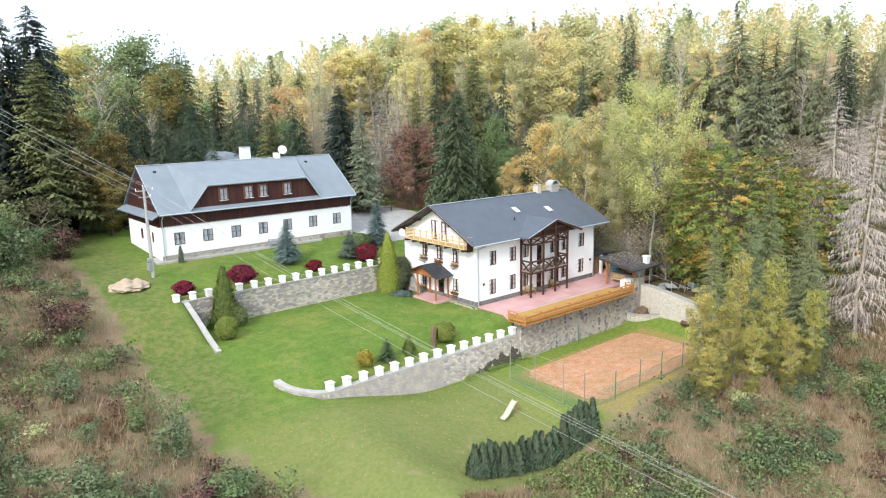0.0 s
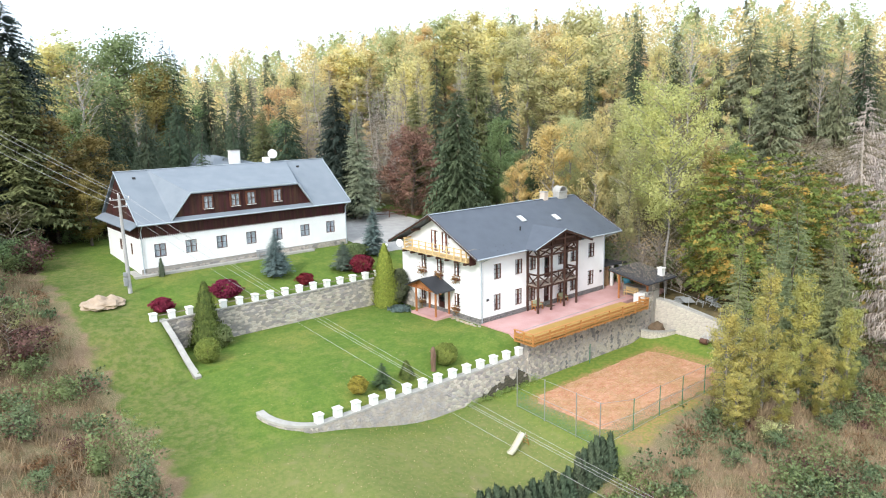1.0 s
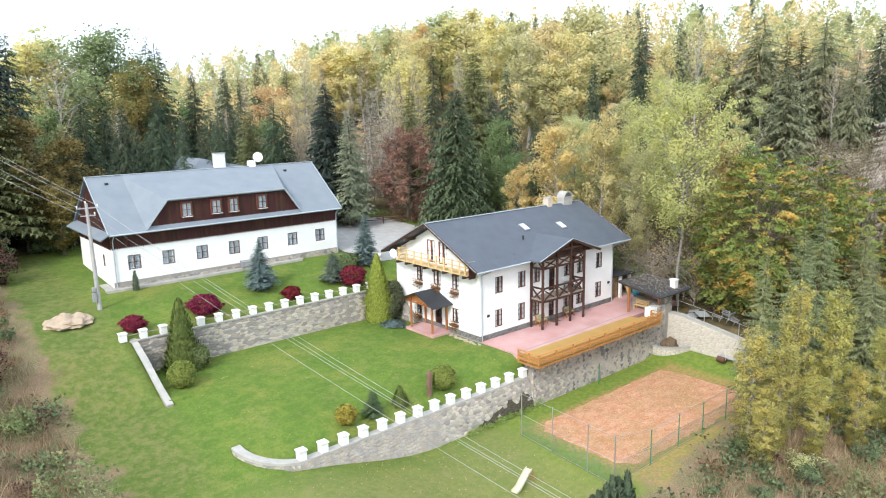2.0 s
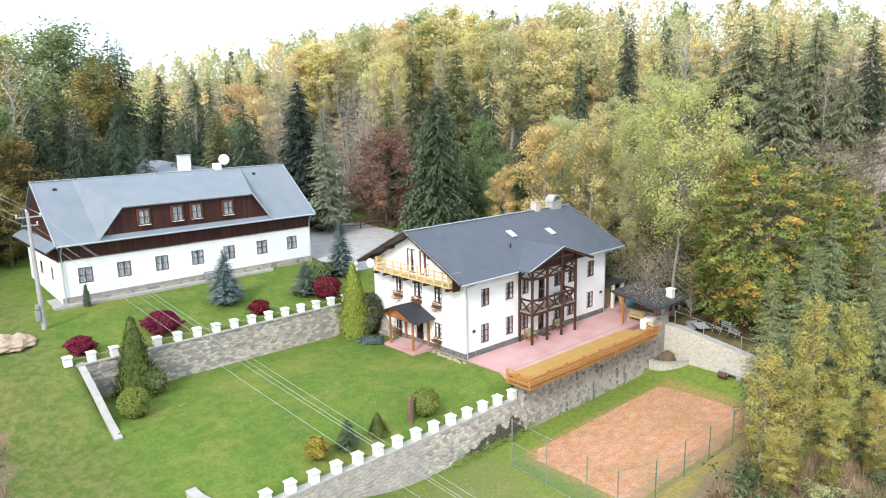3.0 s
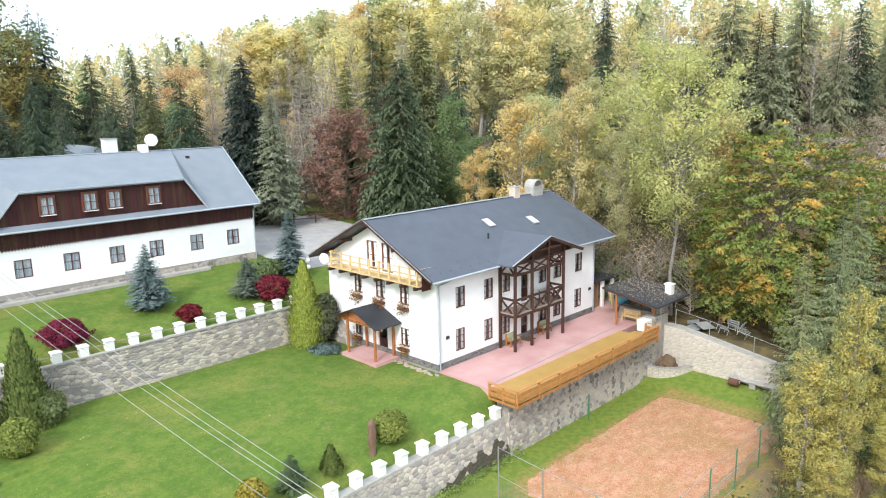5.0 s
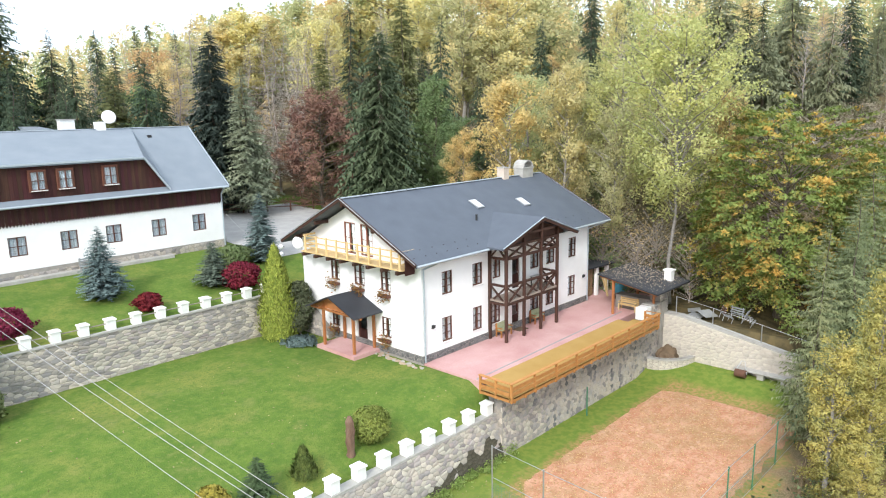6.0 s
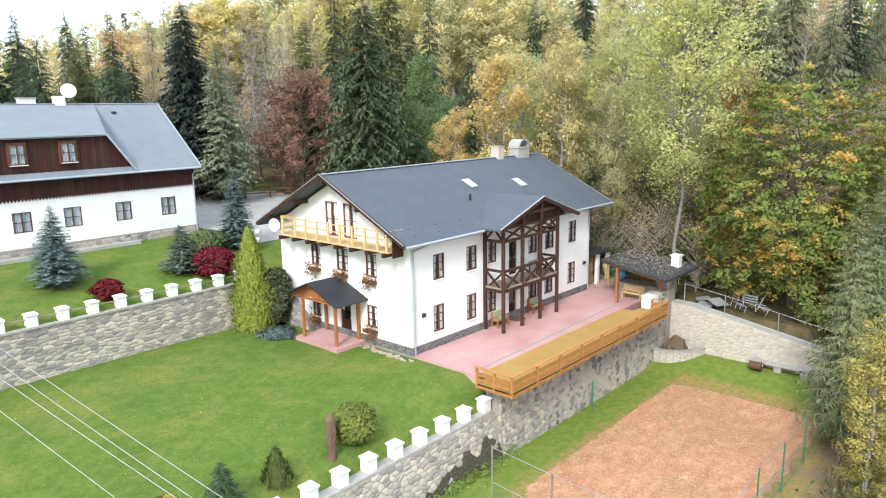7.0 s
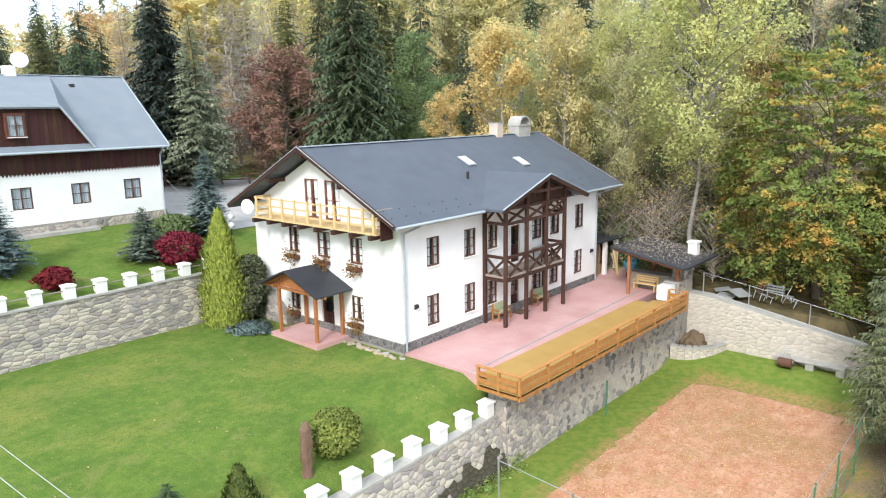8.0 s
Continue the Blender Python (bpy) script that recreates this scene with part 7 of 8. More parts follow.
part("meter_box", bevelled(boxes((-0.45, -0.25, 0.75, -0.17, 0.1, 1.5)), 0.02), GREYSHEET, pole, "grey metal meter box")
part("meter_box", bevelled(boxes((-0.42, -0.22, 1.6, -0.17, 0.08, 1.95)), 0.02), GREYSHEET, pole)


def cable(p, q, sag, r=0.009, n=26):
    bm = bmesh.new()
    p, q = Vector(p), Vector(q)
    pts = []
    for k in range(n + 1):
        u = k / n
        c = p.lerp(q, u)
        c.z -= 4 * sag * u * (1 - u)
        pts.append(c)
    side = Vector(((q - p).y, -(q - p).x, 0)).normalized()
    prev = None
    for c in pts:
        ring = [bm.verts.new(c + side * (r * math.cos(j * math.tau / 5)) + Vector((0, 0, r * math.sin(j * math.tau / 5)))) for j in range(5)]
        if prev:
            for j in range(5):
                bm.faces.new((prev[j], prev[(j + 1) % 5], ring[(j + 1) % 5], ring[j]))
        prev = ring
    ob = part("power_cable", bm, CABLE)
    tagged(ob, "thin pale overhead power cable", "cable", group="overhead cables")


for a, b, sag in (((21.27, 67.4, 12.1), (35.29, -5, -3.57), 1.25), ((20.75, 67.4, 12.69), (34.74, -5, -2.67), 1.9), ((19.76, 67.4, 12.44), (35.44, -5, -4.26), 1.0), ((20.35, 67.4, 11.4), (33.65, -5, -3.45), 1.41)):
    cable(a, b, sag)
for a, b in (((19.6, 67.4, 12.4), (7.6, 82.6, 21.9)), ((20.3, 67.4, 12.7), (8.2, 83.3, 22.3)), ((21.1, 67.4, 12.4), (9.0, 83.9, 22.4)), ((19.9, 67.4, 11.75), (8.0, 83.1, 20.5))):
    cable(a, b, 0.25, 0.014)
cable((45.75, 71.35, 7.0), (45.2, 60.35, 5.3), 0.9, 0.012)

# ---- globe lamp by the yard ----
lamp = thing("garden_lamp", "white globe lamps on a short post beside the yard", "lamp", (46.55, 65.1, gz(46.55, 65.1)))
bm = bmesh.new()
tube(bm, (0, 0, -0.2), (0, 0, 1.0), 0.045, 0.035)
part("post", bm, BLACK, lamp)
for z in (0.85, 1.4):
    bm = bmesh.new()
    bmesh.ops.create_uvsphere(bm, u_segments=16, v_segments=10, radius=0.2)
    bmesh.ops.translate(bm, verts=bm.verts, vec=(0, 0, z))
    part("globe", bm, WHITE_ENAMEL_AND_SKY, lamp, "white globe")

# ---- heap of sand ----
bm = bmesh.new()
bmesh.ops.create_icosphere(bm, subdivisions=4, radius=1.0)
for v in bm.verts:
    k = noise.noise(v.co * 2.2) * 0.25 + noise.noise(v.co * 6) * 0.08
    v.co = Vector((v.co.x * (1.75 + k), v.co.y * (1.5 + 1.6 * k), max(v.co.z, -0.3) * (0.72 + 1.6 * k) * (1 - 0.35 * math.hypot(v.co.x, v.co.y))))
sand = part("sand_mound", bm, SAND)
sand.matrix_basis = pose(17.7, 66.0, gz(17.7, 66.0) + 0.02, 0, 0, -15)
tagged(sand, "low heap of pale sand on the grass", "sand heap")

# ---- weathered stump ----
bm = bmesh.new()
prev = None
for k in range(9):
    z = -0.15 + k * 0.25
    rad = (0.24, 0.2, 0.21, 0.24, 0.2, 0.24, 0.2, 0.22, 0.09)[k]
    ring = [bm.verts.new((rad * (1 + 0.5 * noise.noise((math.cos(a) * 2, math.sin(a) * 2, z * 3))) * math.cos(a), rad * 0.85 * math.sin(a) * (1 + 0.5 * noise.noise((math.cos(a) * 2, math.sin(a) * 2, z * 3 + 9))), z)) for a in [j * math.tau / 12 for j in range(12)]]
    if prev:
        for j in range(12):
            bm.faces.new((prev[j], prev[(j + 1) % 12], ring[(j + 1) % 12], ring[j]))
    prev = ring
bm.faces.new(prev)
st = part("tree_stump", bm, mat("weathered_brown_wood", (0.13, 0.075, 0.05), (0.2, 0.13, 0.09), 4, 0.9, 0.6, stretch=(1, 1, 0.3)))
st.matrix_basis = pose(36.25, 44.65, -0.93)
tagged(st, "tall weathered brown tree stump on the lawn", "tree stump")

# ---- slide on the lower lawn ----
slide = thing("slide", "small cream plastic slide on the lower lawn", "slide", (36.2, 35.3, gz(36.2, 35.3)))
bm = bmesh.new()
m = Matrix(((0.97, 0, 0.0, 0), (0, 1, 0, 0), (0, 0, 1, 0), (0, 0, 0, 1)))
prof = ((-1.15, 0.1), (-0.7, 0.22), (0.35, 1.05), (0.65, 1.2))
for (x0, z0), (x1, z1) in zip(prof, prof[1:]):
    for y0, y1, h in ((-0.24, 0.24, 0.0), (-0.28, -0.241, 0.12), (0.241, 0.28, 0.12)):
        v = [bm.verts.new(p) for p in ((x0, y0, z0 - 0.04), (x1, y0, z1 - 0.04), (x1, y1, z1 - 0.04), (x0, y1, z0 - 0.04), (x0, y0, z0 + h), (x1, y0, z1 + h), (x1, y1, z1 + h), (x0, y1, z0 + h))]
        for f in ((3, 2, 1, 0), (4, 5, 6, 7), (0, 1, 5, 4), (1, 2, 6, 5), (2, 3, 7, 6), (3, 0, 4, 7)):
            bm.faces.new([v[i] for i in f])
part("chute", bm, SLIDEPLASTIC, slide)
for y in (-0.26, 0.26):
    bm = bmesh.new()
    tube(bm, (0.65, y, 1.25), (1.15, y, 0.0), 0.035)
    part("leg", bm, ORANGEWOOD, slide)
for z in (0.3, 0.6, 0.9):
    bm = bmesh.new()
    x = 0.65 + 0.5 * (1.25 - z) / 1.25
    tube(bm, (x, -0.26, z), (x, 0.26, z), 0.025)
    part("rung", bm, ORANGEWOOD, slide)
slide.matrix_basis = slide.matrix_basis @ pose(0, 0, 0, 0, 0, 6) @ Matrix.Diagonal((0.85, 0.85, 0.9, 1))

# ---- court fence ----
fence = thing("court_fence", "grey steel posts with green netting round the court", "fence", (39.5, 31.2, -3.8))
posts = [(40.63, 39.66), (40.35, 36.55), (40.15, 33.4), (40.0, 31.2), (43.8, 31.1), (47.3, 31.2), (50.3, 31.1), (53.6, 31.1), (56.8, 31.1)]
post_top = lambda x, y: -0.55 if x < 41 else gz(x, y) + 2.45
for k, (x, y) in enumerate(posts):
    bm = bmesh.new()
    z = gz(x, y)
    tube(bm, (x, y, z - 0.2), (x, y, post_top(x, y)), 0.035, n=6)
    under(fence, part("fence_post", bm, GALV if k < 4 else GREENMETAL, fence))
for (x0, y0), (x1, y1) in zip(posts, posts[1:]):
    bm = bmesh.new()
    for k in (0.03, 0.5, 0.98):
        tube(bm, *[(x, y, gz(x, y) + (post_top(x, y) - gz(x, y)) * k) for x, y in ((x0, y0), (x1, y1))], 0.015, n=5)
    under(fence, part("wire", bm, GALV, fence))
    ln = math.hypot(x1 - x0, y1 - y0)
    n = int(ln / 0.1)
    V, F = [], []
    z0, z1 = gz(x0, y0), gz(x1, y1)

    def strand(a, b, w=0.006):
        i = len(V)
        V.extend([(a[0], a[1], a[2] - w), (b[0], b[1], b[2] - w), (b[0], b[1], b[2] + w), (a[0], a[1], a[2] + w)])
        F.append((i, i + 1, i + 2, i + 3))

    for j in range(14):
        h = 0.06 + j * 0.1
        strand((x0, y0, z0 + h), (x1, y1, z1 + h))
    for j in range(n):
        u = j / n
        x, y, z = x0 + (x1 - x0) * u, y0 + (y1 - y0) * u, z0 + (z1 - z0) * u
        i = len(V)
        dx, dy = (x1 - x0) / ln * 0.006, (y1 - y0) / ln * 0.006
        V.extend([(x - dx, y - dy, z + 0.05), (x + dx, y + dy, z + 0.05), (x + dx, y + dy, z + 1.4), (x - dx, y - dy, z + 1.4)])
        F.append((i, i + 1, i + 2, i + 3))
    under(fence, part("net", raw("net", V, F), NET, fence, "green netting"))
bm = bmesh.new()
tube(bm, (52.4, 41.75, -3.9), (52.4, 41.75, -1.95), 0.045, n=8)
gp = part("net_post", bm, GREENMETAL)
tagged(gp, "green steel net post at the foot of the wall", "post")
rg = np.random.default_rng(77)
nl = 12000
cx, cy = rg.uniform(42.6, 59, nl), rg.uniform(31.6, 40, nl)
v, f, _ = leaf_quads(rg, np.stack([cx, cy, np.full(nl, -3.765)], 1), np.full(nl, 0.004), 1, 0.034)
ob = part("fallen_leaves", raw("fallen_leaves", v, f), mat("tan_fallen_leaves", (0.56, 0.38, 0.2), (0.38, 0.25, 0.1), 3, 0.9, 0, isle=0.7))
tagged(ob, "dry leaves scattered over the court", "leaves", kind="stuff")

nl = 3200
lx, ly = rg.uniform(17, 44, nl), rg.uniform(29, 42.3, nl)
far = rg.random(nl) < 0.08
lx, ly = np.where(far, rg.uniform(22, 44, nl), lx), np.where(far, rg.uniform(44.5, 58, nl), ly)
v, f, _ = leaf_quads(rg, np.stack([lx, ly, ground_z(lx, ly) + 0.035], 1), np.full(nl, 0.006), 1, 0.045)
ob = part("fallen_leaves", raw("fallen_leaves", v, f), mat("pale_fallen_leaves", (0.34, 0.28, 0.15), (0.24, 0.18, 0.08), 3, 0.9, 0, isle=0.7))
tagged(ob, "dry leaves scattered over the lawn", "leaves", kind="stuff")

# ---- shelter at the end of the terrace ----
shed = thing("shelter", "open wooden shelter with a dark roof strewn with leaves", "shelter", (62.5, 44, 0))
S_Z = lambda y: 2.08 + 0.17 * (y - 41.7)
bm = bmesh.new()
slab(bm, [(61.15, 41.65, S_Z(41.65)), (66.4, 41.65, S_Z(41.65)), (66.4, 46.4, S_Z(46.4)), (61.15, 46.4, S_Z(46.4))], 0.1)
under(shed, part("roof", bm, SLATE_DARK, shed, "dark roof strewn with fallen leaves"))
for x, y, z0 in ((61.4, 45.2, 0.0), (62.55, 42.6, 0.98), (65.9, 45.6, 0.0)):
    under(shed, part("post", bevelled(boxes((x - 0.08, y - 0.08, z0, x + 0.08, y + 0.08, S_Z(y) - 0.24)), 0.01), POSTWOOD, shed))
bm = bmesh.new()
beam(bm, (61.4, 46.3, S_Z(46.3) - 0.17), (61.4, 41.8, S_Z(41.8) - 0.17), 0.12)
under(shed, part("eave_beam", bm, POSTWOOD, shed))
bm = bmesh.new()
beam(bm, (61.4, 45.2, S_Z(45.2) - 0.3), (66.2, 45.2, S_Z(45.2) - 0.3), 0.12)
under(shed, part("cross_beam", bm, POSTWOOD, shed))
for x in (61.9, 62.8, 63.7, 64.6, 65.5):
    bm = bmesh.new()
    beam(bm, (x, 41.75, S_Z(41.75) - 0.155), (x, 46.3, S_Z(46.3) - 0.155), 0.07, 0.1)
    under(shed, part("rafter", bm, POSTWOOD, shed))
rg = np.random.default_rng(15)
nl = 1300
lx = 61.2 + 5.1 * rg.random(nl) ** 0.75
ly = 41.8 + 4.5 * rg.random(nl) ** 0.8
v, f, _ = leaf_quads(rg, np.stack([lx, ly, 2.08 + 0.17 * (ly - 41.7) + 0.02], 1), np.full(nl, 0.004), 1, 0.04)
ob = under(shed, part("leaf_litter", raw("leaf_litter", v, f), LEAFLIT, shed))
ob["kind"] = "stuff"
sw = thing("shelter_wall", "granite rubble wall and counter under the shelter", "garden wall", (63.6, 42.5, 0), kind="structure")
bm = boxes((63.2, 42.45, -0.1, 64.45, 43.2, 1.98))
under(sw, part("core", bm, MORTAR, sw))
clad(sw, sheared(63.15, 42.45, 1, 0, 0), 1.3, lambda u: -0.15, lambda u: 1.95, 0.28, 51, 60, 0, 0.02, 0.05, 1.3)
bm = boxes((62.15, 42.42, -0.16, 63.2, 43.0, 0.88))
under(sw, part("core", bm, MORTAR, sw))
clad(sw, sheared(62.15, 42.42, 1, 0, 0), 1.05, lambda u: -0.15, lambda u: 0.88, 0.28, 52, 40, 0, 0.02, 0.05, 1.3)
under(sw, part("counter_top", bevelled(boxes((62.1, 42.32, 0.884, 63.2, 43.3, 0.97)), 0.015), COPING, sw))
ob = under(sw, part("chimney", bevelled(boxes((64.75, 42.4, 1.7, 65.3, 42.95, 2.95)), 0.02), WHITEPAINT, sw, "white plastered chimney"))
part("cap", boxes((64.68, 42.33, 2.952, 65.37, 43.02, 3.05)), WHITEPAINT, ob)
bbq = part("barbecue_block", bevelled(boxes((61.2, 42.5, 0.0, 62.05, 43.3, 0.88)), 0.02), WHITEPAINT)
tagged(bbq, "white plastered block beside the deck", "masonry block")


def garden_bench(at, w, label, wood, cushion=None, group=""):
    t = thing("bench", label, "bench", at, group)
    for k in range(3):
        part("seat_slat", boxes((0, 0.08 + k * 0.15, 0.4, w, 0.2 + k * 0.15, 0.44)), wood, t)
    for k in range(3):
        part("back_slat", boxes((0, 0.5, 0.52 + k * 0.14, w, 0.54, 0.62 + k * 0.14)), wood, t)
    for x in (0.05, w - 0.13):
        part("leg", boxes((x, 0.05, 0, x + 0.08, 0.13, 0.4)), wood, t)
        part("leg", boxes((x, 0.46, 0, x + 0.08, 0.54, 0.95)), wood, t)
        part("armrest", boxes((x, 0.02, 0.6, x + 0.08, 0.5, 0.65)), wood, t)
    if cushion:
        part("cushion", bevelled(boxes((0.12, 0.06, 0.445, w - 0.12, 0.48, 0.56)), 0.03), cushion, t)
        part("cushion", bevelled(boxes((0.12, 0.4, 0.565, w - 0.12, 0.495, 0.95)), 0.03), cushion, t)
    return t


garden_bench((51.75, 47.9, 0.0), 1.25, "wooden garden bench with a pale cushion", ORANGEWOOD, CUSHION, "benches under the porch")
garden_bench((55.6, 47.95, 0.0), 1.25, "wooden garden bench with green cushions", POSTWOOD, CUSHION, "benches under the porch")
garden_bench(pose(62.55, 45.5, 0.0, 0, 0, -90), 1.5, "pale wooden bench under the shelter", PALEWOOD)
gb = garden_bench((34.2, 70.6, 4.36), 1.5, "grey weathered bench before the long house", GREYSHEET)
bt = thing("balcony_table", "dark table with chairs on the porch balcony", "table", (55.4, 47.6, 2.74))
part("tabletop", boxes((0, 0, 0.7, 1.2, 0.7, 0.74)), GREYSHEET, bt)
for x in (0.06, 1.08):
    for y in (0.05, 0.6):
        part("leg", boxes((x, y, 0, x + 0.06, y + 0.06, 0.7)), BLACK, bt)
mat_ = part("doormat", boxes((53.7, 47.85, 0.002, 54.65, 48.5, 0.025)), SOIL)
tagged(mat_, "brown doormat before the porch door", "doormat")

# ---- firewood lean-to past the house corner ----
lean = thing("woodshed", "firewood lean-to with a flat brown roof", "woodshed", (64.6, 50.2, 0))
bm = bmesh.new()
slab(bm, [(63.5, 48.6, 2.5), (67.6, 48.6, 2.35), (67.6, 51.6, 2.5), (63.5, 51.6, 2.6)], 0.1)
under(lean, part("roof", bm, SLATE_DARK, lean))
for x in (65.05, 66.6):
    under(lean, part("post", boxes((x, 48.75, 0, x + 0.28, 49.0, 2.32)), WHITEPAINT, lean, "white painted post"))
rl = random.Random(3)
row = 0
z = 0.1
while z < 2.1:
    x = 63.75 + (row % 2) * 0.09
    while x < 65.0:
        r = rl.uniform(0.075, 0.105)
        bm = bmesh.new()
        tube(bm, (x, 49.1 + rl.uniform(-0.05, 0.05), z), (x, 50.0, z), r, r, 7)
        lg = part("log", bm, LOGEND)
        tagged(lg, "split firewood log in a stack", "log", group="firewood stack")
        x += 0.19
    z += 0.165
    row += 1
for k, (x, tilt) in enumerate(((65.4, 6), (65.55, 9), (65.75, 14), (65.95, -8))):
    pl = part("plank", boxes((-0.09, 0, 0, 0.09, 0.05, 2.1 - 0.2 * k)), PALEWOOD)
    pl.matrix_basis = pose(x, 47.9 + 0.12 * k, 0.0, -14, tilt)
    tagged(pl, "pale yellow plank leaning on the woodshed", "plank", group="leaning planks")
bm = bmesh.new()
bmesh.ops.create_icosphere(bm, subdivisions=3, radius=0.55)
for v in bm.verts:
    v.co *= 1 + 0.25 * noise.noise(v.co * 3)
    v.co.z = max(v.co.z, -0.35)
tp = part("tarpaulin", bm, BLUETARP)
tp.matrix_basis = pose(65.9, 47.2, 0.75)
wb = thing("wheelbarrow", "grey wheelbarrow with a blue tarpaulin on it", "wheelbarrow", (65.9, 47.1, 0))
part("tray", bevelled(boxes((-0.5, -0.35, 0.3, 0.5, 0.35, 0.42)), 0.02), GREYSHEET, wb)
bm = bmesh.new()
tube(bm, (-0.72, -0.05, 0.2), (-0.72, 0.05, 0.2), 0.2, n=14)
part("wheel", bm, BLACK, wb)
for y in (-0.28, 0.28):
    bm = bmesh.new()
    tube(bm, (-0.72, 0.2 * y, 0.2), (-0.3, y, 0.3), 0.022, n=6)
    tube(bm, (-0.3, y, 0.3), (1.1, y, 0.42), 0.022, n=6)
    part("handle", bm, GALV, wb)
    bm = bmesh.new()
    tube(bm, (0.4, y, 0.3), (0.45, y, 0.0), 0.02, n=6)
    part("leg", bm, GALV, wb)
tagged(tp, "crumpled blue tarpaulin in the wheelbarrow", "tarpaulin")

# ---- flower boxes under the west windows ----
for k, (y, z, w) in enumerate(((56.65, 3.9, 0.95), (54.2, 3.88, 1.05), (51.7, 3.86, 0.95), (51.75, 0.95, 0.9), (56.8, 0.72, 0.8))):
    fb = thing("flower_box", "window box with fading red geraniums", "flower box", (HX0 - 0.22, y, z - 0.2), "window flower boxes")
    part("trough", bevelled(boxes((-0.1, -w / 2, -0.06, 0.2, w / 2, 0.12)), 0.01), FRAMEWOOD, fb)
    rg = np.random.default_rng(200 + k)
    c = np.stack([rg.normal(-0.08, 0.15, 150), rg.uniform(-w / 2, w / 2, 150), rg.normal(0.06, 0.24, 150)], 1)
    v, f, _ = leaf_quads(rg, c, np.full(150, 0.03), 2, 0.055)
    part("foliage", raw("foliage", v, f), FLOWER, fb)["kind"] = "stuff"

# ---- low wall and planter by the court ----
wall_c = thing("boundary_wall", "pale rubble boundary wall with a sloping top", "garden wall", (63.75, 37, -3), kind="structure")
C_TOP = Ramp([(0, 0.02), (1.2, 0.0), (9.2, -1.35), (11.5, -1.9)])
mc = sheared(63.7, 42.35, 0, -1, 0.03)
bm = bmesh.new()
wall(bm, mc, 11.5, C_TOP, [], 0.75, -4.4)
under(wall_c, part("core", bm, PALEMORTAR, wall_c))
bm = bmesh.new()
for a, b in zip(C_TOP.us, C_TOP.us[1:]):
    beam(bm, (64.08, 42.35 - a, C_TOP(a) + 0.03), (64.08, 42.35 - b, C_TOP(b) + 0.03), 0.8, 0.08)
under(wall_c, part("coping", bm, COPING, wall_c))
clad(wall_c, mc, 11.5, lambda u: -3.3, lambda u: C_TOP(u), 0.21, 61, 300, 0, 0.012, 0.024, 1.7, None, PALESTONE)
fc = thing("wall_fence", "grey pipe fence on the boundary wall", "fence", (64.1, 37, -0.5))
for y in (41.6, 38.9, 35.6, 32.4):
    bm = bmesh.new()
    z = C_TOP(42.35 - y)
    tube(bm, (64.1, y, z), (64.1, y, z + 1.35), 0.035, n=6)
    under(fc, part("fence_post", bm, GALV, fc))
for h in (0.15, 1.33):
    bm = bmesh.new()
    for a, b in ((41.6, 38.9), (38.9, 35.6), (35.6, 32.4)):
        tube(bm, (64.1, a, C_TOP(42.35 - a) + h), (64.1, b, C_TOP(42.35 - b) + h), 0.014, n=6)
    under(fc, part("rail", bm, GALV, fc))

planter = thing("planter", "curved low stone planter with a mound of soil", "planter", (63.7, 42.2, -3.3), kind="structure")
bm = bmesh.new()
n = 9
arc2 = [(63.68 + 2.45 * math.cos(math.pi + k / n * math.pi / 2), 42.3 + 2.45 * math.sin(math.pi + k / n * math.pi / 2)) for k in range(n + 1)]
for p, q in zip(arc2, arc2[1:]):
    wall(bm, sheared(p[0], p[1], q[0] - p[0], q[1] - p[1], 0), math.dist(p, q) + 0.01, Flat(-2.72), [], 0.35, -4.2)
under(planter, part("ring", bm, MORTAR, planter))
for k, (p, q) in enumerate(zip(arc2, arc2[1:])):
    clad(planter, sheared(p[0], p[1], q[0] - p[0], q[1] - p[1], 0), math.dist(p, q), lambda u: -3.75, lambda u: -2.72, 0.2, 70 + k, 40, -1, 0.012, 0.025, 1.8, None, PALESTONE)
bm = bmesh.new()
for p, q in zip(arc2, arc2[1:]):
    box(bm, -0.01, -0.06, -2.718, math.dist(p, q) + 0.03, 0.4, -2.63, sheared(p[0], p[1], q[0] - p[0], q[1] - p[1], 0))
under(planter, part("coping", bm, COPING, planter))
bm = bmesh.new()
bmesh.ops.create_icosphere(bm, subdivisions=4, radius=1.0)
for v in bm.verts:
    k = noise.noise(v.co * 2) * 0.22 + noise.noise(v.co * 7) * 0.07
    v.co = Vector((v.co.x * (0.85 + k), v.co.y * (0.75 + k), v.co.z * (1.0 + k)))
mound = under(planter, part("soil_mound", bm, SOIL, planter, "brown heap of soil"))
mound.matrix_basis = pose(62.75, 41.55, -3.0)

cb = thing("concrete_bench", "low concrete bench against the boundary wall", "bench", (63.3, 35, -3.05))
under(cb, part("seat", bevelled(boxes((62.95, 33.4, -2.68, 63.62, 36.9, -2.58)), 0.015), COPING, cb))
for y in (33.45, 34.95, 36.4):
    under(cb, part("support", boxes((63.0, y, -3.3, 63.6, y + 0.42, -2.682)), COPING, cb))
rl = thing("lawn_roller", "rusty brown lawn roller by the concrete bench", "roller", (62.65, 36.3, -3.0))
bm = bmesh.new()
tube(bm, (0, -0.35, 0.26), (0, 0.35, 0.26), 0.26, n=18)
part("drum", bm, RUST, rl)
bm = bmesh.new()
tube(bm, (0, -0.4, 0.26), (0.4, -0.1, 1.0), 0.025, n=6)
tube(bm, (0, 0.4, 0.26), (0.4, 0.1, 1.0), 0.025, n=6)
tube(bm, (0.4, -0.1, 1.0), (0.4, 0.1, 1.0), 0.025, n=6)
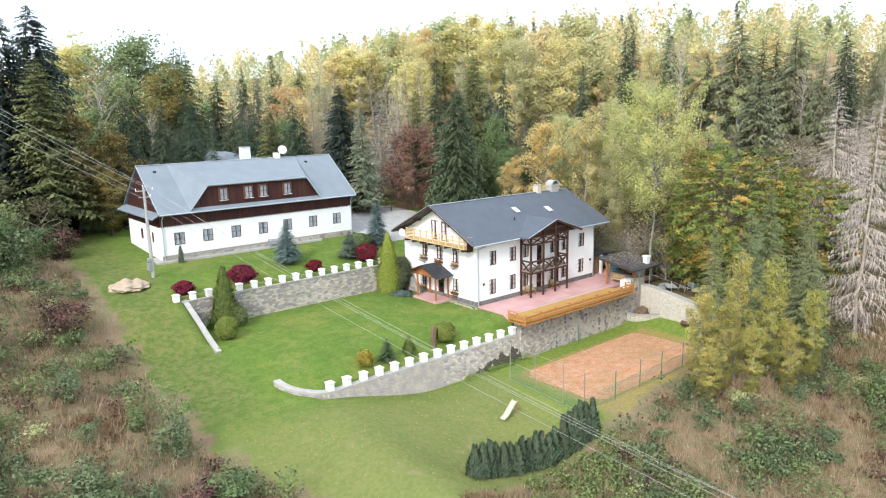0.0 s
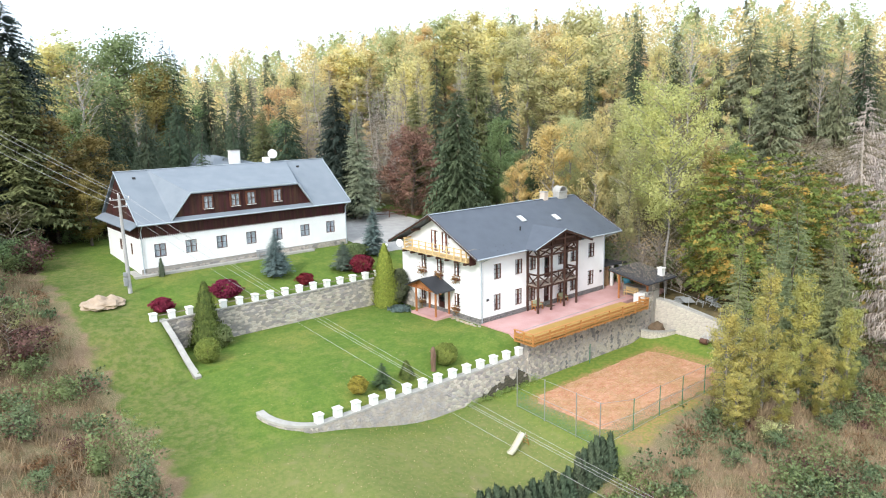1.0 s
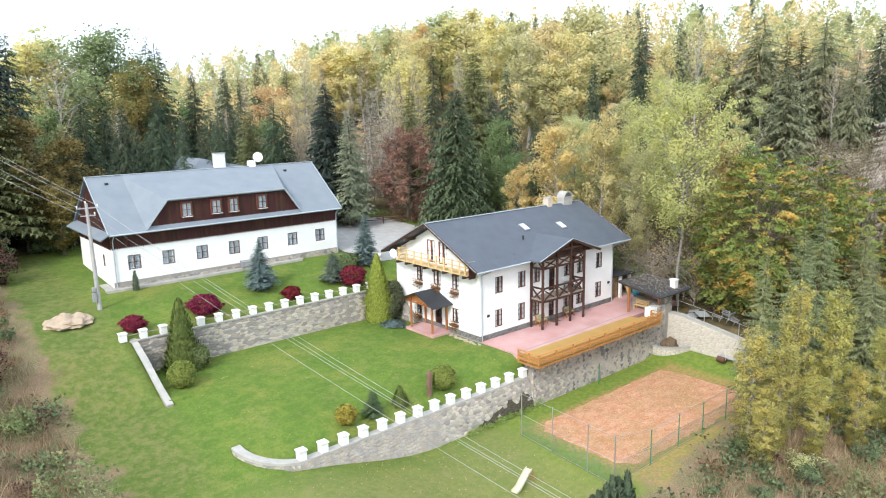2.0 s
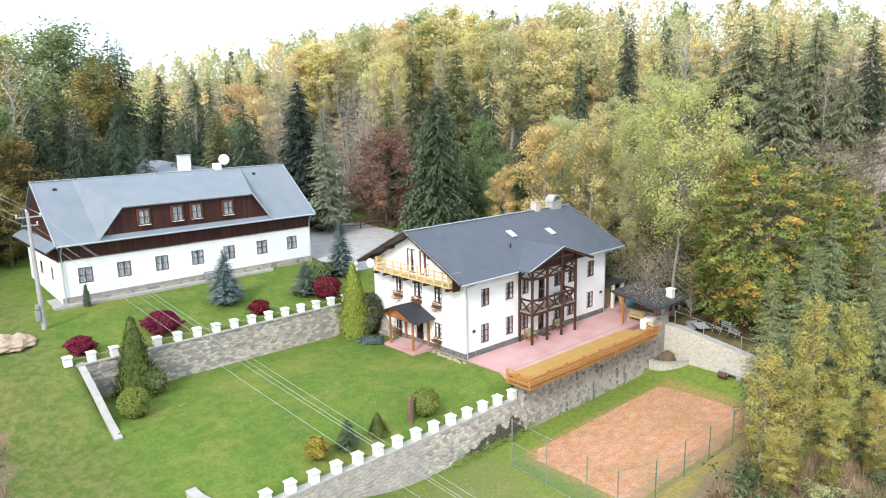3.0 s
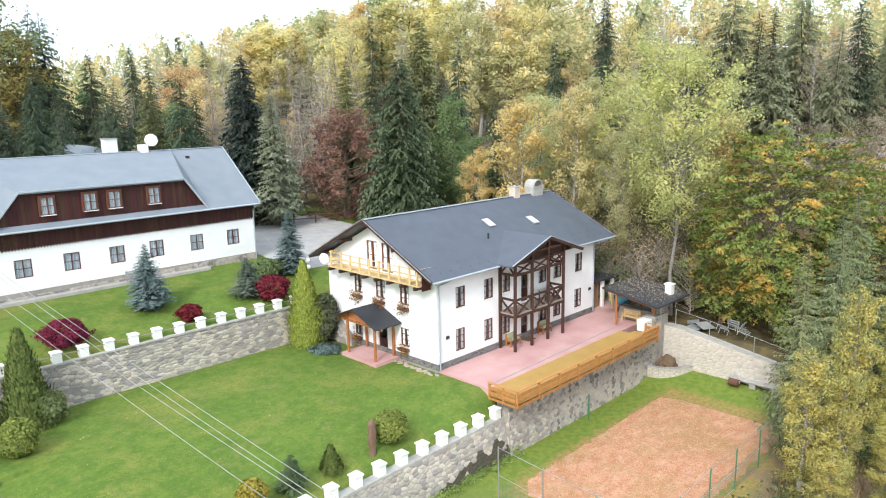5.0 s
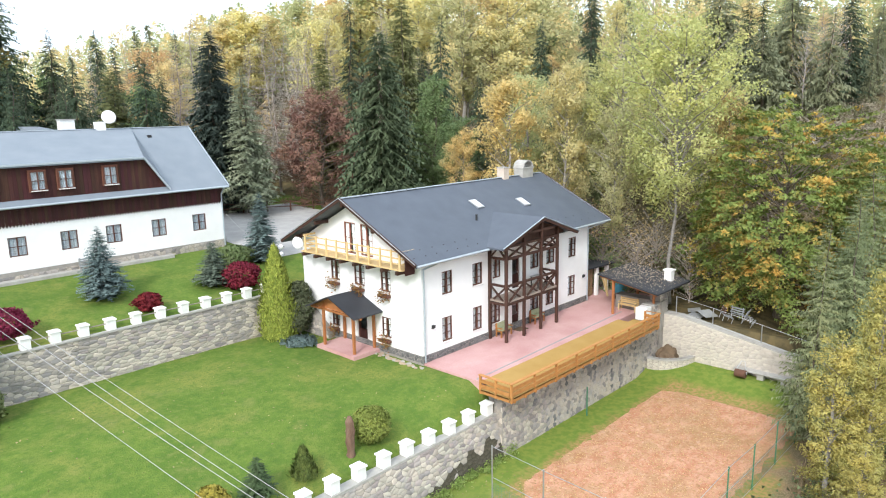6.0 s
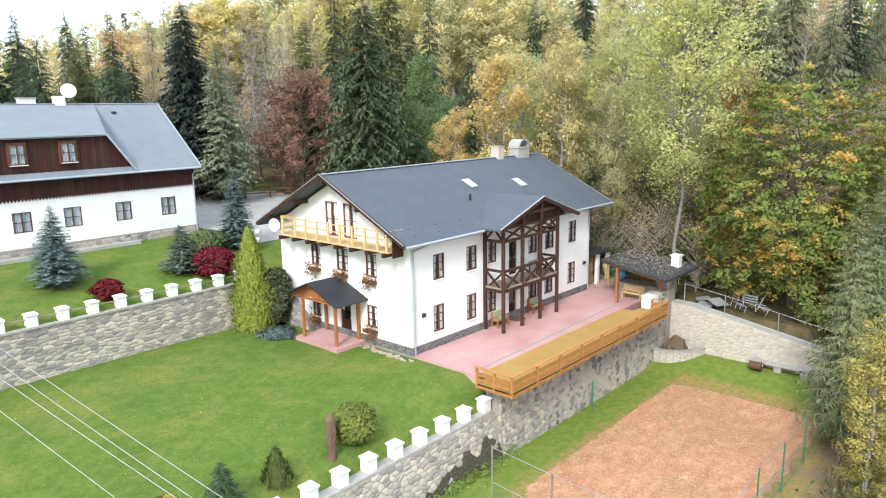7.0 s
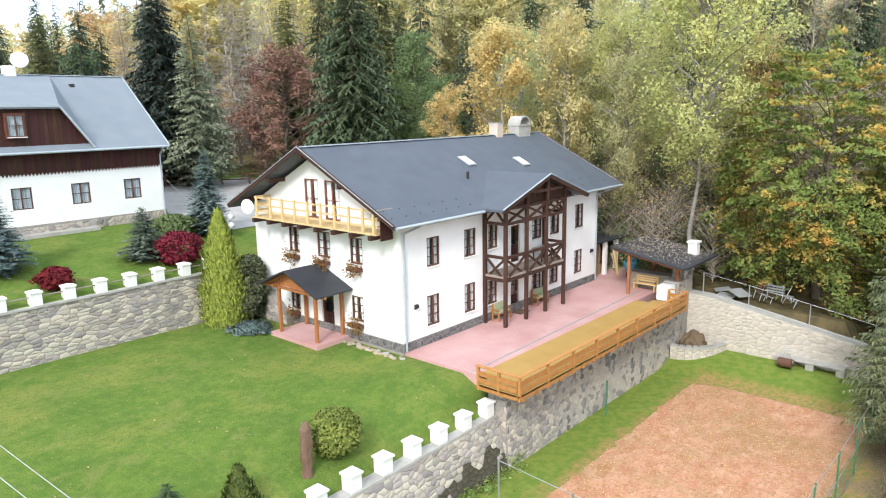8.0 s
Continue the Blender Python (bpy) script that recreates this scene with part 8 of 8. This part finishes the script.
part("handle", bm, GALV, rl)

# stacked bench frames and sheets behind the boundary wall
for k, (x, y, rz, tilt) in enumerate(((65.6, 38.6, 30, 18), (66.0, 37.2, 12, 25), (66.9, 38.0, 50, 10))):
    b = thing("garden_bench", "old steel bench frame lying behind the wall", "bench", (x, y, gz(x, y) + 0.15), "discarded bench frames")
    b.matrix_basis = pose(x, y, gz(x, y) + 0.2, tilt, 8, rz)
    for j in range(4):
        part("slat", boxes((-0.9, -0.3 + j * 0.17, 0.38, 0.9, -0.2 + j * 0.17, 0.42)), GREYSHEET, b)
    for j in range(3):
        part("back_slat", boxes((-0.9, 0.36, 0.5 + j * 0.16, 0.9, 0.4, 0.6 + j * 0.16)), GREYSHEET if k else RUST, b)
    for xx in (-0.75, 0.72):
        bm = bmesh.new()
        tube(bm, (xx, -0.28, 0.0), (xx, -0.28, 0.38), 0.022, n=6)
        tube(bm, (xx, 0.34, 0.0), (xx, 0.38, 0.98), 0.022, n=6)
        part("leg", bm, GALV, b)
for k, (x, y, rz, tl) in enumerate(((65.3, 40.6, 10, 12), (66.3, 41.2, 25, -10), (65.6, 39.9, -15, 22))):
    sh = part("metal_sheet", boxes((-0.7, -0.45, 0, 0.7, 0.45, 0.03)), GREYSHEET)
    sh.matrix_basis = pose(x, y, gz(x, y) + 0.25 + 0.1 * k, tl, 6, rz)
    tagged(sh, "grey sheet lying behind the wall", "sheet", group="discarded sheets")

# rail fence at the back of the yard
rf = thing("rail_fence", "brown wooden rail fence behind the yard", "fence", (54, 84, gz(54, 84)))
for k in range(8):
    x, y = 47.5 + k * 2.2, 85.5 - 0.9 * k
    z = gz(x, y)
    bm = bmesh.new()
    beam(bm, (x, y, z - 0.2), (x, y, z + 1.1), 0.12)
    under(rf, part("post", bm, RUST, rf))
    if k < 7:
        x2, y2 = x + 2.2, y - 0.9
        for h in (0.5, 0.95):
            bm = bmesh.new()
            beam(bm, (x, y, z + h), (x2, y2, gz(x2, y2) + h), 0.09)
            under(rf, part("rail", bm, RUST, rf))

# stony slope by the house's corner
V, F, n = [], [], 0
slope = thing("stone_ramp", "dark stone slope rising along the house corner", "garden wall", (44.9, 59, 0), kind="structure")
rs = Ramp([(0, 0.3), (3.6, 2.75)])
bm = bmesh.new()
wall(bm, sheared(44.55, 60.6, 0, -1, 0), 3.6, Ramp([(0, 2.75), (3.6, 0.3)]), [], 0.49, -0.5)
under(slope, part("core", bm, MORTAR, slope))
clad(slope, sheared(44.55, 60.6, 0, -1, 0), 3.6, lambda u: -0.1, Ramp([(0, 2.75), (3.6, 0.3)]), 0.24, 81, 60, 0, 0.02, 0.03, 1.2)

# loose flat stones along the foot of the house
rs = random.Random(12)
for k in range(22):
    y = 48.3 + k * 0.19 + rs.uniform(-0.05, 0.05)
    x = 44.72 + rs.uniform(-0.3, 0.15)
    bm = bmesh.new()
    n = rs.choice((5, 6, 7))
    rad = rs.uniform(0.09, 0.2)
    pts = [(rad * rs.uniform(0.8, 1.2) * math.cos(j * math.tau / n), rad * rs.uniform(0.7, 1.1) * math.sin(j * math.tau / n), 0.06) for j in range(n)]
    slab(bm, pts, 0.14)
    st = part("flagstone", bm, SAND if k % 3 else COPING)
    st.matrix_basis = pose(x, y, gz(x, y), rs.uniform(-6, 6), rs.uniform(-6, 6), rs.uniform(0, 360))
    tagged(st, "loose flat stone along the house foot", "stone", group="stones at the house foot")

# ---- stones of the long garden walls ----
clad(wall_b, sheared(20.7, 61.0, 1, 0, 0.04), 24.0, lambda u: -0.2, lambda u: B_TOP - 0.1, 0.2, 41, 300, 10.0, 0.012, 0.03, 2.0)
def seep(u, z):
    """Where water from the slope seeps out of the wall and blackens it."""
    return z + 0.9 * noise.noise((u * 2.6, z * 0.9, 4)) < np.interp(u, (13.4, 14.3, 15.3, 17.2, 19.6, 20.3), (-4.6, -3.75, -3.2, -2.95, -2.85, -3.1))


su, sz = np.meshgrid(np.arange(13.5, 20.2, 0.07), np.arange(-4.0, -1.7, 0.07))
cells = [(u, z) for u, z in zip(su.ravel(), sz.ravel()) if seep(u, z)]
sv = np.array([[*(ma @ Vector((u + du, -0.006, z + dz)))] for u, z in cells for du, dz in ((0, 0), (0.07, 0), (0.07, 0.07), (0, 0.07))])
under(wall_a, part("damp_mortar", raw("damp_mortar", sv, np.arange(len(sv)).reshape(-1, 4)), mat("damp_mossy_mortar", (0.03, 0.028, 0.016), (0.06, 0.06, 0.03), 3, 0.8, 0.4, fine=22), wall_a, "blackened damp mortar"))
clad(wall_a, ma, 20.3, lambda u: gz(24.9 + u, 42.3) - 0.15, lambda u: A_TOP - 0.12, 0.21, 42, 300, 11.0, 0.012, 0.03, 1.6,
     seep)
# blue-grey stones in upright streaks, more of them towards the top
clad(wall_t, mt, 18.3, lambda u: -3.95, lambda u: -0.16, 0.22, 43, 300, -1.0, 0.012, 0.03, 1.15,
     lambda u, z: noise.noise((u * 2.8, z * 0.35, 6)) > 0.36 - 0.05 * (z + 2.2), None, STONE_GREY)
clad(wall_t, sheared(45.0, 43.3, 0, -1, 0), 0.78, lambda u: -3.95, lambda u: -0.16, 0.3, 44, 0, 0, 0.012, 0.03, 1.0)
for k, (p, q) in enumerate(zip(arc, arc[1:])):
    z = A_TOP - 0.16 + 0.8 * k / 8
    clad(wall_a, sheared(q[0], q[1], p[0] - q[0], p[1] - q[1], 0.06), math.dist(p, q), lambda u: -2.2, lambda u, z=z: z, 0.28, 440 + k, 0, 0, 0.012, 0.03, 1.2)
